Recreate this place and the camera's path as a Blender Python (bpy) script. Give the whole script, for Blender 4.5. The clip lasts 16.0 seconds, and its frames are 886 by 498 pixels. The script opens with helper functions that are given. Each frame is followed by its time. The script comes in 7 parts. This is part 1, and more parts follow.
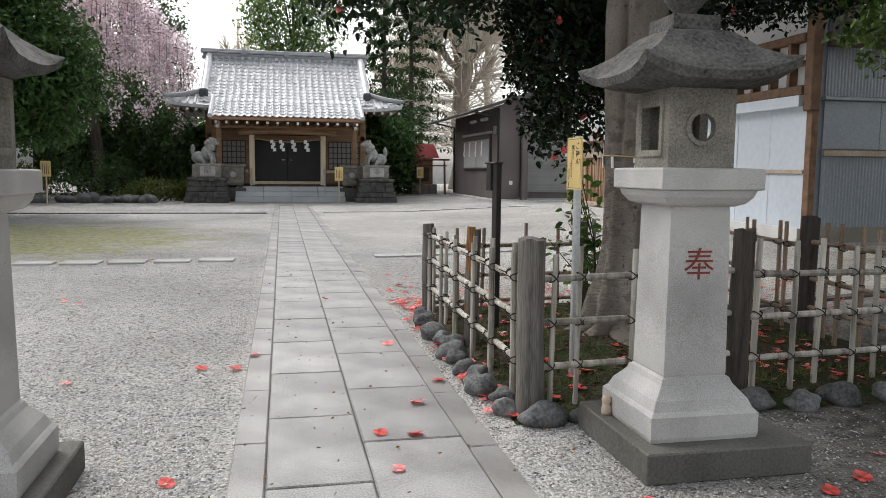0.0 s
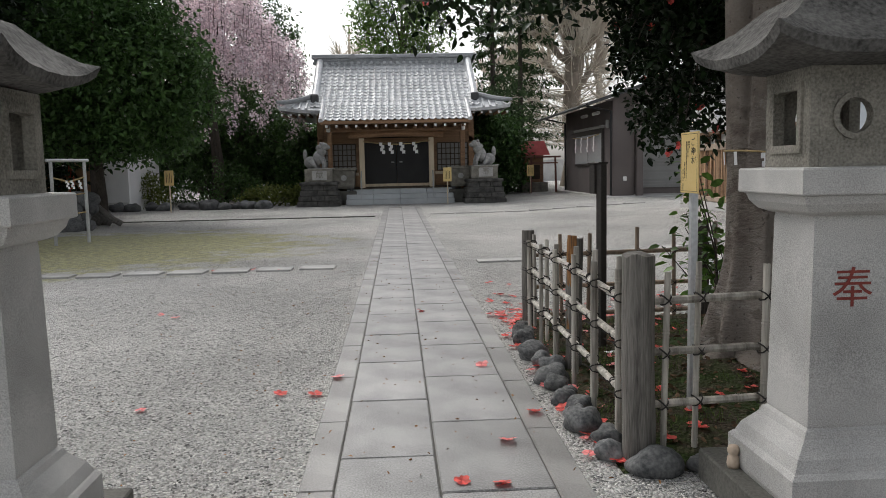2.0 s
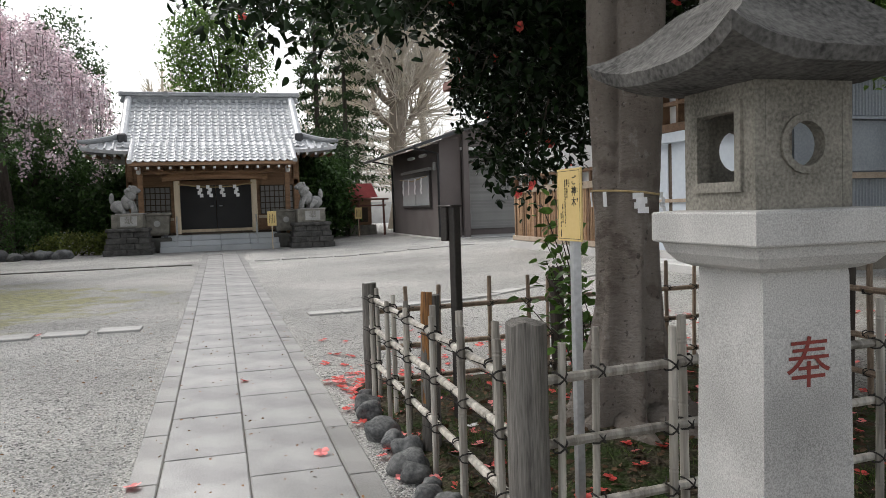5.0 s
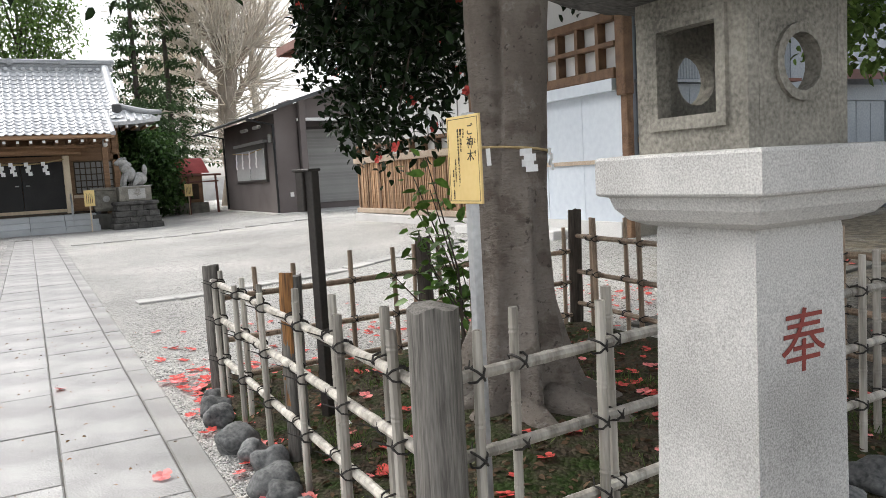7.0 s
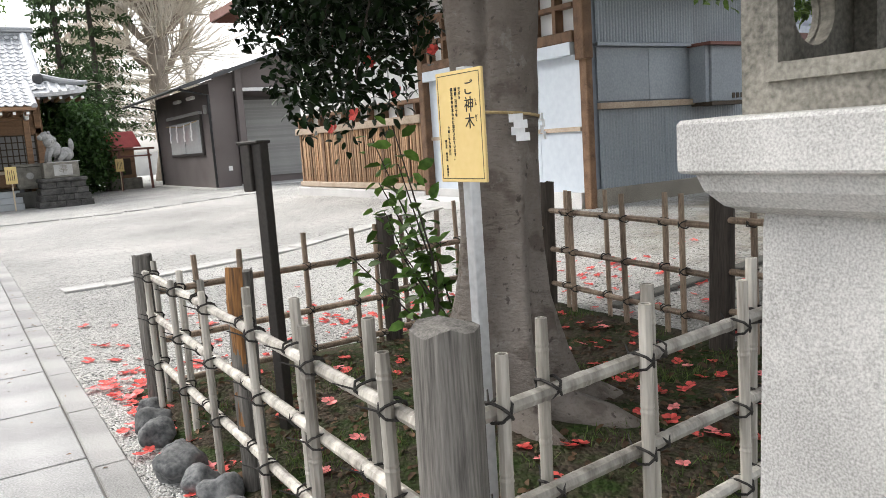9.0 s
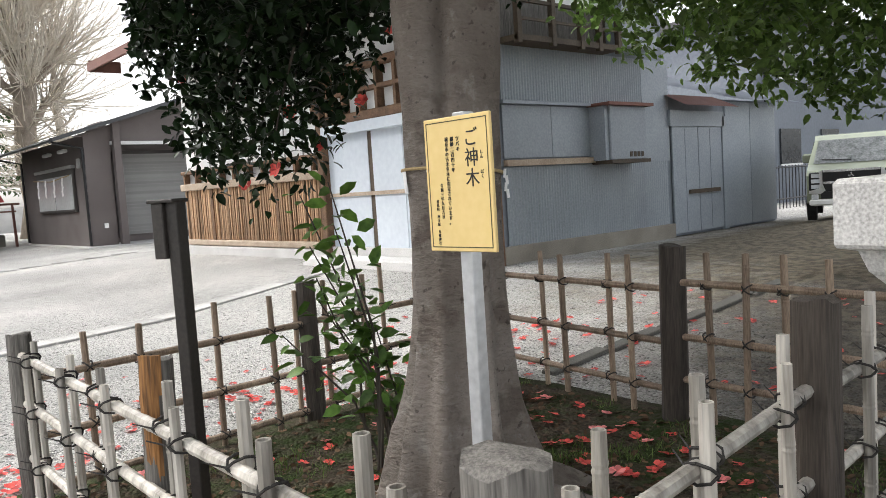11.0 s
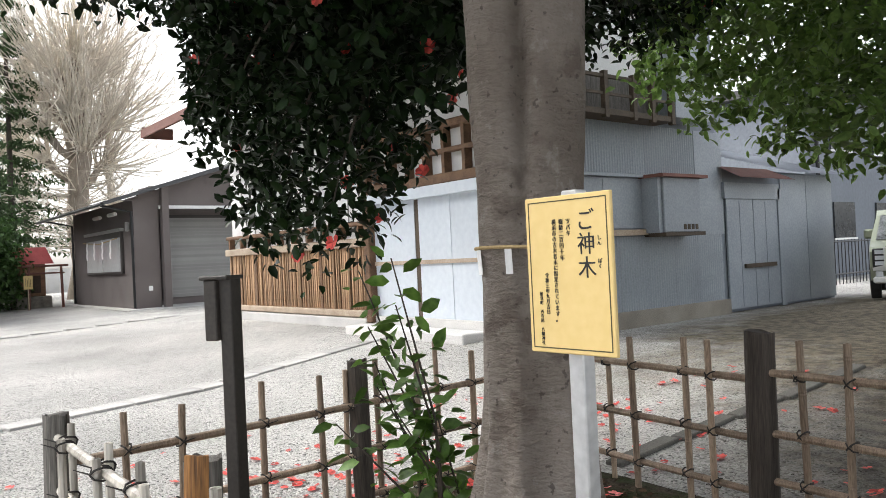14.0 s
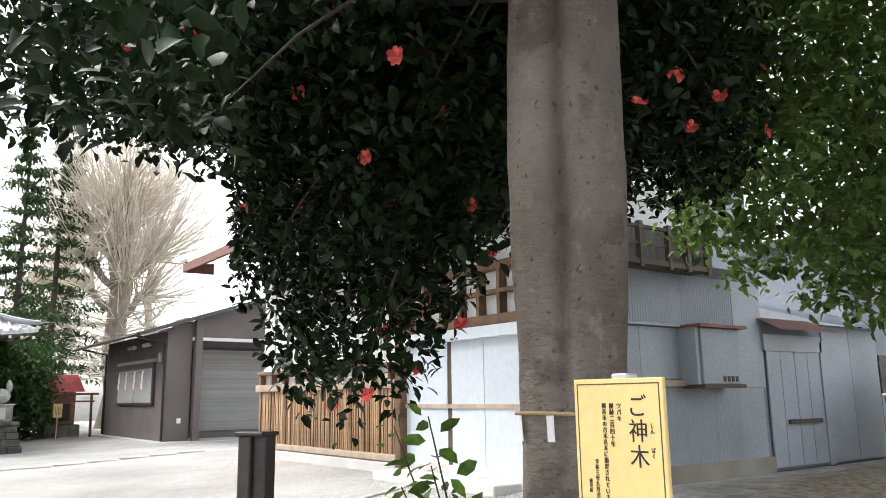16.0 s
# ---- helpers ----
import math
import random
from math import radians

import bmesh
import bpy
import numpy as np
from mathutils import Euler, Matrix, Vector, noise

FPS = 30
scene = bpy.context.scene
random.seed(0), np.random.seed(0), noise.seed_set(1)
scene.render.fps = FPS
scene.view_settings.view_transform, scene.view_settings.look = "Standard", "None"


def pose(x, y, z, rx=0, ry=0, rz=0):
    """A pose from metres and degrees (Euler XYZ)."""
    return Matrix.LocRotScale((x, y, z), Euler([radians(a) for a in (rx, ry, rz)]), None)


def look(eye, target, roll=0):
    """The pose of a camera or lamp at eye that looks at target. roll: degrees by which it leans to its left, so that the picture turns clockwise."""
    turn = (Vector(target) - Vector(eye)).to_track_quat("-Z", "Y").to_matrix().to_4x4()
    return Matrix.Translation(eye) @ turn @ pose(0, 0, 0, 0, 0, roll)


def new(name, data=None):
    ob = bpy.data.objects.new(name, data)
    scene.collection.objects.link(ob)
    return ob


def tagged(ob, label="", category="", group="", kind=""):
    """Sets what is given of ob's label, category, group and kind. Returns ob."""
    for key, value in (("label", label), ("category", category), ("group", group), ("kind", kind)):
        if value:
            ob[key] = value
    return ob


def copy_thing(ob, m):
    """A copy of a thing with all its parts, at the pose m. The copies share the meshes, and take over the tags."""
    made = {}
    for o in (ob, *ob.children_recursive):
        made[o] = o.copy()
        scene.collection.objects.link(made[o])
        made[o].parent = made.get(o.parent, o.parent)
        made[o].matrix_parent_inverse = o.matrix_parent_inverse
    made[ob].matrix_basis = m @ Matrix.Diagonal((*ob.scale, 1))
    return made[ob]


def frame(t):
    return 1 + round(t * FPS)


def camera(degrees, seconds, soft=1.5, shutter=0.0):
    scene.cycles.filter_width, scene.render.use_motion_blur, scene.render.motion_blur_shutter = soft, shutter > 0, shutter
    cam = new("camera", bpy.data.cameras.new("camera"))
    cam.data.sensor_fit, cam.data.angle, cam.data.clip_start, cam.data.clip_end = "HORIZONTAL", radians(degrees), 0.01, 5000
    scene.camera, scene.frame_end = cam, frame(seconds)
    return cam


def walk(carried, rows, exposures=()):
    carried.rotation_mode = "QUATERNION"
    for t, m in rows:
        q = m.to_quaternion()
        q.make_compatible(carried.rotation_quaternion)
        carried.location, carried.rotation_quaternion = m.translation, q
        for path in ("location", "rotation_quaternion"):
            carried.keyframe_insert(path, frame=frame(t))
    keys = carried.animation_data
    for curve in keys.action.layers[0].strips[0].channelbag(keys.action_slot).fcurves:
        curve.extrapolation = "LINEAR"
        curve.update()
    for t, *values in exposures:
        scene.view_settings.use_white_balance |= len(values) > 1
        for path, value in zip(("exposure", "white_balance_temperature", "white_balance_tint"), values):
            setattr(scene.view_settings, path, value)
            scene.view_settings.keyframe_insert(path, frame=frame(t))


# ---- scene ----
cam = camera(59.9, 16.0, soft=0.65)

PATH = [
    (0, (-0.39, 0.17, 1.379), (0.019, 2.117, 1.174), 0.6),
    (0.5, (-0.355, 0.292, 1.389), (0.016, 2.239, 1.122), 0.2),
    (1, (-0.28, 0.439, 1.403), (0.1, 2.381, 1.114), -0.3),
    (1.5, (-0.187, 0.544, 1.42), (-0.002, 2.521, 1.18), -0.2),
    (2, (-0.16, 0.695, 1.424), (-0.044, 2.681, 1.215), -1.2),
    (2.5, (-0.117, 0.846, 1.436), (0.042, 2.833, 1.269), -2.0),
    (3, (-0.037, 0.994, 1.445), (0.065, 2.986, 1.303), -1.4),
    (3.5, (-0.033, 1.16, 1.447), (0.101, 3.152, 1.323), -1.8),
    (4, (-0.063, 1.314, 1.443), (0.248, 3.287, 1.346), -1.3),
    (6.5, (-0.118, 2.106, 1.424), (0.707, 3.918, 1.235), -3.7),
    (7, (-0.025, 2.287, 1.384), (0.913, 4.042, 1.186), -3.2),
    (7.5, (0.036, 2.412, 1.381), (0.956, 4.176, 1.179), -3.5),
    (8, (0.061, 2.594, 1.368), (1.053, 4.312, 1.112), -3.5),
    (8.5, (0.066, 2.748, 1.381), (1.175, 4.381, 1.059), -4.0),
    (9, (0.128, 2.883, 1.393), (1.185, 4.557, 1.111), -3.9),
    (9.5, (0.109, 3.054, 1.385), (1.263, 4.676, 1.189), -4.4),
    (10, (0.12, 3.172, 1.411), (1.35, 4.738, 1.224), -4.1),
    (12.5, (0.23, 3.684, 1.428), (1.582, 5.154, 1.321), -3.7),
    (13, (0.246, 3.698, 1.452), (1.535, 5.225, 1.376), -4.0),
    (13.5, (0.24, 3.699, 1.465), (1.495, 5.256, 1.457), -3.6),
    (14, (0.239, 3.714, 1.474), (1.485, 5.279, 1.495), -2.7),
    (14.5, (0.224, 3.721, 1.495), (1.466, 5.286, 1.574), -2.2),
    (15, (0.212, 3.716, 1.515), (1.446, 5.279, 1.7), -1.9),
    (15.5, (0.21, 3.724, 1.544), (1.428, 5.283, 1.837), -1.2),
    (16, (0.209, 3.728, 1.558), (1.376, 5.308, 1.936), -0.8),
]
EXPOSURES = [(0, 0.95), (1, 0.8), (2, 0.5), (3, 0.42), (3.5, 0.4), (4.2, 0.55), (6.3, 1.22), (7, 1.38), (9, 1.55), (10, 1.5), (12.5, 1.55), (14.5, 1.65), (16, 1.85)]
walk(cam, [(t, look(eye, target, roll)) for t, eye, target, roll in PATH], EXPOSURES)

# ---- world, sun, exposure ----
world = bpy.data.worlds.new("overcast_sky")
scene.world = world
world.use_nodes = True
wn, wl = world.node_tree.nodes, world.node_tree.links
sky = wn.new("ShaderNodeTexSky")
sky.sky_type, sky.sun_disc = "NISHITA", False
sky.sun_elevation, sky.sun_rotation = radians(48), radians(330)
sky.air_density, sky.dust_density = 1.0, 4.0
soft_sky = wn.new("ShaderNodeHueSaturation")
soft_sky.inputs["Saturation"].default_value = 0.22
wl.new(sky.outputs[0], soft_sky.inputs["Color"])
wl.new(soft_sky.outputs[0], wn["Background"].inputs[0])
wn["Background"].inputs[1].default_value = 0.15
sun = new("sun", bpy.data.lights.new("sun", "SUN"))
sun.data.energy, sun.data.angle, sun.data.color = 0.5, radians(40), (1.0, 0.97, 0.93)
sun.matrix_world = look((0, 0, 0), (0.33, -0.58, -0.74))


# ---- materials ----
def mat(name, a, b, scale=4.0, fine=60.0, rough=0.8, bump=0.3, metal=0.0, vary=0.12, stretch=(1, 1, 1), depth=0.01,
        island=False, mid=0.5, spec=0.4, grain=0.5, span=0.16):
    m = bpy.data.materials.new(name)
    m.use_nodes = True
    n, l = m.node_tree.nodes, m.node_tree.links
    bs = n["Principled BSDF"]
    tc = n.new("ShaderNodeTexCoord")
    mp = n.new("ShaderNodeMapping")
    mp.inputs["Scale"].default_value = stretch
    l.new(tc.outputs["Object"], mp.inputs[0])
    big = n.new("ShaderNodeTexNoise")
    big.inputs["Scale"].default_value, big.inputs["Detail"].default_value = scale, 5
    small = n.new("ShaderNodeTexNoise")
    small.inputs["Scale"].default_value, small.inputs["Detail"].default_value = fine, 3
    l.new(mp.outputs[0], big.inputs["Vector"]), l.new(mp.outputs[0], small.inputs["Vector"])
    mixf = n.new("ShaderNodeMix")
    mixf.inputs[0].default_value = grain
    l.new(big.outputs[0], mixf.inputs[2]), l.new(small.outputs[0], mixf.inputs[3])
    ramp = n.new("ShaderNodeValToRGB")
    ramp.color_ramp.elements[0].position, ramp.color_ramp.elements[0].color = mid - span, (*a, 1)
    ramp.color_ramp.elements[1].position, ramp.color_ramp.elements[1].color = mid + span, (*b, 1)
    l.new(mixf.outputs[0], ramp.inputs[0])
    hsv = n.new("ShaderNodeHueSaturation")
    l.new(ramp.outputs[0], hsv.inputs["Color"])
    rnd = n.new("ShaderNodeNewGeometry").outputs["Random Per Island"] if island else n.new("ShaderNodeObjectInfo").outputs["Random"]
    mr = n.new("ShaderNodeMapRange")
    mr.inputs[3].default_value, mr.inputs[4].default_value = 1 - vary, 1 + vary
    l.new(rnd, mr.inputs[0]), l.new(mr.outputs[0], hsv.inputs["Value"])
    l.new(hsv.outputs[0], bs.inputs["Base Color"])
    bs.inputs["Roughness"].default_value, bs.inputs["Metallic"].default_value = rough, metal
    bs.inputs["Specular IOR Level"].default_value = spec
    if bump:
        bp = n.new("ShaderNodeBump")
        bp.inputs["Strength"].default_value, bp.inputs["Distance"].default_value = bump, depth
        l.new(mixf.outputs[0], bp.inputs["Height"]), l.new(bp.outputs[0], bs.inputs["Normal"])
    return m


def gravel_mat(name, cols, grass=None, cells=75.0, patch=0.35):
    """Small crushed stones: one tone for each cell, rounded relief, with moss or grass in patches."""
    m = bpy.data.materials.new(name)
    m.use_nodes = True
    n, l = m.node_tree.nodes, m.node_tree.links
    bs = n["Principled BSDF"]
    tc = n.new("ShaderNodeTexCoord")
    vo = n.new("ShaderNodeTexVoronoi")
    vo.inputs["Scale"].default_value = cells
    l.new(tc.outputs["Object"], vo.inputs["Vector"])
    vo2 = n.new("ShaderNodeTexVoronoi")
    vo2.inputs["Scale"].default_value = cells * 0.37
    l.new(tc.outputs["Object"], vo2.inputs["Vector"])
    sep2 = n.new("ShaderNodeSeparateColor")
    l.new(vo2.outputs["Color"], sep2.inputs[0])
    ramp = n.new("ShaderNodeValToRGB")
    for k, c in enumerate(cols):
        e = ramp.color_ramp.elements[k] if k < 2 else ramp.color_ramp.elements.new(0.5)
        e.color = (*c, 1)
    for k, e in enumerate(ramp.color_ramp.elements):
        e.position = k / (len(cols) - 1)
    sep = n.new("ShaderNodeSeparateColor")
    l.new(vo.outputs["Color"], sep.inputs[0])
    both = n.new("ShaderNodeMix")
    both.inputs[0].default_value = 0.35
    l.new(sep.outputs[0], both.inputs[2]), l.new(sep2.outputs[1], both.inputs[3]), l.new(both.outputs[0], ramp.inputs[0])
    big = n.new("ShaderNodeTexNoise")
    big.inputs["Scale"].default_value, big.inputs["Detail"].default_value = patch, 6
    l.new(tc.outputs["Object"], big.inputs["Vector"])
    tone = n.new("ShaderNodeMapRange")
    tone.inputs[1].default_value, tone.inputs[2].default_value = 0.3, 0.7
    tone.inputs[3].default_value, tone.inputs[4].default_value = 0.78, 1.2
    l.new(big.outputs[0], tone.inputs[0])
    hsv = n.new("ShaderNodeHueSaturation")
    l.new(ramp.outputs[0], hsv.inputs["Color"]), l.new(tone.outputs[0], hsv.inputs["Value"])
    out = hsv.outputs[0]
    if grass:
        fine = n.new("ShaderNodeTexNoise")
        fine.inputs["Scale"].default_value, fine.inputs["Detail"].default_value = 3.0, 8
        fine.inputs["Roughness"].default_value = 0.75
        l.new(tc.outputs["Object"], fine.inputs["Vector"])
        cut = n.new("ShaderNodeMapRange")
        cut.inputs[1].default_value, cut.inputs[2].default_value = 0.44, 0.6
        l.new(fine.outputs[0], cut.inputs[0])
        mx = n.new("ShaderNodeMix")
        mx.data_type = "RGBA"
        l.new(cut.outputs[0], mx.inputs[0]), l.new(out, mx.inputs[6])
        mx.inputs[7].default_value = (*grass, 1)
        out = mx.outputs[2]
    l.new(out, bs.inputs["Base Color"])
    bs.inputs["Roughness"].default_value, bs.inputs["Specular IOR Level"].default_value = 0.95, 0.08
    bp = n.new("ShaderNodeBump")
    bp.inputs["Strength"].default_value, bp.inputs["Distance"].default_value = 1.0, 0.018
    bp.invert = True
    l.new(vo.outputs["Distance"], bp.inputs["Height"]), l.new(bp.outputs[0], bs.inputs["Normal"])
    return m


def leaf_mat(name, a, b, rough=0.4, trans=0.25):
    m = mat(name, a, b, 3, 30, rough, 0, vary=0.45, island=True, spec=0.28)
    m.node_tree.nodes["Principled BSDF"].inputs["Transmission Weight"].default_value = 0
    if trans:
        n, l = m.node_tree.nodes, m.node_tree.links
        tr = n.new("ShaderNodeBsdfTranslucent")
        bs = n["Principled BSDF"]
        l.new(bs.inputs["Base Color"].links[0].from_socket, tr.inputs["Color"])
        mx = n.new("ShaderNodeMixShader")
        mx.inputs[0].default_value = trans
        l.new(bs.outputs[0], mx.inputs[1]), l.new(tr.outputs[0], mx.inputs[2])
        l.new(mx.outputs[0], n["Material Output"].inputs[0])
    return m


def bark_mat(name):
    """Smooth warm grey bark: broad tone, darker blotches, pale lichen, fine pits and cross wrinkles."""
    m = bpy.data.materials.new(name)
    m.use_nodes = True
    n, l = m.node_tree.nodes, m.node_tree.links
    bs = n["Principled BSDF"]
    tc = n.new("ShaderNodeTexCoord")

    def noisy(scale, detail, rough, stretch=(1, 1, 1)):
        mp = n.new("ShaderNodeMapping")
        mp.inputs["Scale"].default_value = stretch
        l.new(tc.outputs["Object"], mp.inputs[0])
        t = n.new("ShaderNodeTexNoise")
        t.inputs["Scale"].default_value, t.inputs["Detail"].default_value, t.inputs["Roughness"].default_value = scale, detail, rough
        l.new(mp.outputs[0], t.inputs["Vector"])
        return t.outputs[0]

    def blend(fac_src, lo, hi, amount, base, colour):
        mr = n.new("ShaderNodeMapRange")
        mr.inputs[1].default_value, mr.inputs[2].default_value, mr.inputs[4].default_value = lo, hi, amount
        l.new(fac_src, mr.inputs[0])
        mx = n.new("ShaderNodeMix")
        mx.data_type = "RGBA"
        l.new(mr.outputs[0], mx.inputs[0]), l.new(base, mx.inputs[6])
        mx.inputs[7].default_value = (*colour, 1)
        return mx.outputs[2]

    tone = n.new("ShaderNodeValToRGB")
    tone.color_ramp.elements[0].position, tone.color_ramp.elements[0].color = 0.3, (0.14, 0.117, 0.097, 1)
    tone.color_ramp.elements[1].position, tone.color_ramp.elements[1].color = 0.7, (0.265, 0.234, 0.203, 1)
    broad, grain = noisy(2.2, 6, 0.6, (1.6, 1.6, 0.8)), noisy(45, 5, 0.7, (1, 1, 1.8))
    l.new(broad, tone.inputs[0])
    blot, pits, lichen = noisy(5.5, 4, 0.55), noisy(30, 3, 0.5), noisy(8, 7, 0.7)
    col = blend(blot, 0.56, 0.63, 0.55, tone.outputs[0], (0.085, 0.064, 0.05))
    col = blend(lichen, 0.58, 0.66, 0.5, col, (0.31, 0.295, 0.265))
    col = blend(pits, 0.64, 0.7, 0.7, col, (0.05, 0.04, 0.033))
    col = blend(grain, 0.5, 0.75, 0.45, col, (0.1, 0.082, 0.066))
    l.new(col, bs.inputs["Base Color"])
    bs.inputs["Roughness"].default_value, bs.inputs["Specular IOR Level"].default_value = 0.85, 0.25
    add = n.new("ShaderNodeMath")
    add.operation = "MULTIPLY_ADD"
    l.new(grain, add.inputs[0])
    add.inputs[1].default_value = 0.35
    l.new(noisy(16, 5, 0.6, (1, 1, 2.2)), add.inputs[2])
    bp = n.new("ShaderNodeBump")
    bp.inputs["Strength"].default_value, bp.inputs["Distance"].default_value = 1.0, 0.025
    l.new(add.outputs[0], bp.inputs["Height"]), l.new(bp.outputs[0], bs.inputs["Normal"])
    return m


M_SOIL = gravel_mat("garden_soil", [(0.018, 0.014, 0.01), (0.045, 0.035, 0.025), (0.085, 0.068, 0.05)], (0.03, 0.048, 0.014), 45, 0.8)
M_SLAB = mat("paving_granite", (0.07, 0.069, 0.066), (0.42, 0.412, 0.4), 2.2, 120, 0.42, 0.6, vary=0.16, grain=0.55, depth=0.004, spec=0.5)
M_EDGE = mat("edging_stone", (0.065, 0.063, 0.059), (0.33, 0.32, 0.305), 2.0, 120, 0.45, 0.6, vary=0.18, depth=0.005, spec=0.5)
M_GRANITE = mat("pale_granite", (0.15, 0.146, 0.138), (0.56, 0.55, 0.525), 1.8, 210, 0.75, 0.4, vary=0.03, depth=0.003, grain=0.5, span=0.17, mid=0.44)
M_OLDSTONE = mat("weathered_stone", (0.1, 0.094, 0.078), (0.32, 0.3, 0.255), 5, 90, 0.9, 0.5, vary=0.03, depth=0.008)
M_ROOFSTONE = mat("lichened_stone", (0.026, 0.025, 0.023), (0.155, 0.15, 0.14), 5, 60, 0.9, 0.6, vary=0.03, depth=0.01, mid=0.52)
M_PLINTH = mat("damp_stone", (0.06, 0.058, 0.05), (0.14, 0.135, 0.12), 3, 70, 0.85, 0.4, vary=0.04)
M_ROCK = mat("boulder", (0.045, 0.048, 0.05), (0.2, 0.2, 0.195), 6, 50, 0.85, 0.5, vary=0.35, mid=0.52)
M_POST = mat("grey_weathered_post", (0.045, 0.041, 0.036), (0.2, 0.187, 0.168), 5, 30, 0.85, 0.7, stretch=(6, 6, 0.35), vary=0.12)
M_POSTDARK = mat("dark_charred_post", (0.026, 0.021, 0.017), (0.085, 0.07, 0.057), 5, 30, 0.85, 0.6, stretch=(6, 6, 0.35), vary=0.15)
M_ROT = mat("split_orange_wood", (0.05, 0.028, 0.016), (0.42, 0.2, 0.065), 3, 20, 0.85, 0.8, stretch=(6, 6, 0.35))
M_BAMBOO = mat("weathered_bamboo", (0.13, 0.115, 0.095), (0.6, 0.565, 0.5), 4, 25, 0.5, 0.1, stretch=(5, 5, 0.5), vary=0.28, grain=0.2, span=0.2)
M_BAMBOO_IN = mat("brown_bamboo", (0.14, 0.1, 0.07), (0.4, 0.3, 0.215), 4, 40, 0.6, 0.2, stretch=(5, 5, 0.6), vary=0.25)
M_CORD = mat("black_cord", (0.014, 0.013, 0.012), (0.055, 0.05, 0.045), 10, 200, 0.9, 0.5)
M_BARK = bark_mat("camellia_bark")
M_BARKDARK = mat("dark_bark", (0.03, 0.024, 0.02), (0.09, 0.075, 0.06), 6, 40, 0.9, 0.8, stretch=(1, 1, 0.3))
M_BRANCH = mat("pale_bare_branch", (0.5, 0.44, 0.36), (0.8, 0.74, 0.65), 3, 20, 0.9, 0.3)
M_GINKGO = mat("ginkgo_bark", (0.2, 0.165, 0.13), (0.42, 0.36, 0.3), 3, 25, 0.9, 0.6, stretch=(2, 2, 0.6))
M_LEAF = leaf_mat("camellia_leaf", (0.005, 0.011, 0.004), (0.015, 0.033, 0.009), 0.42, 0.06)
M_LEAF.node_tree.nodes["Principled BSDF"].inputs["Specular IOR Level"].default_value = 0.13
M_LEAFYOUNG = leaf_mat("young_leaf", (0.035, 0.08, 0.014), (0.13, 0.24, 0.045), 0.4, 0.3)
M_LEAFOAK = leaf_mat("evergreen_leaf", (0.045, 0.088, 0.02), (0.17, 0.27, 0.065), 0.38, 0.4)
M_LEAFROUND = leaf_mat("clipped_tree_leaf", (0.025, 0.058, 0.018), (0.09, 0.17, 0.045), 0.5, 0.25)
M_CONIFER = leaf_mat("conifer_needle", (0.03, 0.055, 0.022), (0.09, 0.14, 0.06), 0.7, 0.3)
M_SHRUB = leaf_mat("shrub_leaf", (0.08, 0.1, 0.02), (0.2, 0.24, 0.06), 0.6, 0.25)
M_BLOSSOM = leaf_mat("pink_blossom", (0.72, 0.57, 0.61), (0.92, 0.84, 0.86), 0.8, 0.4)
M_PETAL = leaf_mat("camellia_petal", (0.5, 0.045, 0.04), (0.8, 0.16, 0.13), 0.55, 0.25)
M_PETALPINK = leaf_mat("fading_petal", (0.7, 0.18, 0.18), (0.9, 0.35, 0.33), 0.6, 0.25)
M_GRASS = leaf_mat("grass_blade", (0.05, 0.085, 0.02), (0.13, 0.18, 0.05), 0.7, 0.3)
M_TILE = mat("silver_roof_tile", (0.4, 0.41, 0.425), (0.68, 0.69, 0.7), 1.2, 12, 0.36, 0.15, vary=0.16)
M_RIDGE = mat("ridge_tile", (0.2, 0.21, 0.215), (0.36, 0.37, 0.375), 2, 20, 0.5, 0.2)
M_TILEDARK = mat("dark_ridge_end", (0.04, 0.04, 0.042), (0.09, 0.09, 0.092), 4, 30, 0.6, 0.3)
M_SHRINEWOOD = mat("red_brown_timber", (0.17, 0.095, 0.05), (0.4, 0.24, 0.135), 2, 30, 0.6, 0.3, stretch=(0.4, 4, 4))
M_PALEWOOD = mat("pale_timber", (0.5, 0.4, 0.27), (0.72, 0.62, 0.46), 2, 30, 0.6, 0.2, stretch=(4, 4, 0.4))
M_BLACKDOOR = mat("black_lacquer_door", (0.012, 0.012, 0.013), (0.025, 0.024, 0.024), 2, 30, 0.5, 0.1)
M_LATTICE = mat("dark_lattice_wood", (0.045, 0.032, 0.022), (0.1, 0.075, 0.05), 3, 30, 0.7, 0.2)
M_WHITETIP = mat("white_paint", (0.72, 0.72, 0.7), (0.84, 0.84, 0.82), 2, 30, 0.6, 0.05)
M_PAPER = mat("white_paper", (0.74, 0.74, 0.73), (0.86, 0.86, 0.85), 4, 60, 0.8, 0.05)
M_STEP = mat("step_granite", (0.36, 0.38, 0.39), (0.54, 0.56, 0.57), 1, 60, 0.7, 0.1)
M_LION = mat("grey_carved_stone", (0.2, 0.2, 0.19), (0.42, 0.415, 0.4), 6, 40, 0.9, 0.5)
M_CONCRETE = mat("concrete", (0.46, 0.45, 0.435), (0.68, 0.67, 0.65), 1.2, 50, 0.85, 0.2)
M_HALL = mat("brown_render", (0.13, 0.11, 0.104), (0.185, 0.162, 0.155), 0.8, 120, 0.9, 0.3, vary=0.03)
M_HALLDARK = mat("dark_brown_steel", (0.05, 0.043, 0.04), (0.075, 0.066, 0.062), 1, 60, 0.5, 0.05)
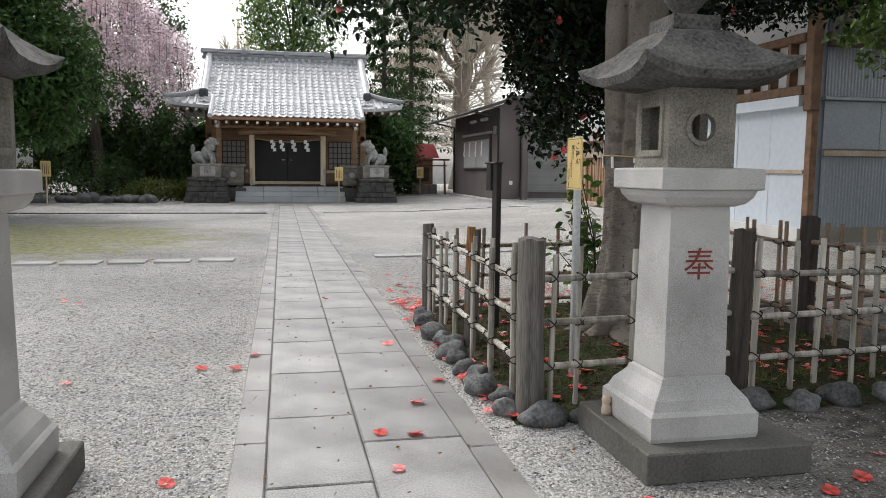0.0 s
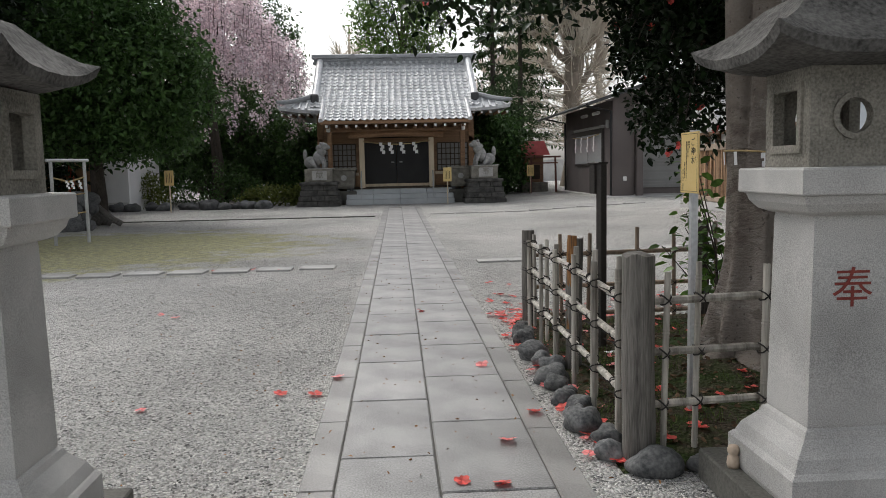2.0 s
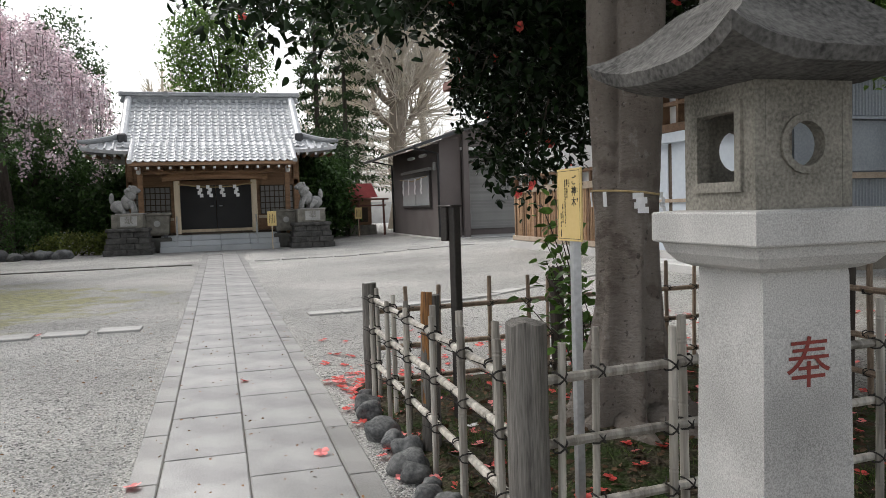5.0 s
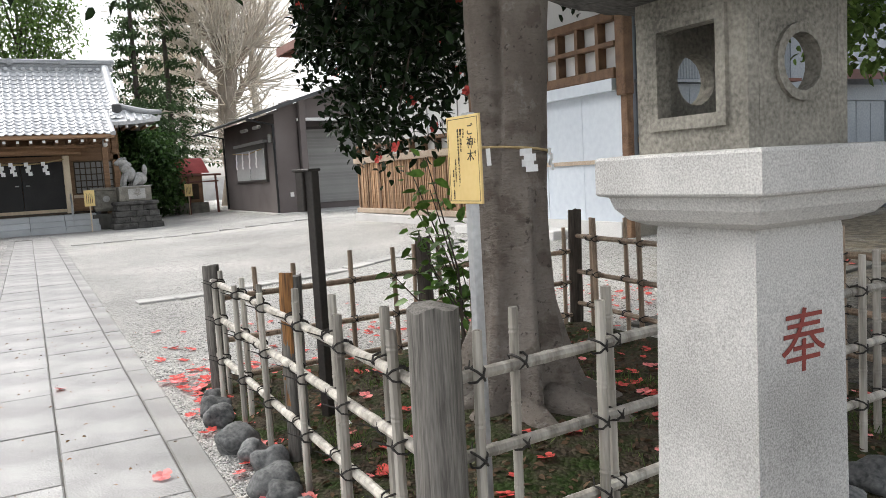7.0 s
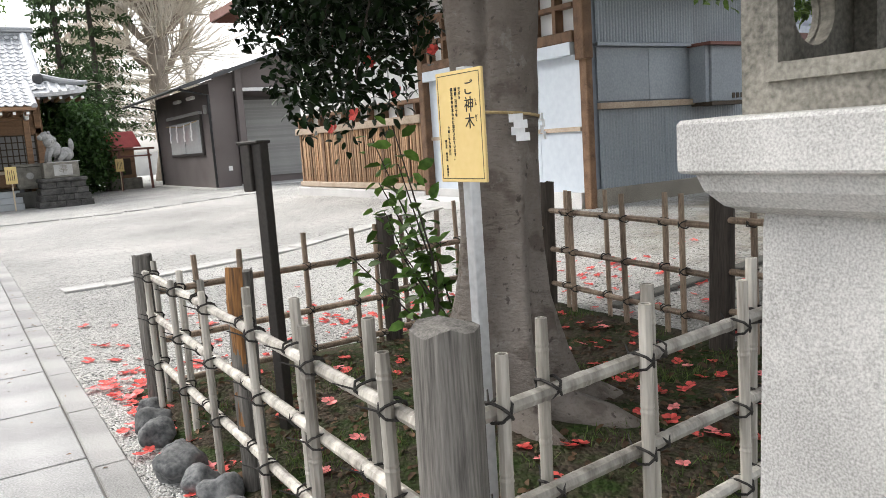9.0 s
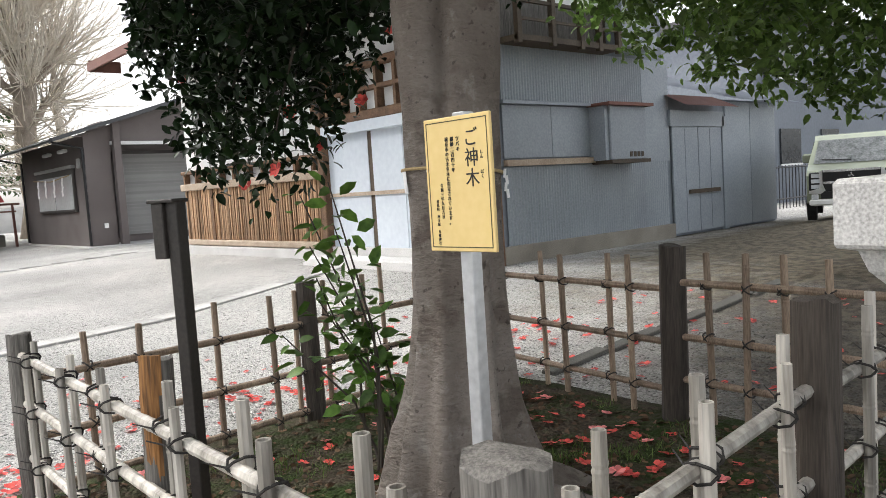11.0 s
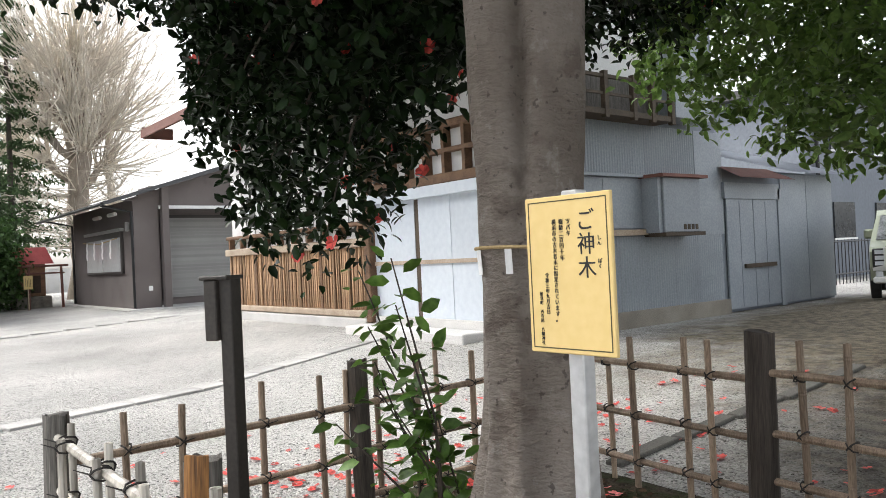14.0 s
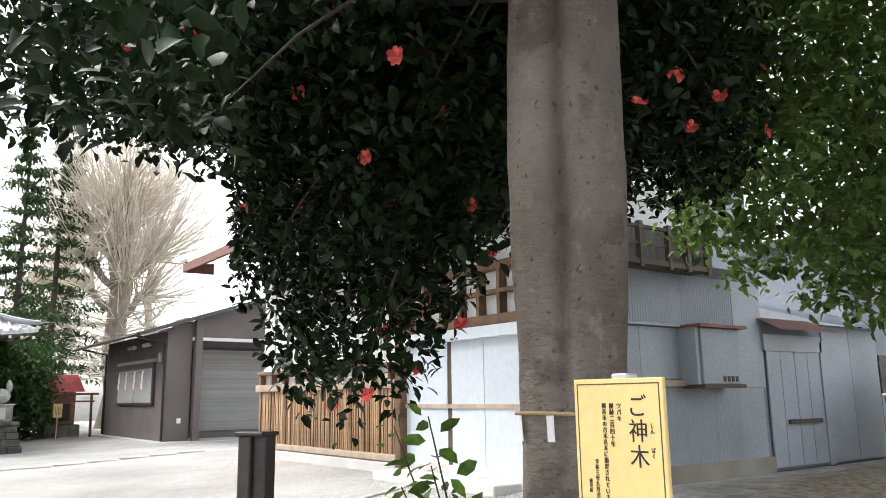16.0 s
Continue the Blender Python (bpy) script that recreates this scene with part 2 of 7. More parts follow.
M_SHUTTER = mat("grey_shutter", (0.26, 0.255, 0.245), (0.33, 0.325, 0.31), 1, 60, 0.5, 0.1)
M_HALLROOF = mat("dark_sheet_roof", (0.05, 0.052, 0.054), (0.085, 0.087, 0.09), 1, 40, 0.45, 0.05)
M_GLASS = mat("pale_display_glass", (0.5, 0.52, 0.52), (0.62, 0.64, 0.64), 0.6, 10, 0.15, 0.0)
M_IRON = mat("grey_corrugated_iron", (0.215, 0.243, 0.272), (0.33, 0.362, 0.395), 0.7, 25, 0.5, 0.1, vary=0.07, spec=0.5)
M_IRONWHITE = mat("pale_blue_painted_sheet", (0.52, 0.57, 0.63), (0.62, 0.67, 0.72), 0.6, 8, 0.5, 0.03, vary=0.04)
M_PLASTER = mat("white_plaster", (0.68, 0.68, 0.67), (0.82, 0.82, 0.81), 0.8, 60, 0.85, 0.1)
M_BROWNWOOD = mat("bare_brown_timber", (0.075, 0.042, 0.025), (0.24, 0.14, 0.08), 2.5, 30, 0.75, 0.4, stretch=(2, 2, 2), vary=0.15)
M_SLATWOOD = mat("orange_brown_slat", (0.16, 0.088, 0.045), (0.5, 0.32, 0.19), 3, 30, 0.7, 0.4, stretch=(5, 5, 0.4), vary=0.42)
M_PALEBEAM = mat("weathered_pale_beam", (0.34, 0.26, 0.19), (0.55, 0.45, 0.35), 3, 30, 0.8, 0.4, vary=0.1)
M_RUST = mat("rusty_red_sheet", (0.14, 0.06, 0.045), (0.2, 0.09, 0.07), 3, 30, 0.7, 0.1)
# windscreen: pale mottling in the base colour stands for reflected sky and trees
M_SCREEN = mat("car_glass_painted_reflection", (0.09, 0.1, 0.1), (0.4, 0.42, 0.42), 9, 30, 0.03, 0, spec=1.0)
M_PLINTHBROWN = mat("earth_stained_concrete", (0.16, 0.14, 0.115), (0.36, 0.33, 0.28), 1.6, 50, 0.9, 0.3)
M_DARKWIN = mat("dark_window", (0.03, 0.033, 0.036), (0.06, 0.065, 0.07), 1, 10, 0.12, 0)
M_YELLOW = mat("cream_yellow_board", (0.68, 0.5, 0.2), (0.74, 0.56, 0.25), 1.5, 40, 0.45, 0.03, vary=0.02)
M_OCHRE = mat("dark_olive_line", (0.06, 0.05, 0.02), (0.1, 0.08, 0.035), 3, 40, 0.5, 0.05)
M_INK = mat("black_ink", (0.012, 0.012, 0.012), (0.02, 0.02, 0.02), 3, 40, 0.5, 0)
M_REDINK = mat("dull_red_paint", (0.17, 0.03, 0.025), (0.27, 0.06, 0.045), 20, 90, 0.8, 0)
M_METAL = mat("galvanised_steel", (0.42, 0.43, 0.44), (0.6, 0.61, 0.62), 3, 40, 0.4, 0.05, metal=0.6)
M_BLACKMETAL = mat("black_brown_steel", (0.02, 0.017, 0.015), (0.045, 0.038, 0.032), 4, 60, 0.5, 0.1)
M_RED = mat("vermilion_paint", (0.42, 0.05, 0.025), (0.56, 0.09, 0.05), 2, 40, 0.5, 0.05)
M_REDROOF = mat("faded_red_roof", (0.5, 0.1, 0.1), (0.68, 0.18, 0.18), 2, 40, 0.6, 0.05)
M_CARGREEN = mat("olive_car_paint", (0.3, 0.33, 0.24), (0.36, 0.39, 0.29), 0.5, 5, 0.25, 0, metal=0.3)
M_CARBLACK = mat("black_plastic", (0.012, 0.012, 0.013), (0.022, 0.022, 0.024), 3, 60, 0.35, 0)
M_CHROME = mat("chrome", (0.6, 0.6, 0.62), (0.75, 0.75, 0.77), 3, 30, 0.15, 0, metal=0.9)
M_TYRE = mat("tyre_rubber", (0.012, 0.012, 0.012), (0.025, 0.025, 0.025), 6, 60, 0.9, 0.2)
M_LAMP = mat("headlamp_glass", (0.6, 0.62, 0.64), (0.75, 0.77, 0.8), 5, 60, 0.1, 0)
M_GREYWALL = mat("blue_grey_cladding", (0.16, 0.18, 0.21), (0.22, 0.245, 0.28), 0.5, 10, 0.7, 0.05)
M_STRAW = mat("straw_rope", (0.3, 0.22, 0.1), (0.45, 0.34, 0.18), 20, 120, 0.9, 0.4)


# ---- mesh helpers ----
def box(bm, lo, hi, m=None, bevel=0.0):
    """A box between two corners, with bevelled edges."""
    r = bmesh.ops.create_cube(bm, size=1)["verts"]
    lo, hi = Vector(lo), Vector(hi)
    for v in r:
        v.co = Vector((lo[i] + (v.co[i] + 0.5) * (hi[i] - lo[i]) for i in range(3)))
    if bevel:
        es = {e for v in r for e in v.link_edges}
        r = list({v for f in bmesh.ops.bevel(bm, geom=list(es), offset=bevel, segments=1, affect="EDGES")["faces"] for v in f.verts} | {v for v in r if v.is_valid})
    if m is not None:
        bmesh.ops.transform(bm, matrix=m, verts=r)
    return r


def tube(bm, pts, radii, seg=8, caps=True):
    """A round bar through points, with a radius at each."""
    rings = []
    n = len(pts)
    for i, p in enumerate(pts):
        p = Vector(p)
        d = (Vector(pts[min(i + 1, n - 1)]) - Vector(pts[max(i - 1, 0)])).normalized()
        u = d.cross(Vector((0, 0, 1)) if abs(d.z) < 0.95 else Vector((1, 0, 0))).normalized()
        w = d.cross(u)
        rings.append([bm.verts.new(p + (u * math.cos(a) + w * math.sin(a)) * radii[i]) for a in (2 * math.pi * k / seg for k in range(seg))])
    for a, b in zip(rings, rings[1:]):
        for k in range(seg):
            bm.faces.new((a[k], a[(k + 1) % seg], b[(k + 1) % seg], b[k]))
    if caps:
        bm.faces.new(rings[0][::-1]), bm.faces.new(rings[-1])
    return rings


def turned(bm, profile, cx=0, cy=0, square=True, seg=16):
    """A solid of square or round plan from (half width, z) pairs."""
    rings = []
    for r, z in profile:
        if square:
            c = [(-r, -r), (r, -r), (r, r), (-r, r)]
        else:
            c = [(r * math.cos(2 * math.pi * k / seg), r * math.sin(2 * math.pi * k / seg)) for k in range(seg)]
        rings.append([bm.verts.new((cx + x, cy + y, z)) for x, y in c])
    for a, b in zip(rings, rings[1:]):
        for k in range(len(a)):
            bm.faces.new((a[k], a[(k + 1) % len(a)], b[(k + 1) % len(a)], b[k]))
    bm.faces.new(rings[0][::-1]), bm.faces.new(rings[-1])


def prism(bm, poly, y0, y1):
    """A convex outline in x and z, drawn out along y."""
    a = [bm.verts.new((x, y0, z)) for x, z in poly]
    b = [bm.verts.new((x, y1, z)) for x, z in poly]
    bm.faces.new(a), bm.faces.new(b[::-1])
    for k in range(len(poly)):
        j = (k + 1) % len(poly)
        bm.faces.new((a[k], b[k], b[j], a[j]))


def mesh_of(name, bm, material, smooth=False):
    me = bpy.data.meshes.new(name)
    bmesh.ops.recalc_face_normals(bm, faces=bm.faces)
    bm.to_mesh(me)
    bm.free()
    me.materials.append(material)
    if smooth:
        for p in me.polygons:
            p.use_smooth = True
    return me


def part(name, bm, material, parent=None, label="", smooth=False):
    ob = new(name, mesh_of(name, bm, material, smooth))
    ob.parent = parent
    return tagged(ob, label)


def bbox_part(name, lo, hi, material, parent=None, label="", bevel=0.0, m=None):
    bm = bmesh.new()
    box(bm, lo, hi, m, bevel)
    return part(name, bm, material, parent, label)


def thing(name, label, category, group="", kind="", at=(0, 0, 0), turn=0):
    ob = new(name)
    ob.matrix_basis = pose(*at, 0, 0, turn)
    return tagged(ob, label, category, group, kind)


def raw(name, verts, faces, material, parent=None, smooth=False):
    me = bpy.data.meshes.new(name)
    me.from_pydata([tuple(v) for v in verts], [], faces)
    me.materials.append(material)
    if smooth:
        me.polygons.foreach_set("use_smooth", [True] * len(me.polygons))
    ob = new(name, me)
    ob.parent = parent
    return ob


def leaves(name, centres, size, material, parent, seed, droop=0.3, narrow=0.45, fold=0.12, dirs=None):
    """Many folded oval leaves, seven corners and six faces each, at the given places."""
    rng = np.random.default_rng(seed)
    c = np.asarray(centres, float)
    n = len(c)
    d = rng.normal(size=(n, 3)) if dirs is None else np.asarray(dirs) + rng.normal(size=(n, 3)) * 0.5
    d[:, 2] -= droop
    d /= np.linalg.norm(d, axis=1)[:, None]
    up = rng.normal(size=(n, 3)) * 0.6 + np.array([0, 0, 1.0])
    s = np.cross(d, up)
    s /= np.linalg.norm(s, axis=1)[:, None] + 1e-9
    w = np.cross(s, d)
    L = (size * rng.uniform(0.65, 1.2, n))[:, None]
    W = L * narrow * 0.5
    r1 = c + d * L * 0.26 + w * L * fold * 0.9
    r2 = c + d * L * 0.66 + w * L * fold * 0.7
    v = np.stack([c, c + d * L * 0.48 + w * L * fold * 0.25, c + d * L - w * L * fold * 0.6, r1 + s * W * 0.92, r2 + s * W * 0.84, r1 - s * W * 0.92, r2 - s * W * 0.84], 1).reshape(-1, 3)
    base = (np.arange(n) * 7)[:, None]
    f = np.concatenate([base + np.array([k]) for k in ((0, 1, 3), (3, 1, 4), (4, 1, 2), (0, 5, 1), (5, 6, 1), (6, 2, 1))], 1).reshape(-1, 3)
    me = bpy.data.meshes.new(name)
    me.vertices.add(len(v)), me.loops.add(f.size), me.polygons.add(len(f))
    me.vertices.foreach_set("co", v.ravel())
    me.loops.foreach_set("vertex_index", f.ravel())
    me.polygons.foreach_set("loop_start", np.arange(0, f.size, 3))
    me.update(calc_edges=True)
    me.materials.append(material)
    ob = new(name, me)
    ob.parent = parent
    return ob


def clumps(rng, n_clump, per, spread, inside):
    """Leaf places gathered in clumps; inside(p) says whether a clump belongs to the crown and how."""
    out = []
    while len(out) < n_clump:
        p = inside(rng)
        if p is not None:
            out.append(p)
    c = np.array(out)
    pts = np.repeat(c, per, 0) + rng.normal(size=(n_clump * per, 3)) * np.asarray(spread)
    return c, pts


def lettering(name, text, height, material, parent, m, bold=0.0):
    """Words in the built-in font, as a thin mesh."""
    cu = bpy.data.curves.new(name, "FONT")
    cu.body, cu.size, cu.extrude, cu.offset = text, height, 0.0006, bold
    cu.align_x, cu.align_y, cu.space_line = "CENTER", "TOP", 1.02
    tmp = bpy.data.objects.new(name, cu)
    scene.collection.objects.link(tmp)
    me = bpy.data.meshes.new_from_object(tmp.evaluated_get(bpy.context.evaluated_depsgraph_get()))
    bpy.data.objects.remove(tmp)
    me.materials.clear()
    me.materials.append(material)
    ob = new(name, me)
    ob.parent = parent
    ob.matrix_basis = m
    return ob


# ---- ground ----
def ground_mat():
    """Gravel of the court, with a mossy patch beyond the kerb stones, trodden earth beside the shed, dark earth with
    the oak's shade painted in, and brownish gravel by the lantern.
    """
    m = gravel_mat("court_gravel", [(0.015, 0.015, 0.014), (0.2, 0.195, 0.185), (0.6, 0.59, 0.56)], cells=70)
    n, l = m.node_tree.nodes, m.node_tree.links
    bs = n["Principled BSDF"]
    src = bs.inputs["Base Color"].links[0].from_socket
    tc = n.new("ShaderNodeTexCoord")
    noi = n.new("ShaderNodeTexNoise")
    noi.inputs["Scale"].default_value, noi.inputs["Detail"].default_value, noi.inputs["Roughness"].default_value = 1.1, 9, 0.72
    l.new(tc.outputs["Object"], noi.inputs["Vector"])

    def patch(src, centre, radius, cols, edge, cover):
        sub = n.new("ShaderNodeVectorMath")
        sub.operation = "SUBTRACT"
        l.new(tc.outputs["Object"], sub.inputs[0])
        sub.inputs[1].default_value = (*centre, 0)
        div = n.new("ShaderNodeVectorMath")
        div.operation = "DIVIDE"
        l.new(sub.outputs[0], div.inputs[0])
        div.inputs[1].default_value = (*radius, 1)
        ln = n.new("ShaderNodeVectorMath")
        ln.operation = "LENGTH"
        l.new(div.outputs[0], ln.inputs[0])
        add = n.new("ShaderNodeMath")
        add.operation = "MULTIPLY_ADD"
        l.new(noi.outputs[0], add.inputs[0])
        add.inputs[1].default_value = -edge
        l.new(ln.outputs["Value"], add.inputs[2])
        mr = n.new("ShaderNodeMapRange")
        mr.inputs[1].default_value, mr.inputs[2].default_value = 1.0 - edge * 0.5, 0.7 - edge * 0.5
        mr.inputs[4].default_value = cover
        l.new(add.outputs[0], mr.inputs[0])
        ramp = n.new("ShaderNodeValToRGB")
        ramp.color_ramp.elements[0].position, ramp.color_ramp.elements[0].color = 0.4, (*cols[0], 1)
        ramp.color_ramp.elements[1].position, ramp.color_ramp.elements[1].color = 0.6, (*cols[1], 1)
        fine = n.new("ShaderNodeTexNoise")
        fine.inputs["Scale"].default_value, fine.inputs["Detail"].default_value = 9, 6
        l.new(tc.outputs["Object"], fine.inputs["Vector"]), l.new(fine.outputs[0], ramp.inputs[0])
        mx = n.new("ShaderNodeMix")
        mx.data_type = "RGBA"
        l.new(mr.outputs[0], mx.inputs[0]), l.new(src, mx.inputs[6]), l.new(ramp.outputs[0], mx.inputs[7])
        return mx.outputs[2]

    src = patch(src, (-6.5, 16.0), (5.2, 4.6), ((0.24, 0.235, 0.12), (0.42, 0.4, 0.17)), 1.9, 0.72)
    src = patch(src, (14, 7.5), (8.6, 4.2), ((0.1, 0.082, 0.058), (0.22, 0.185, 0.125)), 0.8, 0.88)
    # dark earth under the oak, its colours lowered further to paint in tree shade
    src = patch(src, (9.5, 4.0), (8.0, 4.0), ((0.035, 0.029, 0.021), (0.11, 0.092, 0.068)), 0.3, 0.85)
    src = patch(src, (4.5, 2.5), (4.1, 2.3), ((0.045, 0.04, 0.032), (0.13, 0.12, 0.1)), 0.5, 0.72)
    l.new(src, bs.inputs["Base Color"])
    return m


G = -0.015


def gz(x, y):
    """Height of the ground: level along the path, rising gently to the east yard."""
    s = min(max((y - 18) / 12, 0), 1)
    u = min(max((x - 10) / 4, 0), 1)
    v = min(max((y - 8.5) / 2, 0), 1)
    top = 0.29 + 0.2 * u * u * (3 - 2 * u) * (1 - v * v * (3 - 2 * v))
    return G + min(0.068 * max(x - 3.8, 0), top) * (1 - 0.6 * s * s * (3 - 2 * s))


gxs = [-400, -60, -20, 0] + [3.8 + 0.4 * k for k in range(26)] + [20, 60, 400]
gys = [-400, -30, 0, 4, 8, 8.5, 8.75, 9, 9.25, 9.5, 9.75, 10, 10.25, 10.5, 12] + [18 + k for k in range(13)] + [40, 70, 400]
gv = [(x, y, gz(x, y)) for y in gys for x in gxs]
gf = [(j * len(gxs) + i, j * len(gxs) + i + 1, (j + 1) * len(gxs) + i + 1, (j + 1) * len(gxs) + i) for j in range(len(gys) - 1) for i in range(len(gxs) - 1)]
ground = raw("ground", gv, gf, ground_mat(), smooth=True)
tagged(ground, "grey crushed gravel court with mossy patches", "ground", kind="structure")
bed = bbox_part("path_bed", (-0.636, -6, G - 0.05), (0.672, 29.66, -0.009), M_PLINTH)
tagged(bed, "dark bedding under the paving joints", "path", kind="structure")

# ---- shrine hall at the end of the path ----
SX = -0.12
shrine = thing("shrine", "wooden shrine with silver tiled hip-and-gable roof", "shrine")


def roof_front(y):
    s = min(max((y - 33.4) / 3.9, 0), 1)
    return 3.92 + 2.45 * (0.78 * s + 0.22 * s * s)


def roof_side(x):
    return 3.92 + max(4.85 - abs(x), 0) * 0.62


def roof_z(x, y):
    z = roof_front(y if y < 37.3 else 74.6 - y)
    if abs(x) > 3.55:
        z = min(z, roof_side(x))
    lift = max(abs(x) - 2.9, 0) / 1.95
    return z + 0.17 * lift * lift * max(0, 1 - abs(z - 3.92) / 0.9)


def tile_mesh(w, ln):
    """One pan tile: a wave across and a lip at its lower end."""
    vs, fs = [], []
    xs = [-0.5, -0.3, -0.1, 0.1, 0.25, 0.37, 0.5]
    hs = [0.035, 0.008, 0.0, 0.012, 0.055, 0.062, 0.035]
    for yy, dz in ((-0.5, 0.03), (0.55, 0.0)):
        vs += [(x * w, yy * ln, h + dz) for x, h in zip(xs, hs)]
    vs += [(x * w, -0.5 * ln, h) for x, h in zip(xs, hs)]
    k = len(xs)
    for i in range(k - 1):
        fs.append((i, i + 1, k + i + 1, k + i))
        fs.append((2 * k + i, 2 * k + i + 1, i + 1, i))
    me = bpy.data.meshes.new("roof_tile")
    me.from_pydata(vs, [], fs)
    me.materials.append(M_TILE)
    return me


# under-roof shell
vs, fs = [], []
gx = np.linspace(-4.85, 4.85, 49)
gy = np.linspace(33.4, 41.2, 41)
for y in gy:
    vs += [(SX + x, y, roof_z(x, y)) for x in gx]
for j in range(len(gy) - 1):
    for i in range(len(gx) - 1):
        a = j * len(gx) + i
        fs.append((a, a + 1, a + len(gx) + 1, a + len(gx)))
roof = raw("roof", vs, fs, M_TILE, shrine)
sol = roof.modifiers.new("thickness", "SOLIDIFY")
sol.thickness, sol.offset = 0.14, -1
# rounded tile rows of the roof skirts beyond the gables
bm = bmesh.new()
for sgn in (-1, 1):
    for x in np.arange(3.72, 4.85, 0.28):
        ys = np.linspace(33.4, 34.6, 6)
        pts = [(SX + sgn * x, y, roof_z(x, y) + 0.02) for y in ys if roof_front(y) <= roof_side(x) + 0.12]
        if len(pts) > 1:
            tube(bm, pts, [0.06] * len(pts), 6)
    for y in np.arange(34.2, 40.6, 0.28):
        pts = [(SX + sgn * x, y, roof_z(x, y) + 0.02) for x in np.linspace(3.6, 4.85, 5)]
        tube(bm, pts, [0.06] * 5, 6)
tagged(part("skirt_tiles", bm, M_TILE, shrine), kind="stuff")
# front canopy over the steps
bm = bmesh.new()
K0, K1 = 32.2, 33.9


def canopy_z(y):
    return 3.3 + (y - K0) * 0.52


for sgn in (0,):
    for j in range(4):
        y0, y1 = K0 + j * 0.425, K0 + (j + 1) * 0.425
        box(bm, (SX - 3.05, y0, canopy_z(y0) - 0.02), (SX + 3.05, y1, canopy_z(y0) + 0.1))
canopy = part("canopy", bm, M_SHRINEWOOD, shrine)
tile = tile_mesh(0.28, 0.3)
n_tile, rest_v, rest_f = 0, [], []
tv = [tuple(v.co) for v in tile.vertices]
tf = [tuple(p.vertices) for p in tile.polygons]
slope_rows = [(K0 + 0.12 + k * 0.262, "c") for k in range(6)] + [(33.75 + k * 0.262, "m") for k in range(14)]
for y, kind_row in slope_rows:
    half = 11 if kind_row == "c" else 13
    for i in range(-half, half):
        x = (i + 0.5) * 0.277
        if kind_row == "c":
            z, dz = canopy_z(y) + 0.11, 0.52
        else:
            z, dz = roof_z(x, y) + 0.015, (roof_front(y + 0.1) - roof_front(y - 0.1)) / 0.2
        mt = Matrix.Translation((SX + x, y, z)) @ Matrix.Rotation(math.atan(dz), 4, "X") @ pose(0, 0, 0, random.uniform(-1, 1), random.uniform(-1, 1), random.uniform(-1, 1))
        if n_tile < 300:
            ob = new("roof_tile", tile)
            ob.parent, ob.matrix_basis = roof, mt
            n_tile += 1
        else:
            o = len(rest_v)
            rest_v += [mt @ Vector(v) for v in tv]
            rest_f += [tuple(q + o for q in p) for p in tf]
rest = raw("upper_tiles", rest_v, rest_f, M_TILE, shrine)
tagged(rest, kind="stuff")
# ridge in stacked courses with round end tiles
bm = bmesh.new()
box(bm, (SX - 3.75, 37.12, 6.3), (SX + 3.75, 37.48, 6.42), bevel=0.02)
box(bm, (SX - 3.7, 37.16, 6.42), (SX + 3.7, 37.44, 6.56), bevel=0.02)
box(bm, (SX - 3.8, 37.1, 6.56), (SX + 3.8, 37.5, 6.64), bevel=0.02)
tube(bm, [(SX - 3.8, 37.3, 6.68), (SX, 37.3, 6.66), (SX + 3.8, 37.3, 6.68)], [0.1, 0.1, 0.1], 8)
ridge = part("ridge", bm, M_RIDGE, shrine)
for i in range(24):
    bm = bmesh.new()
    tube(bm, [(SX - 3.45 + i * 0.3, 37.02, 6.34), (SX - 3.45 + i * 0.3, 37.2, 6.36)], [0.075, 0.075], 8)
    part("round_tile", bm, M_TILE, ridge)
for x in (-1.9, 0, 1.9):
    bm = bmesh.new()
    tube(bm, [(SX + x, 37.04, 6.62), (SX + x, 37.2, 6.62)], [0.14, 0.14], 12)
    part("crest", bm, M_RIDGE, ridge)
for sgn in (-1, 1):
    bm = bmesh.new()
    ys = np.linspace(37.2, 34.3, 9)
    tube(bm, [(SX + sgn * 3.42, y, roof_front(y) + 0.14) for y in ys], [0.15] * 9, 8)
    part("descending_ridge", bm, M_TILE, shrine)
    bm = bmesh.new()
    z0 = roof_front(34.25)
    box(bm, (SX + sgn * 3.42 - 0.17, 34.05, z0 - 0.08), (SX + sgn * 3.42 + 0.17, 34.25, z0 + 0.3), bevel=0.06)
    part("ridge_end", bm, M_TILEDARK, shrine, "black ogre-face ridge end tile")
    bm = bmesh.new()
    pts = [(SX + sgn * (3.5 + 1.4 * s), 34.45 - 1.1 * s, roof_z(3.5 + 1.38 * s, 34.45 - 1.08 * s) + 0.13 + 0.05 * s * s) for s in np.linspace(0, 1, 7)]
    tube(bm, pts, [0.12, 0.12, 0.115, 0.11, 0.1, 0.09, 0.07], 8)
    part("hip_ridge", bm, M_RIDGE, shrine)
    bm = bmesh.new()
    vv = [bm.verts.new(p) for p in ((SX + sgn * 3.56, 34.9, 4.7), (SX + sgn * 3.56, 39.7, 4.7), (SX + sgn * 3.56, 37.3, 6.2))]
    bm.faces.new(vv)
    bmesh.ops.solidify(bm, geom=bm.faces[:], thickness=0.08)
    part("gable", bm, M_SHRINEWOOD, shrine)
    # canopy side edges
    bm = bmesh.new()
    tube(bm, [(SX + sgn * 3.02, K0 - 0.03, canopy_z(K0) + 0.12), (SX + sgn * 3.02, K1, canopy_z(K1) + 0.14)], [0.1, 0.09], 8)
    part("canopy_ridge", bm, M_TILE, shrine)
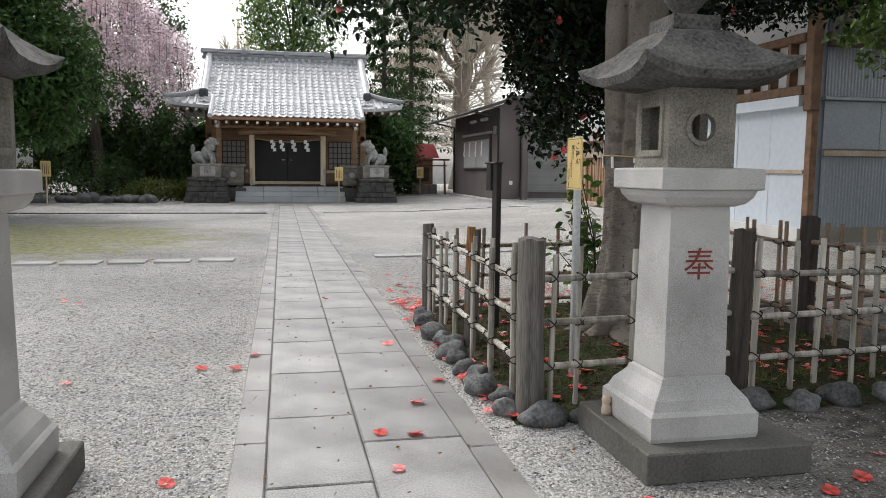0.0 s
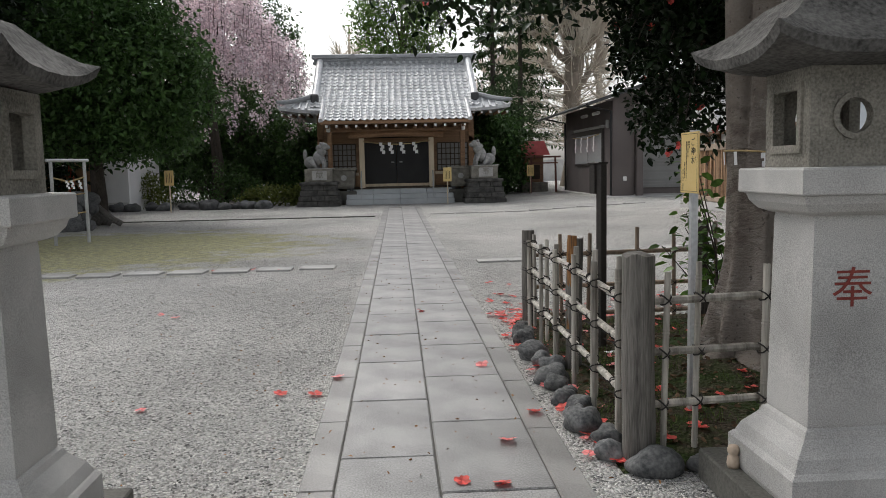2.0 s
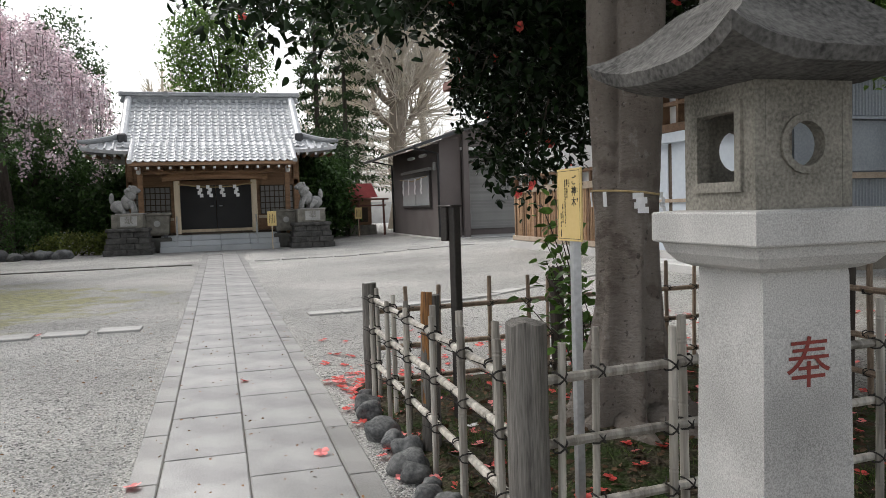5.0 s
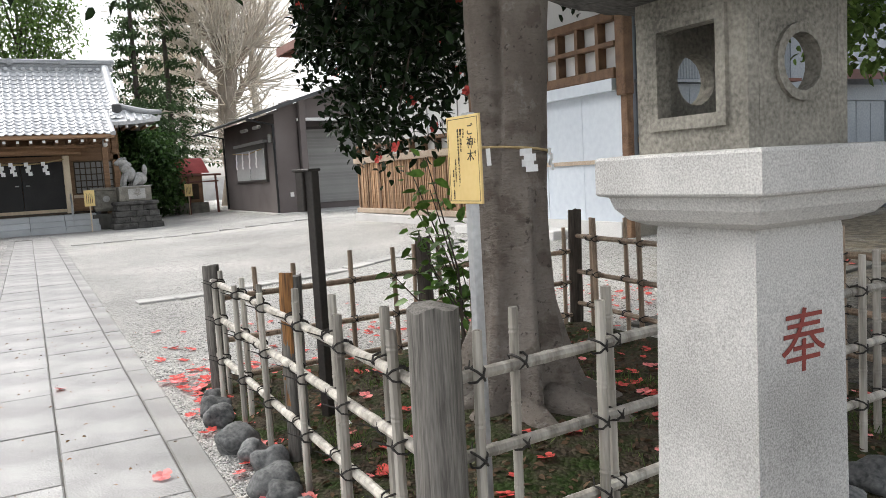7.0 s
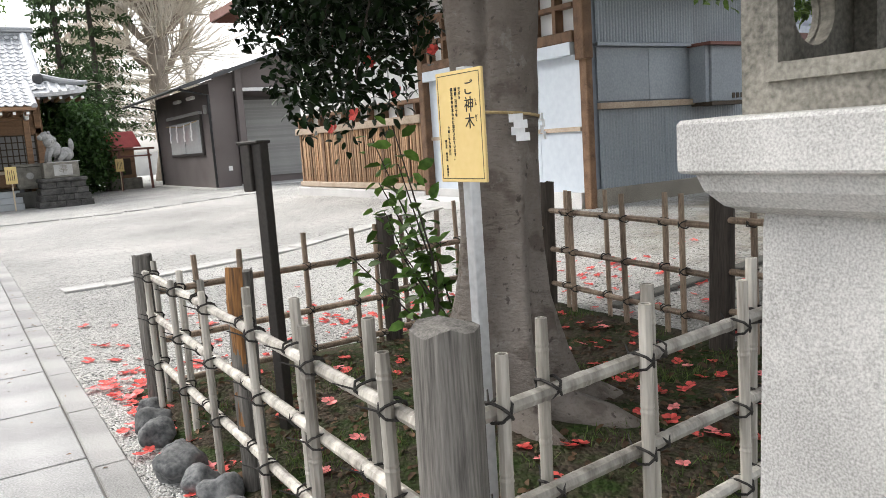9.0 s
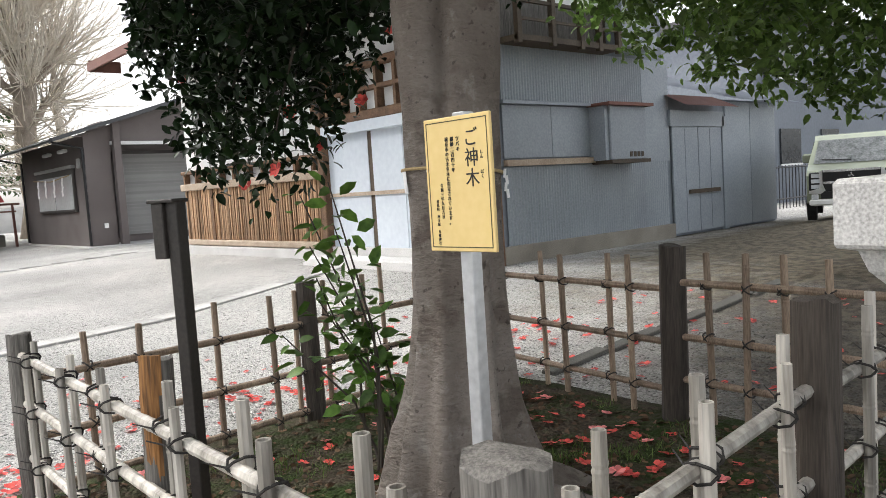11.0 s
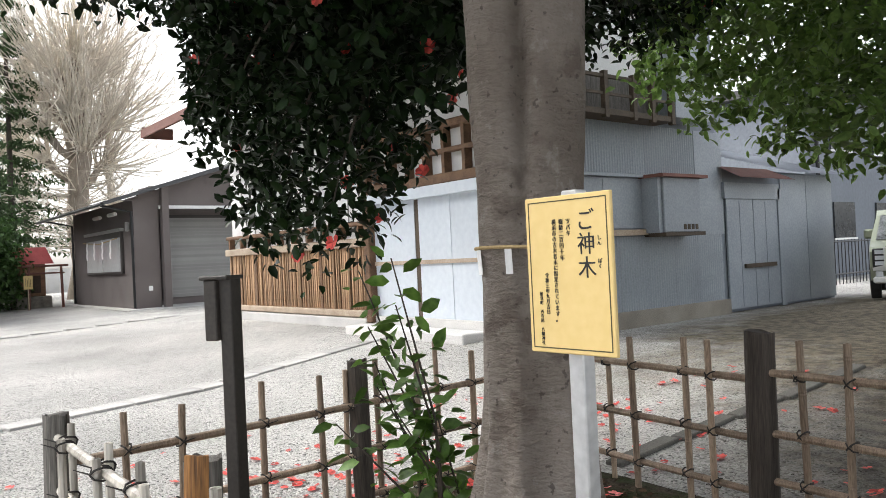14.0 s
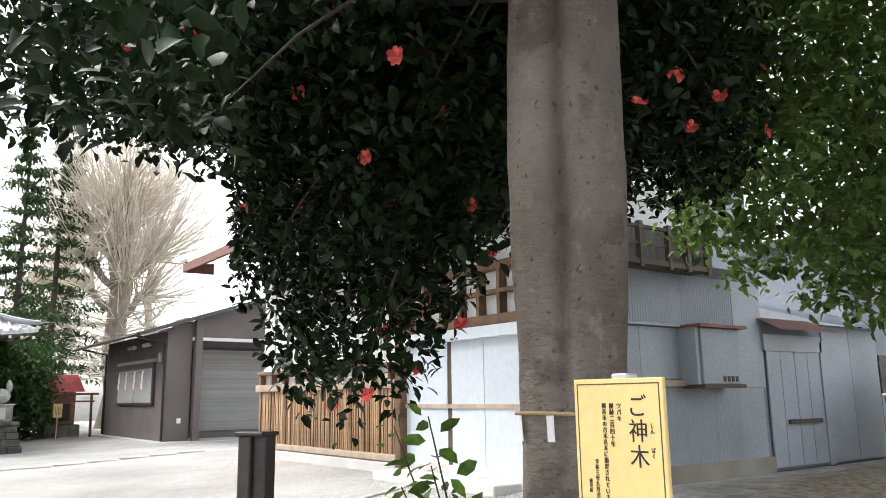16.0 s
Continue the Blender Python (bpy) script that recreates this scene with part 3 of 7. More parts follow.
# rafters with white ends
for i in range(15):
    x = SX - 2.8 + i * 0.4
    ob = bbox_part("rafter", (x - 0.05, 32.26, 3.14), (x + 0.05, 34.9, 3.24), M_SHRINEWOOD, shrine, m=Matrix.Translation((0, 0, 0)))
    bbox_part("rafter_tip", (x - 0.045, 32.235, 3.145), (x + 0.045, 32.26, 3.235), M_WHITETIP, ob)
for sgn in (-1, 1):
    for i in range(5):
        x = SX + sgn * (3.3 + i * 0.36)
        ob = bbox_part("rafter", (x - 0.05, 33.6, 3.72), (x + 0.05, 35.2, 3.82), M_SHRINEWOOD, shrine)
        bbox_part("rafter_tip", (x - 0.045, 33.575, 3.725), (x + 0.045, 33.6, 3.815), M_WHITETIP, ob)
# walls, floor, beams
bbox_part("floor_deck", (SX - 3.4, 34.3, 0.5), (SX + 3.4, 39.5, 0.68), M_LATTICE, shrine)
bbox_part("wall", (SX - 3.4, 35.1, 0.3), (SX - 1.62, 35.25, 3.9), M_SHRINEWOOD, shrine)
bbox_part("wall", (SX + 1.62, 35.1, 0.3), (SX + 3.4, 35.25, 3.9), M_SHRINEWOOD, shrine)
bbox_part("wall", (SX - 1.62, 35.1, 2.85), (SX + 1.62, 35.25, 3.9), M_SHRINEWOOD, shrine)
for sgn in (-1, 1):
    bbox_part("side_wall", (SX + sgn * 3.4 - 0.08, 35.25, 0.3), (SX + sgn * 3.4 + 0.08, 39.5, 4.1), M_SHRINEWOOD, shrine)
bbox_part("back_wall", (SX - 3.32, 39.4, 0.3), (SX + 3.32, 39.5, 4.1), M_SHRINEWOOD, shrine)
for sgn in (-1, 1):
    dr = bbox_part("door", (SX + (0 if sgn > 0 else -1.62), 35.14, 0.7), (SX + (1.62 if sgn > 0 else 0) - 0.01, 35.2, 2.85), M_BLACKDOOR, shrine, bevel=0.01)
    bm = bmesh.new()
    box(bm, (SX + sgn * 0.18 - 0.07, 35.1, 1.72), (SX + sgn * 0.18 + 0.07, 35.14, 1.76), bevel=0.01)
    part("handle", bm, M_METAL, dr)
    bbox_part("door_post", (SX + sgn * 1.47 - 0.11, 33.5, 0.66), (SX + sgn * 1.47 + 0.11, 33.72, 2.75), M_PALEWOOD, shrine, bevel=0.015)
    bbox_part("corner_post", (SX + sgn * 3.3 - 0.11, 35.0, 0.3), (SX + sgn * 3.3 + 0.11, 35.1, 3.6), M_SHRINEWOOD, shrine, bevel=0.015)
    bbox_part("corner_post", (SX + sgn * 2.8 - 0.1, 33.5, 0.3), (SX + sgn * 2.8 + 0.1, 33.7, 3.2), M_SHRINEWOOD, shrine, bevel=0.015)
    x0, x1 = sorted((SX + sgn * 1.8, SX + sgn * 3.15))
    win = bbox_part("lattice_window", (x0, 35.06, 1.35), (x1, 35.1, 2.55), M_SHUTTER, shrine)
    for k in range(8):
        xx = x0 + (x1 - x0) * k / 7
        bbox_part("lattice_bar", (xx - 0.02, 35.03, 1.35), (xx + 0.02, 35.06, 2.55), M_LATTICE, win)
    for k in range(6):
        zz = 1.35 + 1.2 * k / 5
        bbox_part("lattice_bar", (x0, 35.015, zz - 0.02), (x1, 35.03, zz + 0.02), M_LATTICE, win)
    bbox_part("rail", (x0 - 0.1, 35.0, 1.18), (x1 + 0.1, 35.1, 1.3), M_PALEWOOD, shrine)
    bbox_part("board", (x0 - 0.1, 35.05, 0.72), (x1 + 0.1, 35.1, 1.14), M_SHRINEWOOD, shrine)
    bbox_part("bracket", (SX + sgn * 2.8 - 0.07, 32.9, 3.0), (SX + sgn * 2.8 + 0.07, 33.3, 3.28), M_WHITETIP, shrine, bevel=0.03)
bm = bmesh.new()
tube(bm, [(SX - 2.0, 33.6, 2.86), (SX - 1.5, 33.6, 2.9), (SX, 33.6, 2.95), (SX + 1.5, 33.6, 2.9), (SX + 2.0, 33.6, 2.86)], [0.13, 0.14, 0.15, 0.14, 0.13], 8)
part("rainbow_beam", bm, M_SHRINEWOOD, shrine)
bbox_part("beam", (SX - 3.0, 33.5, 3.02), (SX + 3.0, 33.7, 3.14), M_SHRINEWOOD, shrine, bevel=0.015)
bbox_part("beam", (SX - 3.4, 35.0, 2.6), (SX + 3.4, 35.1, 2.8), M_SHRINEWOOD, shrine)
bbox_part("sill_beam", (SX - 1.62, 34.9, 0.68), (SX + 1.62, 35.1, 0.8), M_PALEWOOD, shrine)
# straw rope with paper streamers
rope = thing("shimenawa", "straw rope with white paper streamers above the doors", "rope")
bm = bmesh.new()
tube(bm, [(SX - 1.4, 33.42, 2.62), (SX - 0.7, 33.4, 2.5), (SX, 33.4, 2.47), (SX + 0.7, 33.4, 2.5), (SX + 1.4, 33.42, 2.62)], [0.025] * 5, 6)
part("rope", bm, M_STRAW, rope)


def streamer(parent, x, y, z, s, along=(1, 0)):
    """A zigzag paper streamer."""
    bm = bmesh.new()
    ax, ay = along
    turn = math.degrees(math.atan2(ay, ax))
    for k in range(4):
        o = (k % 2) * 0.6 * s + (k // 2) * 0.25 * s
        box(bm, (o, -0.003, -s * 1.1), (o + s, 0.003, 0), pose(x, y, z - k * s * 0.85, 6 - 12 * (k % 2), 0, turn))
    return part("streamer", bm, M_PAPER, parent)


for x in (-0.72, -0.36, 0.12, 0.66):
    streamer(rope, SX + x, 33.36, 2.55, 0.13)
# stone steps
for k, (y0, z1) in enumerate(((32.5, 0.2), (32.95, 0.4), (33.4, 0.6))):
    for i in range(4):
        ob = bbox_part("stone_step", (-2.25 + i * 1.12, y0, G if k == 0 else z1 - 0.2), (-2.25 + (i + 1) * 1.12 - 0.01, 34.3, z1), M_STEP, shrine, bevel=0.012)
bbox_part("foundation", (SX - 3.5, 34.3, G), (SX + 3.5, 39.6, 0.5), M_PLINTH, shrine)
for sgn in (-1, 1):
    bm = bmesh.new()
    x = SX + sgn * 1.5
    tube(bm, [(x, 32.6, 0.2), (x, 32.6, 0.95), (x, 33.3, 1.35), (x, 33.3, 0.5)], [0.022] * 4, 8)
    part("handrail", bm, M_METAL, shrine)


# ---- guardian lion-dogs on pedestals, offertory vats ----
def lion(x, y, face):
    bm = bmesh.new()
    # haunch, chest, neck, head, muzzle, ears, tail, legs
    def lump(c, r, s=(1, 1, 1)):
        g = bmesh.ops.create_icosphere(bm, subdivisions=2, radius=r)["verts"]
        for v in g:
            v.co = Vector((v.co.x * s[0], v.co.y * s[1], v.co.z * s[2])) * (1 + 0.07 * noise.noise(v.co * 14)) + Vector(c)
    lump((-0.3, 0, 0.25), 0.26, (1.1, 0.85, 0.95))
    lump((0.02, 0, 0.42), 0.23, (0.95, 0.85, 1.25))
    lump((0.16, 0, 0.68), 0.2, (1, 1, 1.1))
    lump((0.26, 0, 0.86), 0.18, (1.15, 1, 0.95))
    lump((0.43, 0, 0.83), 0.1, (1.1, 1.1, 0.9))
    lump((-0.52, 0, 0.55), 0.13, (0.7, 0.9, 1.7))
    for s in (-1, 1):
        lump((0.2, s * 0.14, 0.98), 0.06)
        tube(bm, [(0.16, s * 0.13, 0.45), (0.26, s * 0.13, 0.2), (0.28, s * 0.13, 0.0)], [0.09, 0.07, 0.08], 8)
        tube(bm, [(-0.25, s * 0.18, 0.3), (-0.1, s * 0.2, 0.12), (-0.02, s * 0.2, 0.0)], [0.13, 0.09, 0.08], 8)
    for k in range(9):
        a = k * 0.7
        lump((0.1 + 0.08 * math.cos(a), 0.15 * math.sin(a), 0.62 + 0.035 * k), 0.08)
    ob = part("guardian_lion", bm, M_LION, smooth=True)
    ob.matrix_basis = pose(x, y, 1.52, 0, 0, face) @ Matrix.Scale(1.02, 4)
    return tagged(ob, "pale carved stone guardian lion sitting on a pedestal", "statue", "pair of guardian lions")


def pedestal(x, y, mark):
    p = thing("lion_pedestal", "tapered stone block pedestal carrying a stone lion", "pedestal", "pair of lion pedestals", at=(x, y, 0))
    for k in range(4):
        z0, z1 = G + k * 0.215, G + (k + 1) * 0.215
        w = 0.86 - k * 0.055
        cuts = sorted([-w, -w * (0.35 if k % 2 else 0.05), w * (0.3 if k % 2 else 0.5), w])
        for a, b in zip(cuts, cuts[1:]):
            bbox_part("stone_block", (a + 0.004, -w, z0), (b - 0.004, w, z1 - 0.006), M_ROOFSTONE, p, bevel=0.02)
    bbox_part("cap", (-0.75, -0.75, 0.84), (0.75, 0.75, 0.97), M_ROOFSTONE, p, bevel=0.03)
    die = bbox_part("die", (-0.55, -0.55, 0.97), (0.55, 0.55, 1.5), M_OLDSTONE, p, bevel=0.02)
    bbox_part("base_plate", (-0.42, -0.42, 1.5), (0.62, 0.42, 1.53), M_GRANITE, p)
    bbox_part("tablet", (-0.24, -0.565, 1.05), (0.34, -0.55, 1.42), M_GRANITE, p)
    lettering("inscription", mark, 0.3, M_OLDSTONE, die, pose(0.05, -0.57, 1.4, 90, 0, 0))


pedestal(-3.3, 32.6, "献")
pedestal(3.45, 32.7, "奉")
lion(-3.35, 32.6, -12)
lion(3.4, 32.7, 192)


def vat(x, y):
    v = thing("water_vat", "large grey cast stone rain vat with round crest", "vat", "pair of rain vats", at=(x, y, 0))
    bbox_part("foot_block", (-0.5, -0.4, G), (0.5, 0.4, 0.55), M_PLINTH, v, bevel=0.03)
    bm = bmesh.new()
    turned(bm, [(0.36, 0.65), (0.42, 0.75), (0.46, 1.4), (0.52, 1.42), (0.52, 1.52), (0.44, 1.52), (0.42, 0.9)])
    part("tank", bm, M_OLDSTONE, v)
    for a in (-0.3, 0.3):
        for b in (-0.3, 0.3):
            bbox_part("foot", (a - 0.07, b - 0.07, 0.55), (a + 0.07, b + 0.07, 0.66), M_TILEDARK, v)
    bm = bmesh.new()
    tube(bm, [(0, -0.46, 1.1), (0, -0.47, 1.1)], [0.12, 0.12], 14)
    part("crest", bm, M_GRANITE, v)


vat(-2.35, 33.6)
vat(2.55, 33.6)


def small_notice(x, y, h, turn=0, z=0.0):
    s = thing("notice_sign", "small yellow notice board on a thin post", "sign", "small yellow notices", at=(x, y, 0), turn=turn)
    bm = bmesh.new()
    tube(bm, [(0, 0, G), (0, 0, h - 0.15)], [0.025, 0.025], 6)
    part("post", bm, M_PALEWOOD, s)
    b = bbox_part("board", (-0.17, -0.045, h - 0.56), (0.17, -0.02, h), M_YELLOW, s, bevel=0.004)
    for k in range(4):
        bbox_part("writing", (-0.1 + 0.06 * k, -0.049, h - 0.46), (-0.085 + 0.06 * k, -0.045, h - 0.1 - 0.05 * (k % 2)), M_INK, b)


small_notice(1.9, 31.9, 1.45)
small_notice(-8.6, 30.0, 1.55)

# ---- brown hall beside the court ----
hall = thing("hall", "brown rendered hall with a low sheet roof and grey shutters", "building")
HX, HY = 8.8, 32.3
bbox_part("wall", (HX, HY, 0.12), (HX + 0.2, 41.0, 4.1), M_HALL, hall)
bbox_part("wall", (HX + 0.2, HY + 1.6, 0.12), (16.5, HY + 1.8, 4.1), M_HALL, hall)
bbox_part("return_wall", (HX + 0.2, HY, 0.12), (HX + 0.9, HY + 0.2, 4.4), M_HALL, hall)
bbox_part("return_wall", (HX + 0.7, HY + 0.2, 0.12), (HX + 0.9, HY + 1.6, 4.6), M_HALL, hall)
bbox_part("back_wall", (HX + 0.2, 40.8, 0.12), (16.5, 41.0, 4.1), M_HALL, hall)
bm = bmesh.new()
# single roof plane rising away from the court, with a deep verge
for sgn in (1,):
    x0, x1, z0, z1 = HX - 1.15, 13.2, 3.95, 5.75
    prof = [(x0, z0), (x1, z1), (17.5, 4.5), (17.5, 4.38), (x1, z1 - 0.16), (x0, z0 - 0.13)]
    a = [bm.verts.new((x, HY - 0.6, z)) for x, z in prof]
    b = [bm.verts.new((x, 42.4, z)) for x, z in prof]
    bm.faces.new(a), bm.faces.new(b[::-1])
    for k in range(6):
        bm.faces.new((a[k], b[k], b[(k + 1) % 6], a[(k + 1) % 6]))
part("roof", bm, M_HALLROOF, hall)
bm = bmesh.new()
prism(bm, [(HX + 0.9, 3.86), (17.0, 3.86), (17.0, 4.42), (13.2, 5.57), (HX + 0.9, 4.46)], HY + 0.03, HY + 0.13)
prism(bm, [(HX - 0.4, 4.03), (HX + 0.9, 4.05), (HX + 0.9, 4.45)], HY + 0.03, HY + 0.13)
part("gable_board", bm, M_HALL, hall)
bbox_part("lintel", (HX + 0.9, HY - 0.12, 3.74), (16.5, HY + 0.02, 3.86), M_WHITETIP, hall)
bbox_part("pillar", (HX + 0.95, HY - 0.3, 0.12), (HX + 1.2, HY - 0.05, 4.6), M_HALL, hall, bevel=0.01)
sh = bbox_part("shutter", (HX + 1.6, HY + 1.54, 0.4), (HX + 4.8, HY + 1.6, 3.5), M_SHUTTER, hall)
for k in range(24):
    bbox_part("shutter_slat", (HX + 1.65, HY + 1.525, 0.42 + k * 0.127), (HX + 4.75, HY + 1.54, 0.42 + k * 0.127 + 0.1), M_SHUTTER, sh)
bbox_part("shutter_frame", (HX + 1.45, HY + 1.5, 0.3), (HX + 1.6, HY + 1.6, 3.6), M_HALLDARK, hall)
bbox_part("shutter_frame", (HX + 1.6, HY + 1.5, 3.5), (HX + 4.8, HY + 1.6, 3.62), M_HALLDARK, hall)
case = bbox_part("display_case", (HX - 0.1, 33.55, 1.4), (HX, 38.6, 3.1), M_HALLDARK, hall, bevel=0.02)
for y0, y1 in ((33.7, 36.02), (36.12, 38.45)):
    bbox_part("pane", (HX - 0.115, y0, 1.5), (HX - 0.1, y1, 2.78), M_GLASS, case)
bbox_part("case_hood", (HX - 0.16, 33.5, 3.0), (HX, 38.65, 3.12), M_SHUTTER, case, bevel=0.01)
for y in (34.2, 36.3):
    bbox_part("vent_hood", (HX - 0.16, y, 3.62), (HX, y + 0.9, 3.76), M_WHITETIP, hall, bevel=0.04)
bbox_part("wall_lamp", (HX - 0.14, 32.75, 2.95), (HX, 32.9, 3.3), M_SHUTTER, hall, bevel=0.03)
bbox_part("outlet", (HX + 0.45, HY - 0.03, 0.75), (HX + 0.6, HY, 0.93), M_WHITETIP, hall, bevel=0.01)
for y in (HY - 0.05, 40.9):
    bm = bmesh.new()
    tube(bm, [(HX - 1.12, y, 3.84), (HX - 0.08, y, 3.62), (HX - 0.07, y, 0.15)], [0.05, 0.05, 0.05], 8)
    part("downpipe", bm, M_CARBLACK, hall)
bm = bmesh.new()
tube(bm, [(HX - 1.2, HY - 0.6, 3.86), (HX - 1.2, 42.4, 3.86)], [0.06, 0.06], 8)
part("gutter", bm, M_CARBLACK, hall)
srope = thing("hall_rope", "straw rope with white paper streamers across the display case", "rope")
bm = bmesh.new()
tube(bm, [(HX - 0.2, 33.7, 2.75), (HX - 0.22, 36, 2.62), (HX - 0.2, 38.6, 2.75)], [0.02] * 3, 6)
part("rope", bm, M_STRAW, srope)
for y in (34.3, 35.4, 36.6, 37.7):
    streamer(srope, HX - 0.24, y, 2.7, 0.19, (0, 1))
bm = bmesh.new()
box(bm, (HX - 1.1, 31.0, G), (17, 41.5, 0.06), bevel=0.01)
box(bm, (HX - 0.4, 31.6, 0.06), (17, 41.4, 0.13), bevel=0.01)
tagged(part("hall_apron", bm, M_CONCRETE), "pale stepped concrete apron round the brown hall", "pavement", kind="structure")
bm = bmesh.new()
box(bm, (HX - 2.2, 28.2, G), (17, 31.0, 0.03), bevel=0.01)
tagged(part("hall_slab", bm, M_CONCRETE), "pale concrete slab before the hall", "pavement", kind="structure")

# ---- two-storey shed house ----
house = thing("house", "old timber house clad in grey and pale corrugated sheets", "house", at=(0.04, 0.72, 0.288))
house.scale = (0.8, 0.8, 0.8)
WX, WY = 9.7, 12.9


def corrugated(name, along, lo, hi, z0, z1, fixed, pitch, amp, material, parent, out):
    """A ribbed metal sheet on a wall: along 'x' (facing -y) or 'y' (facing -x)."""
    n = max(2, int((hi - lo) / pitch * 4))
    vs, fs = [], []
    for i in range(n + 1):
        u = lo + (hi - lo) * i / n
        o = fixed + out * (amp * (0.5 + 0.5 * math.sin(2 * math.pi * u / pitch)) + 0.012)
        b = fixed
        for d in (o, b):
            vs += [(u, d, z0), (u, d, z1)] if along == "x" else [(d, u, z0), (d, u, z1)]
    for i in range(n):
        a = i * 4
        fs += [(a, a + 4, a + 5, a + 1), (a + 1, a + 5, a + 7, a + 3), (a, a + 2, a + 6, a + 4)]
    return raw(name, vs, fs, material, parent)


# south side, facing the earth yard
bbox_part("wall", (WX + 0.1, WY, 0), (15.1, WY + 0.2, 6.85), M_GREYWALL, house)
bm = bmesh.new()
prism(bm, [(WX + 0.1, 6.85), (15.1, 6.85), (15.1, 7.25), (12.3, 8.25), (WX + 0.1, 6.95)], WY + 0.03, WY + 0.17)
part("gable_wall", bm, M_PLASTER, house)
bbox_part("east_wall", (14.9, WY + 0.2, 0), (15.1, 25.9, 7.0), M_IRON, house)
bbox_part("wall", (15.1, WY, 0), (20.2, WY + 0.2, 3.1), M_GREYWALL, house)
bbox_part("foundation", (WX + 0.15, WY - 0.08, -0.4), (15.3, WY, 0.3), M_PLINTHBROWN, house, bevel=0.01)
for k in range(6):
    x0 = WX + 0.3 + k * 0.86
    corrugated("iron_sheet", "x", x0, x0 + 0.855, 0.3, 1.7, WY, 0.075, 0.016, M_IRON, house, -1 - 0.004 * (k % 2))
for k in range(2):
    corrugated("iron_sheet", "x", WX + 0.3 + k * 2.6, WX + 0.3 + (k + 1) * 2.6 - 0.005, 2.9, 3.85, WY, 0.075, 0.016, M_IRON, house, -1)
bbox_part("flat_sheet", (WX + 0.3, WY - 0.03, 1.86), (WX + 1.6, WY, 2.8), M_IRON, house)
bbox_part("flat_sheet", (WX + 1.61, WY - 0.032, 1.86), (WX + 2.8, WY, 2.8), M_IRON, house)
bbox_part("flat_sheet", (WX + 4.55, WY - 0.03, 1.7), (15.25, WY, 3.85), M_IRON, house)
bbox_part("drip_edge", (WX + 0.25, WY - 0.12, 2.82), (WX + 2.85, WY, 2.88), M_IRON, house)
bbox_part("rail", (WX + 0.3, WY - 0.1, 1.72), (WX + 2.85, WY, 1.83), M_PALEBEAM, house)
hoodbox = bbox_part("window_box", (12.55, WY - 0.45, 1.75), (13.75, WY, 2.8), M_IRON, house, bevel=0.015)
bbox_part("box_roof", (12.4, WY - 0.56, 2.8), (13.88, WY, 2.86), M_RUST, hoodbox)
bbox_part("box_base", (12.5, WY - 0.5, 1.68), (13.8, WY, 1.75), M_LATTICE, hoodbox)
for k in range(4):
    bbox_part("lattice_gap", (13.15 + 0.13 * k, WY - 0.462, 1.8), (13.23 + 0.13 * k, WY - 0.448, 1.9), M_LATTICE, hoodbox)
bbox_part("side_frame", (12.44, WY - 0.4, 1.75), (12.545, WY, 2.8), M_IRON, hoodbox)
# sliding shed door
bbox_part("door_frame", (17.42, WY - 0.1, 0.0), (17.62, WY, 2.7), M_IRON, house)
for x0, x1 in ((15.3, 16.36), (16.38, 17.42)):
    d = bbox_part("shed_door", (x0, WY - 0.07, 0.06), (x1, WY - 0.02, 2.45), M_IRON, house, bevel=0.008)
    bbox_part("seam", (x0 + 0.5, WY - 0.076, 0.1), (x0 + 0.51, WY - 0.07, 2.4), M_GREYWALL, d)
bbox_part("door_bar", (15.9, WY - 0.13, 0.93), (17.2, WY - 0.07, 1.02), M_LATTICE, house)
bbox_part("door_lintel", (15.2, WY - 0.1, 2.45), (17.5, WY, 2.8), M_IRON, house)
bm = bmesh.new()
a = [bm.verts.new(p) for p in ((15.1, WY - 0.55, 2.86), (17.4, WY - 0.55, 2.86), (17.2, WY, 3.15), (15.1, WY, 3.15))]
bm.faces.new(a)
bmesh.ops.solidify(bm, geom=bm.faces[:], thickness=0.05)
part("door_roof", bm, M_RUST, house)
for x0, x1 in ((17.65, 18.85), (18.87, 20.2)):
    bbox_part("annex_sheet", (x0, WY - 0.05, 0.05), (x1, WY, 3.05), M_IRON, house)
bm = bmesh.new()
a = [bm.verts.new(p) for p in ((17.5, WY - 0.5, 3.05), (20.9, WY - 0.5, 3.05), (20.9, WY + 3.5, 4.3), (17.5, WY + 3.5, 4.3))]
bm.faces.new(a)
bmesh.ops.solidify(bm, geom=bm.faces[:], thickness=0.12)
part("annex_roof", bm, M_GREYWALL, house)
bbox_part("annex_side", (20.1, WY + 0.2, 0), (20.2, WY + 6, 3.1), M_IRON, house)
# upper windows with a timber rail, and the jutting plaster storey
up = bbox_part("upper_window", (WX + 0.3, WY - 0.04, 4.65), (12.9, WY, 6.2), M_PLASTER, house)
bbox_part("upper_sill", (WX + 0.3, WY - 0.5, 3.85), (12.95, WY, 3.95), M_LATTICE, house)
bbox_part("rail", (WX + 0.3, WY - 0.5, 4.5), (12.95, WY - 0.44, 4.56), M_LATTICE, house)
bbox_part("rail", (WX + 0.3, WY - 0.48, 4.2), (12.95, WY - 0.45, 4.25), M_LATTICE, house)
for x in (WX + 0.35, 10.95, 11.75, 12.3, 12.9):
    bbox_part("rail_post", (x - 0.05, WY - 0.52, 3.8), (x + 0.05, WY - 0.42, 4.62), M_LATTICE, house)
bbox_part("board_wall", (WX + 0.3, WY - 0.03, 3.95), (12.95, WY, 4.65), M_POST, house)
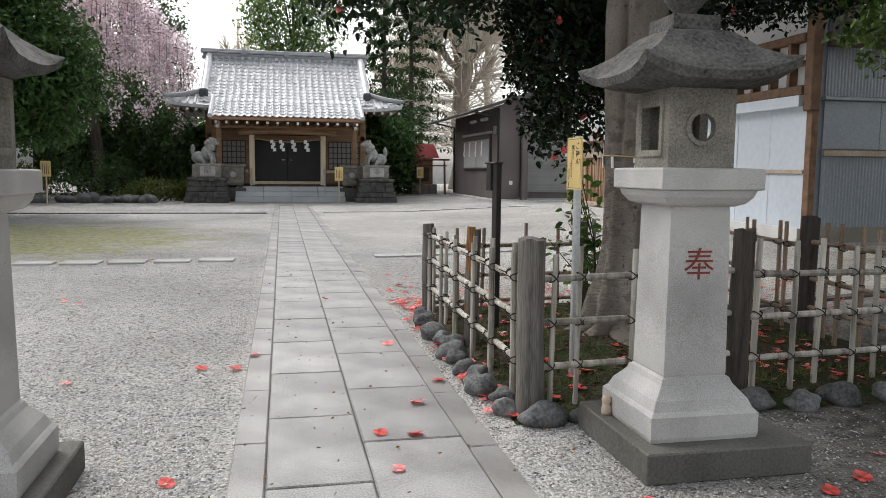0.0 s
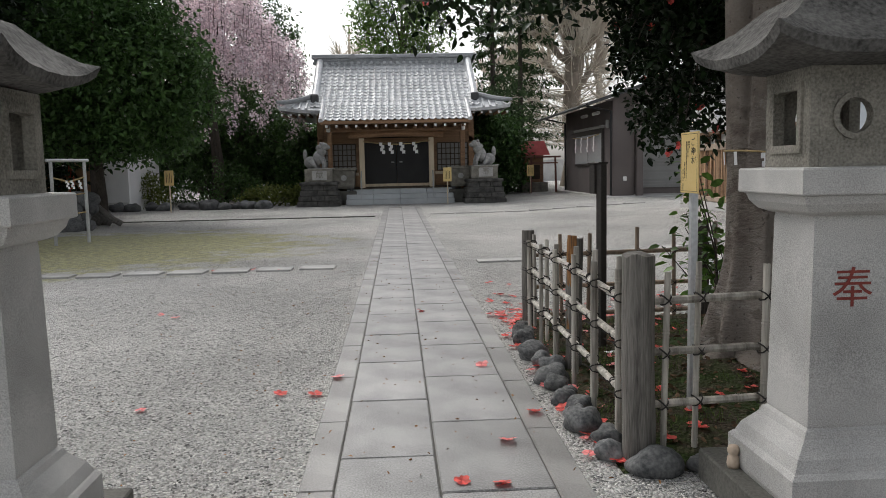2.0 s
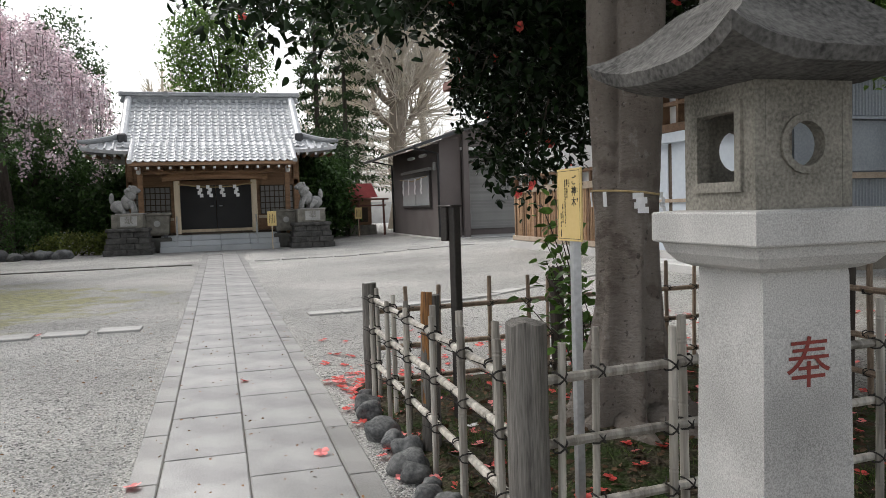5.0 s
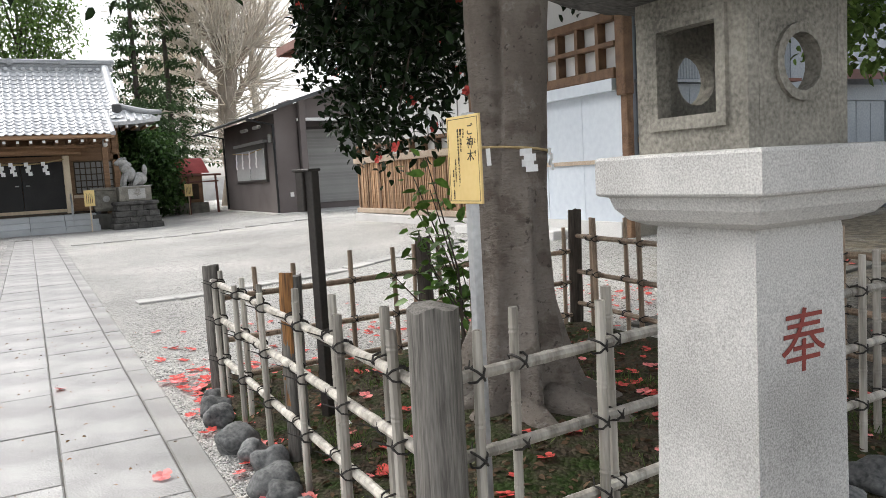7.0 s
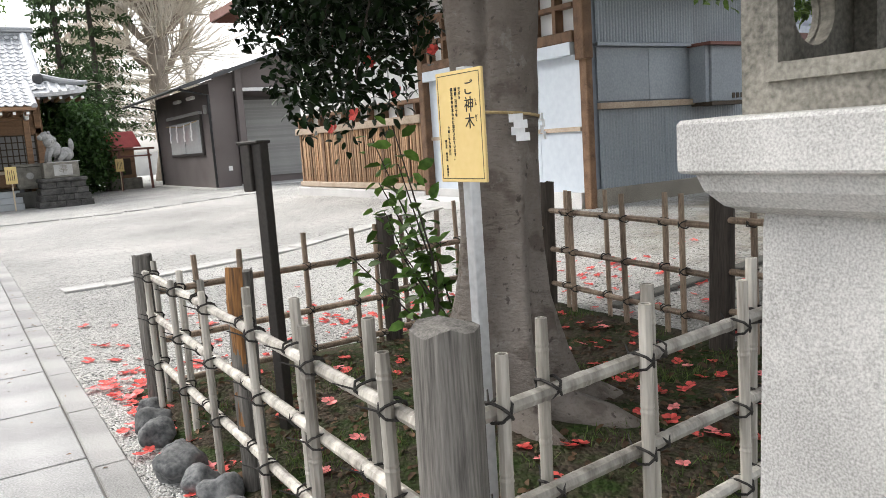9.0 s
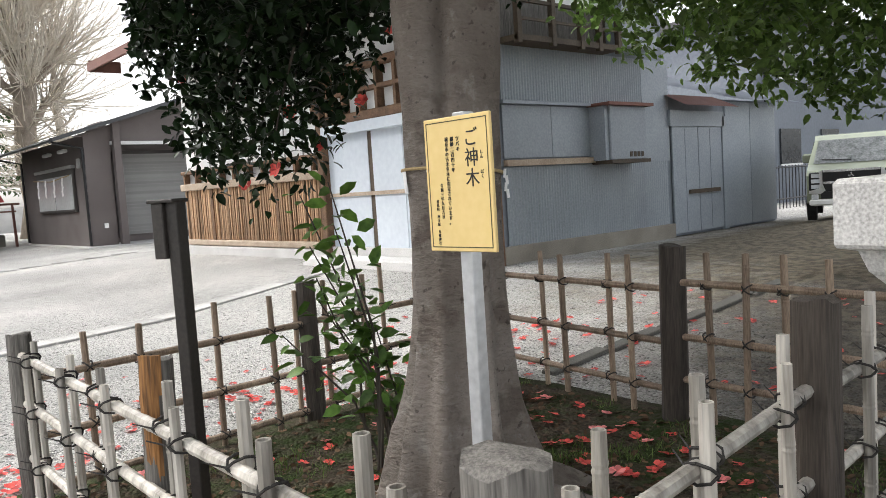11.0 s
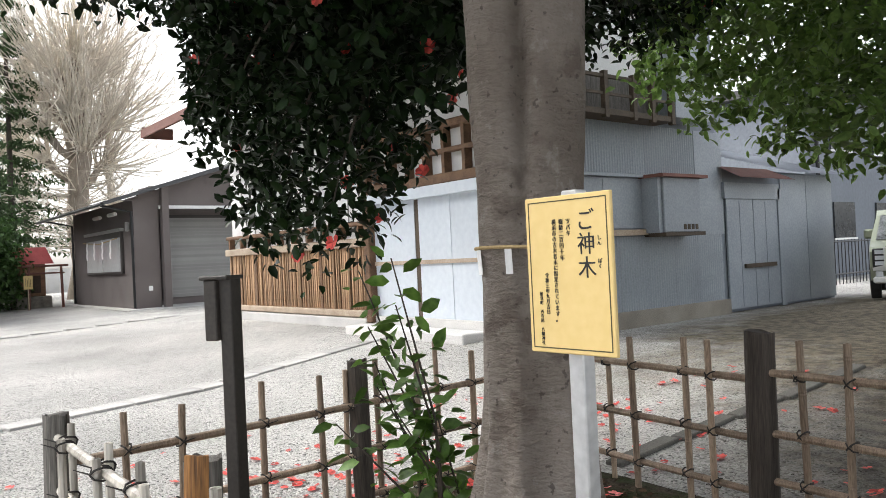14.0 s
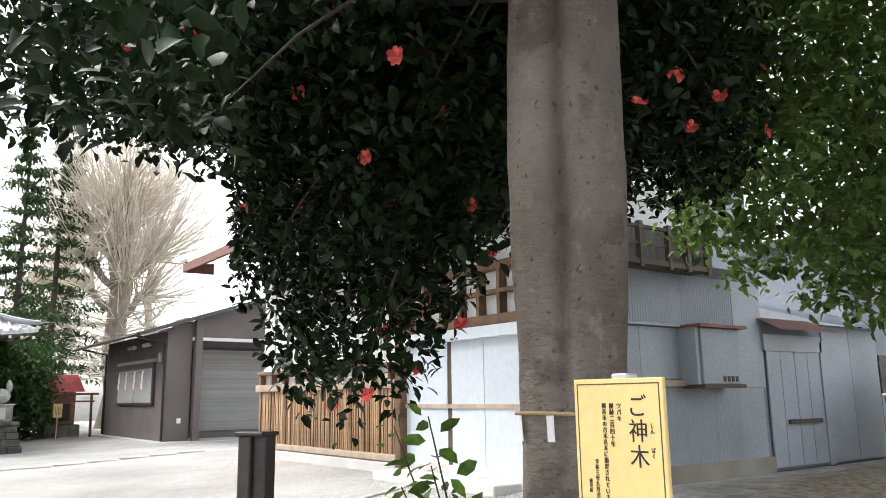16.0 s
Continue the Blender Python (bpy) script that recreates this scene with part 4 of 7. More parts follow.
bbox_part("shutter_box", (13.0, WY - 0.5, 3.95), (14.2, WY, 5.7), M_IRON, house, bevel=0.01)
bbox_part("window_frame", (12.93, WY - 0.1, 3.95), (13.0, WY, 6.4), M_LATTICE, house)
# corner post and west side
bbox_part("corner_post", (WX - 0.06, WY - 0.1, 2.6), (WX + 0.16, WY + 0.16, 4.6), M_BROWNWOOD, house, bevel=0.02)
bbox_part("corner_post", (WX + 0.02, WY - 0.06, -0.1), (WX + 0.17, WY + 0.14, 2.75), M_BROWNWOOD, house, bevel=0.02)
bbox_part("wall", (WX + 0.12, WY + 0.2, 0), (WX + 0.3, 26.0, 5.6), M_PLASTER, house)
for k, (y0, y1) in enumerate(((13.06, 14.2), (14.21, 15.4), (15.42, 16.45), (16.6, 18.1))):
    bbox_part("pale_sheet", (WX + 0.06, y0, 0.25), (WX + 0.12, y1, 1.36), M_IRONWHITE, house)
    bbox_part("pale_sheet", (WX + 0.055, y0, 1.44), (WX + 0.12, y1, 2.7), M_IRONWHITE, house)
bbox_part("gap_board", (WX + 0.07, 16.45, 0.25), (WX + 0.12, 16.6, 2.7), M_LATTICE, house)
bbox_part("drip_board", (WX - 0.12, WY + 0.2, 2.7), (WX + 0.12, 18.1, 2.92), M_IRONWHITE, house)
bbox_part("rail", (WX + 0.02, WY + 0.16, 1.36), (WX + 0.12, 18.1, 1.44), M_PALEBEAM, house)
bbox_part("foundation", (WX - 0.02, WY + 0.16, -0.4), (WX + 0.12, 18.1, 0.25), M_CONCRETE, house)
bbox_part("eave_beam", (WX - 0.1, WY + 0.16, 2.92), (WX + 0.12, 18.2, 3.12), M_BROWNWOOD, house, bevel=0.02)
bbox_part("eave_beam", (WX - 0.1, WY + 0.16, 3.98), (WX + 0.12, 18.2, 4.14), M_BROWNWOOD, house, bevel=0.02)
bbox_part("eave_beam", (WX - 0.08, WY + 0.16, 3.52), (WX + 0.1, 18.2, 3.6), M_BROWNWOOD, house)
for k in range(9):
    y = WY + 0.6 + k * 0.62
    bbox_part("stud", (WX - 0.07, y, 3.12), (WX + 0.12, y + 0.09, 3.98), M_BROWNWOOD, house)
bbox_part("corner_post", (WX - 0.12, 18.1, 0.1), (WX + 0.12, 18.32, 4.4), M_BROWNWOOD, house, bevel=0.02)
# slatted store front beyond
bbox_part("foundation", (WX - 0.12, 18.34, -0.4), (WX + 0.12, 26.2, 0.18), M_CONCRETE, house, bevel=0.02)
bbox_part("slat_beam", (WX - 0.1, 18.32, 0.2), (WX + 0.1, 26.0, 0.36), M_PALEBEAM, house, bevel=0.02)
bbox_part("slat_beam", (WX - 0.14, 18.32, 1.8), (WX + 0.1, 26.0, 2.0), M_PALEBEAM, house, bevel=0.02)
bbox_part("slat_beam", (WX - 0.1, 18.32, 2.28), (WX + 0.1, 26.0, 2.38), M_BROWNWOOD, house, bevel=0.02)
bbox_part("backing", (WX + 0.04, 18.32, 0.36), (WX + 0.12, 26.0, 1.8), M_LATTICE, house)
slat_me = bpy.data.meshes.new("slat")
bm = bmesh.new()
box(bm, (-0.05, -0.035, 0.36), (0.0, 0.035, 1.8), bevel=0.008)
bm.to_mesh(slat_me)
bm.free()
slat_me.materials.append(M_SLATWOOD)
for k in range(76):
    ob = new("slat", slat_me)
    ob.parent = house
    ob.matrix_basis = pose(WX + 0.03 - random.uniform(0, 0.03), 18.4 + k * 0.1 + random.uniform(-0.018, 0.018), 0, random.uniform(-0.9, 0.9), 0, 0) @ Matrix.Diagonal((1, random.uniform(0.7, 1.15), 1, 1))
for k in range(1, 4, 2):
    bbox_part("stud", (WX - 0.06, 18.5 + k * 1.84, 0.36), (WX - 0.03, 18.62 + k * 1.84, 1.8), M_BROWNWOOD, house)
for k in range(10):
    bbox_part("stud", (WX - 0.06, 18.6 + k * 0.8, 2.0), (WX + 0.1, 18.7 + k * 0.8, 2.28), M_BROWNWOOD, house)
for k in range(9):
    y = 18.4 + k * 0.85
    bbox_part("panel_joint", (WX + 0.1, y, 2.38), (WX + 0.12, y + 0.03, 5.6), M_SHUTTER, house)
# upper roof with red-painted verge
bm = bmesh.new()
prof = [(WX - 2.1, 5.62), (12.3, 8.55), (15.9, 7.3), (15.9, 7.1), (12.3, 8.3), (WX - 2.1, 5.4)]
a = [bm.verts.new((x, WY - 0.9, z)) for x, z in prof]
b = [bm.verts.new((x, 27.0, z)) for x, z in prof]
bm.faces.new(a), bm.faces.new(b[::-1])
for k in range(6):
    bm.faces.new((a[k], b[k], b[(k + 1) % 6], a[(k + 1) % 6]))
part("roof", bm, M_LATTICE, house)
bbox_part("fascia", (WX - 2.16, WY - 0.9, 5.42), (WX - 2.1, 27.0, 5.66), M_RUST, house)
bbox_part("verge_end", (WX - 2.1, 27.0, 5.42), (WX - 1.2, 27.06, 5.75), M_RUST, house)
bbox_part("end_wall", (WX + 0.3, 25.9, 0), (15, 26.0, 6), M_PLASTER, house)
step = bbox_part("door_step", (7.2, 12.1, 0.05), (7.72, 15.3, 0.36), M_CONCRETE, None, bevel=0.02)
tagged(step, "low concrete step along the pale sheet wall", "step", kind="structure")


# ---- stone lanterns ----
def stone_lantern():
    L = thing("stone_lantern", "tall pale granite lantern with a curved lichened roof", "lantern", "pair of stone lanterns", at=(1.535, 3.605, 0))
    bbox_part("plinth", (-0.35, -0.4, G), (0.48, 0.42, 0.13), M_PLINTH, L, bevel=0.008)
    bm = bmesh.new()
    turned(bm, [(0.27, 0.13), (0.275, 0.15), (0.275, 0.25), (0.262, 0.265), (0.255, 0.27), (0.235, 0.315), (0.205, 0.35), (0.185, 0.375), (0.175, 0.4), (0.16, 0.41)])
    part("foot", bm, M_GRANITE, L)
    bm = bmesh.new()
    turned(bm, [(0.158, 0.4), (0.162, 0.42), (0.152, 1.2), (0.148, 1.23)])
    pil = part("pillar", bm, M_GRANITE, L)
    bm = bmesh.new()
    turned(bm, [(0.165, 1.22), (0.2, 1.235), (0.225, 1.265), (0.235, 1.295), (0.255, 1.3), (0.258, 1.305), (0.258, 1.39), (0.253, 1.397), (0.2, 1.4)])
    part("platform", bm, M_GRANITE, L)
    # fire box: four walls with square and round openings
    w, z0, z1 = 0.168, 1.4, 1.765
    for side in (-1, 1):
        for axis in ("x", "y"):
            panel = part("fire_box_wall", fire_panel(axis, side, w, z0, z1), M_OLDSTONE, L)
            bm = bmesh.new()
            if axis == "x":
                n, q0, q1 = 4, 0.127, 0.165
            else:
                n, q0, q1 = 20, 0.064, 0.086
            for k in range(n):
                q = []
                for r, d in ((q0, -0.004), (q0, 0.01), (q1, 0.01), (q1, -0.004)):
                    row = []
                    for a in (2 * math.pi * (k + 0.5) / n, 2 * math.pi * (k + 1.5) / n):
                        u, z = r * math.cos(a), 1.585 + r * math.sin(a) * (1.13 if axis == "x" else 1)
                        row.append(bm.verts.new((side * (w + d), u, z) if axis == "x" else (u, side * (w + d), z)))
                    q.append(row)
                for i in range(3):
                    bm.faces.new((q[i][0], q[i][1], q[i + 1][1], q[i + 1][0]))
            bmesh.ops.remove_doubles(bm, verts=bm.verts[:], dist=0.0005)
            part("window_rim", bm, M_OLDSTONE, panel)
    # roof with sweeping corners
    bm = bmesh.new()
    N, rings = 16, []
    prof = [(0.16, 1.765, 0), (0.26, 1.772, 0.02), (0.345, 1.785, 0.065), (0.36, 1.825, 0.07), (0.31, 1.865, 0.04), (0.25, 1.925, 0.018), (0.2, 1.985, 0.005), (0.165, 2.02, 0), (0.13, 2.035, 0)]
    for r, z, lift in prof:
        ring = []
        for side in range(4):
            for k in range(N):
                u = -1 + 2 * k / N
                x, y = [(u, -1), (1, u), (-u, 1), (-1, -u)][side]
                c = abs(u) ** 3
                swell = 1 + 0.06 * c * (lift > 0.03)
                nz = 0.006 * noise.noise(Vector((x * r * 20, y * r * 20, z * 20)))
                ring.append(bm.verts.new((x * r * swell, y * r * swell, z + lift * c + nz)))
        rings.append(ring)
    for a, b in zip(rings, rings[1:]):
        for k in range(4 * N):
            bm.faces.new((a[k], a[(k + 1) % (4 * N)], b[(k + 1) % (4 * N)], b[k]))
    bm.faces.new(rings[0][::-1]), bm.faces.new(rings[-1])
    part("roof", bm, M_ROOFSTONE, L)
    bm = bmesh.new()
    turned(bm, [(0.115, 2.03), (0.12, 2.04), (0.118, 2.1), (0.11, 2.105)])
    part("roof_block", bm, M_ROOFSTONE, L)
    bm = bmesh.new()
    turned(bm, [(0.06, 2.1), (0.055, 2.14), (0.075, 2.155), (0.1, 2.19), (0.105, 2.23), (0.09, 2.28), (0.05, 2.33), (0.015, 2.37), (0.0, 2.385)], square=False)
    part("jewel", bm, M_ROOFSTONE, L, smooth=True)
    for o in L.children:
        if o.name.startswith(("roof", "jewel")):
            o.location.x = -0.042
        elif o.name.startswith("fire_box"):
            o.location.x = -0.02
    lettering("inscription", "奉", 0.165, M_REDINK, pil, pose(0.0, -0.159, 1.02, 91, 0, 0), 0.0)
    return L


def fire_panel(axis, side, w, z0, z1):
    """One side of the fire box, with a square or a round opening through it."""
    bm = bmesh.new()
    t, cz = 0.035, 1.585
    half = w if axis == "x" else w - t - 0.001
    up, dn = z1 - cz, cz - z0
    angles = [2 * math.pi * k / 24 for k in range(24)]
    for c in ((half, up), (-half, up), (-half, -dn), (half, -dn)):
        angles.append(math.atan2(c[1], c[0]) % (2 * math.pi))
    angles.sort()
    rings = []
    for d in (side * w, side * (w - t)):
        inner, outer = [], []
        for a in angles:
            c, s = math.cos(a), math.sin(a)
            if axis == "x":
                q = min(0.09 / max(abs(c), 1e-6), 0.1025 / max(abs(s), 1e-6))
            else:
                q = 0.066
            o = min(half / max(abs(c), 1e-6), (up if s > 0 else dn) / max(abs(s), 1e-6))
            for r, lst in ((q, inner), (o, outer)):
                u, z = r * c, cz + r * s
                lst.append(bm.verts.new((d, u, z) if axis == "x" else (u, d, z)))
        rings.append((inner, outer))
    n = len(angles)
    for k in range(n):
        j = (k + 1) % n
        for i, o in rings:
            bm.faces.new((i[k], i[j], o[j], o[k]))
        for g in (0, 1):
            bm.faces.new((rings[0][g][k], rings[0][g][j], rings[1][g][j], rings[1][g][k]))
    return bm


lantern = stone_lantern()
west_lantern = copy_thing(lantern, pose(-1.64, 3.46, 0, 0, 0, 180))
west_lantern.scale = (1, 1, 0.975)
for o in west_lantern.children:
    if o.name.startswith(("roof", "jewel")):
        o.location.x = 0.045

# ---- fenced bed of the sacred tree ----
CORN = {"A": (0.975, 4.24), "B": (1.0, 7.5), "C": (4.1, 7.6), "R": (3.9, 5.8), "E": (3.8, 4.45), "D": (2.35, 4.36)}


def bed_z(x, y):
    """Height of the mounded soil bed."""
    u, w = (x - 0.86) / 3.45, (y - 4.1) / 3.7
    edge = max(0.0, min(u, 1 - u, w, 1 - w))
    dd = math.hypot(x - 2.2, y - 5.75)
    return G + 0.004 + min(edge * 10, 1) * (0.055 + 0.03 * noise.noise(Vector((x * 2, y * 2, 0)))) + 0.12 * math.exp(-dd * dd / 0.5)


bm = bmesh.new()
for v in bmesh.ops.create_grid(bm, x_segments=40, y_segments=44, size=0.5)["verts"]:
    u, w = v.co.x + 0.5, v.co.y + 0.5
    x, y = 0.86 + 3.45 * u, 4.1 + 3.7 * w
    v.co = Vector((x, y, bed_z(x, y)))
tagged(part("garden_bed", bm, M_SOIL, smooth=True), "dark soil bed with moss and grass under the tree", "ground", kind="structure")


def fence_post(x, y, h, r, material, label, rot=0):
    bm = bmesh.new()
    pts, rad = [], []
    for k in range(5):
        z = -0.1 + (h + 0.1) * k / 4
        pts.append((0.004 * math.sin(k * 2.1), 0.004 * math.cos(k * 1.7), z)), rad.append(r * (1.02 - 0.012 * k))
    rings = tube(bm, pts, rad, 16)
    for i, v in enumerate(rings[-1]):
        v.co.z += random.uniform(-0.012, 0.012)
    for rg in rings:
        for i, v in enumerate(rg):
            s = 1 + 0.045 * math.sin(i * 2.39 + r * 90)
            v.co.x *= s
            v.co.y *= s
    ob = part("fence_post", bm, material)
    ob.matrix_basis = pose(x, y, 0, random.uniform(-1, 1), random.uniform(-1, 1), rot)
    return tagged(ob, label, "post", "fence posts")


fence_post(*CORN["A"], 1.0, 0.075, M_POST, "thick grey weathered wooden post at a fence corner")
fence_post(*CORN["B"], 0.85, 0.055, M_POST, "grey wooden post with a frayed top")
rotten = fence_post(1.04, 5.9, 0.93, 0.056, M_POST, "grey fence post split open to orange wood")
bm = bmesh.new()
arc = [math.radians(a) for a in range(150, 281, 13)]
for k in range(5):
    z0, z1 = 0.3 + 0.13 * k, 0.3 + 0.13 * (k + 1)
    lo, hi = (1 + k // 2, len(arc) - 3 + k // 2)
    for a0, a1 in zip(arc[lo:hi], arc[lo + 1:hi]):
        bm.faces.new([bm.verts.new((math.cos(a) * (0.056 + 0.004 * math.sin(a * 31 + z * 15)), math.sin(a) * (0.056 + 0.004 * math.sin(a * 31 + z * 15)), z)) for a, z in ((a0, z0), (a1, z0), (a1, z1), (a0, z1))])
bmesh.ops.remove_doubles(bm, verts=bm.verts[:], dist=0.001)
bmesh.ops.solidify(bm, geom=bm.faces[:], thickness=0.012)
part("split_wood", bm, M_ROT, rotten, "split orange inner wood")
fence_post(2.62, 7.54, 0.9, 0.06, M_POSTDARK, "dark round fence post behind the tree")
fence_post(*CORN["C"], 1.0, 0.06, M_POSTDARK, "dark round fence post at a far corner")
fence_post(*CORN["R"], 1.02, 0.075, M_POSTDARK, "thick dark round fence post")
fence_post(*CORN["D"], 1.04, 0.065, M_POSTDARK, "dark round post in the front fence")
fence_post(*CORN["E"], 1.0, 0.06, M_POSTDARK, "dark round fence post at the outer corner")


def bamboo(bm, a, b, r, nodes=0.28):
    """A bamboo cane with swollen joints."""
    a, b = Vector(a), Vector(b)
    ln = (b - a).length
    pts, rad = [a], [r]
    d = random.uniform(0.06, nodes)
    while d < ln - 0.03:
        for o, k in ((-0.012, 1.0), (-0.004, 1.1), (0.004, 0.97), (0.012, 1.08), (0.02, 1.0)):
            pts.append(a.lerp(b, (d + o) / ln)), rad.append(r * k)
        d += nodes * random.uniform(0.8, 1.15)
    pts.append(b), rad.append(r * 0.95)
    rings = tube(bm, pts, rad, 8, caps=False)
    # hollow open end
    top = rings[-1]
    mid = b
    inner = [bm.verts.new(mid + (v.co - mid) * 0.7) for v in top]
    deep = [bm.verts.new(mid + (v.co - mid) * 0.68 - (b - a).normalized() * 0.03) for v in top]
    for k in range(8):
        j = (k + 1) % 8
        bm.faces.new((top[k], top[j], inner[j], inner[k]))
        bm.faces.new((inner[k], inner[j], deep[j], deep[k]))
    bm.faces.new(deep)


def fence_run(p, q, count, heights, near, seed, rails=(0.28, 0.52, 0.76), label="", canes=()):
    """Lattice of bamboo: three rails and tied uprights on alternate sides."""
    random.seed(seed)
    f = thing("bamboo_fence", label or "weathered bamboo lattice fence tied with black cord", "fence", "bamboo fence sides")
    p, q = Vector((*p, 0)), Vector((*q, 0))
    d = (q - p).normalized()
    s = Vector((d.y, -d.x, 0))
    mt = M_BAMBOO if near else M_BAMBOO_IN
    for z in rails:
        bm = bmesh.new()
        bamboo(bm, p - d * 0.03 + Vector((0, 0, z + random.uniform(-0.012, 0.012))), q + d * 0.03 + Vector((0, 0, z + random.uniform(-0.012, 0.012))), 0.02, 0.34)
        part("rail", bm, mt, f)
    for k in range(len(canes) or count):
        u, h = canes[k] if canes else ((k + 0.62) / (count + 0.24), random.uniform(*heights))
        c = p.lerp(q, u) + s * (0.032 if k % 2 else -0.032)
        lean = d * random.uniform(-0.02, 0.02)
        bm = bmesh.new()
        bamboo(bm, c + Vector((0, 0, -0.02)), c + lean + Vector((0, 0, h)), 0.0185 * random.uniform(0.85, 1.12))
        cane = part("cane", bm, mt, f)
        for z in rails:
            w = c + lean * (z / h) - s * (0.016 if k % 2 else -0.016) + Vector((0, 0, z))
            bm = bmesh.new()
            for a in (-1, 1):
                pts = []
                for i in range(9):
                    t = 2 * math.pi * i / 8
                    pts.append(w + (d * a * 0.022 + Vector((0, 0, 0.024))) * math.cos(t) + s * 0.04 * math.sin(t))
                tube(bm, pts, [0.0042] * 9, 5)
            tube(bm, [w + s * 0.035 * (-1 if near else 1), w + s * 0.085 * (-1 if near else 1) + d * 0.04 + Vector((0, 0, 0.02))], [0.0035, 0.002], 4)
            part("tie", bm, M_CORD, cane)
    return f


WEST_CANES = ((0.07, 0.9), (0.135, 0.94), (0.23, 0.88), (0.295, 0.92), (0.385, 0.86), (0.455, 0.89), (0.575, 0.83), (0.65, 0.84), (0.745, 0.81), (0.775, 0.84), (0.92, 0.79), (0.95, 0.83))
SOUTH_CANES = ((0.22, 0.95), (0.08, 0.915), (0.535, 0.965), (0.455, 0.935), (0.89, 0.96), (0.8, 0.92))
fence_run(CORN["A"], CORN["B"], 12, (0.82, 1.0), True, 11, (0.26, 0.52, 0.755), canes=WEST_CANES)
fence_run(CORN["A"], CORN["D"], 6, (0.84, 1.0), True, 12, (0.27, 0.52, 0.78), canes=SOUTH_CANES)
fence_run(CORN["D"], CORN["E"], 6, (0.86, 1.0), True, 13, (0.24, 0.5, 0.76))
fence_run(CORN["B"], (2.62, 7.54), 5, (0.82, 0.98), False, 14, (0.09, 0.345, 0.635), canes=((0.195, 0.81), (0.333, 0.815), (0.625, 0.855), (0.83, 0.85), (0.945, 0.85)))
fence_run((2.62, 7.54), CORN["C"], 6, (0.82, 0.95), False, 15, (0.1, 0.37, 0.65))
fence_run(CORN["C"], CORN["R"], 6, (0.86, 1.0), False, 16, (0.2, 0.477, 0.772), canes=((0.12, 0.94), (0.21, 0.945), (0.4, 0.955), (0.545, 0.945), (0.73, 0.96), (0.85, 0.965)))
fence_run(CORN["R"], CORN["E"], 5, (0.86, 1.0), False, 17, (0.275, 0.525, 0.81), canes=((0.169, 0.985), (0.347, 0.995), (0.49, 0.987), (0.68, 0.98), (0.86, 0.98)))
random.seed(5)

# ---- sacred camellia ----
tree = thing("camellia_tree", "old camellia with grey trunk, glossy dark leaves and red flowers", "tree")
TX, TY = 2.235, 5.725


def bark_tube(bm, pts, rad, seg, knob):
    rings = tube(bm, pts, rad, seg)
    for rg, p in zip(rings, pts):
        for i, v in enumerate(rg):
            d = v.co - Vector(p)
            a = 2 * math.pi * i / seg
            v.co = Vector(p) + d * (1 + knob * noise.noise(Vector((math.cos(a) * 1.3, math.sin(a) * 1.3, v.co.z * 1.6 + rad[0] * 30))) + 0.4 * knob * noise.noise(v.co * 7))
    return rings


# trunk: one skin whose buttresses widen towards the ground, with a second stem grown onto it
BUTTRESS = ((0.5, 0.18, 0.2), (1.35, 0.14, 0.22), (2.2, 0.16, 0.24), (3.05, 0.2, 0.22), (3.85, 0.15, 0.17), (4.55, 0.19, 0.15), (5.15, 0.27, 0.14), (5.8, 0.28, 0.16))


def trunk_axis(z):
    return TX + 0.015 * math.sin(z * 1.6) + 0.03 * max(z - 1, 0), TY + 0.02 * math.cos(z * 1.3) - 0.01 * max(z - 1.5, 0)


def trunk_radius(a, z):
    """Distance of the bark from the axis, round the trunk and up it."""
    def near(b, w):
        d = (a - b + math.pi) % (2 * math.pi) - math.pi
        return math.exp(-(d / w) ** 2)

    r = 0.16 + 0.27 * math.exp(-max(z, 0.42) / 0.8) + 0.035 * min(max((z - 1.75) / 0.6, 0), 1) - 0.01 * max(z - 2.6, 0)
    for k, (b, size, w) in enumerate(BUTTRESS):
        r += size * near(b + 0.12 * math.sin(z * 2 + k), w) * math.exp(-max(z, 0) / (0.22 + 0.06 * (k % 3)))
        r += 0.034 * (near(b + 0.25 * math.sin(z * 1.1 + k), 0.2) - 0.35) * math.exp(-((z - 0.6) / 0.75) ** 2)
    up = min(max((z - 0.75) / 1.3, 0), 1)
    r += 0.045 * up * near(2.9, 0.55) - 0.06 * up * near(3.72, 0.16) - 0.035 * up * near(1.6, 0.2)
    c, s_ = math.cos(a), math.sin(a)
    r *= 1 + 0.07 * noise.noise(Vector((c * 1.2, s_ * 1.2, z * 1.5))) + 0.03 * noise.noise(Vector((c * 3, s_ * 3, z * 5))) + 0.012 * noise.noise(Vector((c * 8, s_ * 8, z * 14)))
    return r


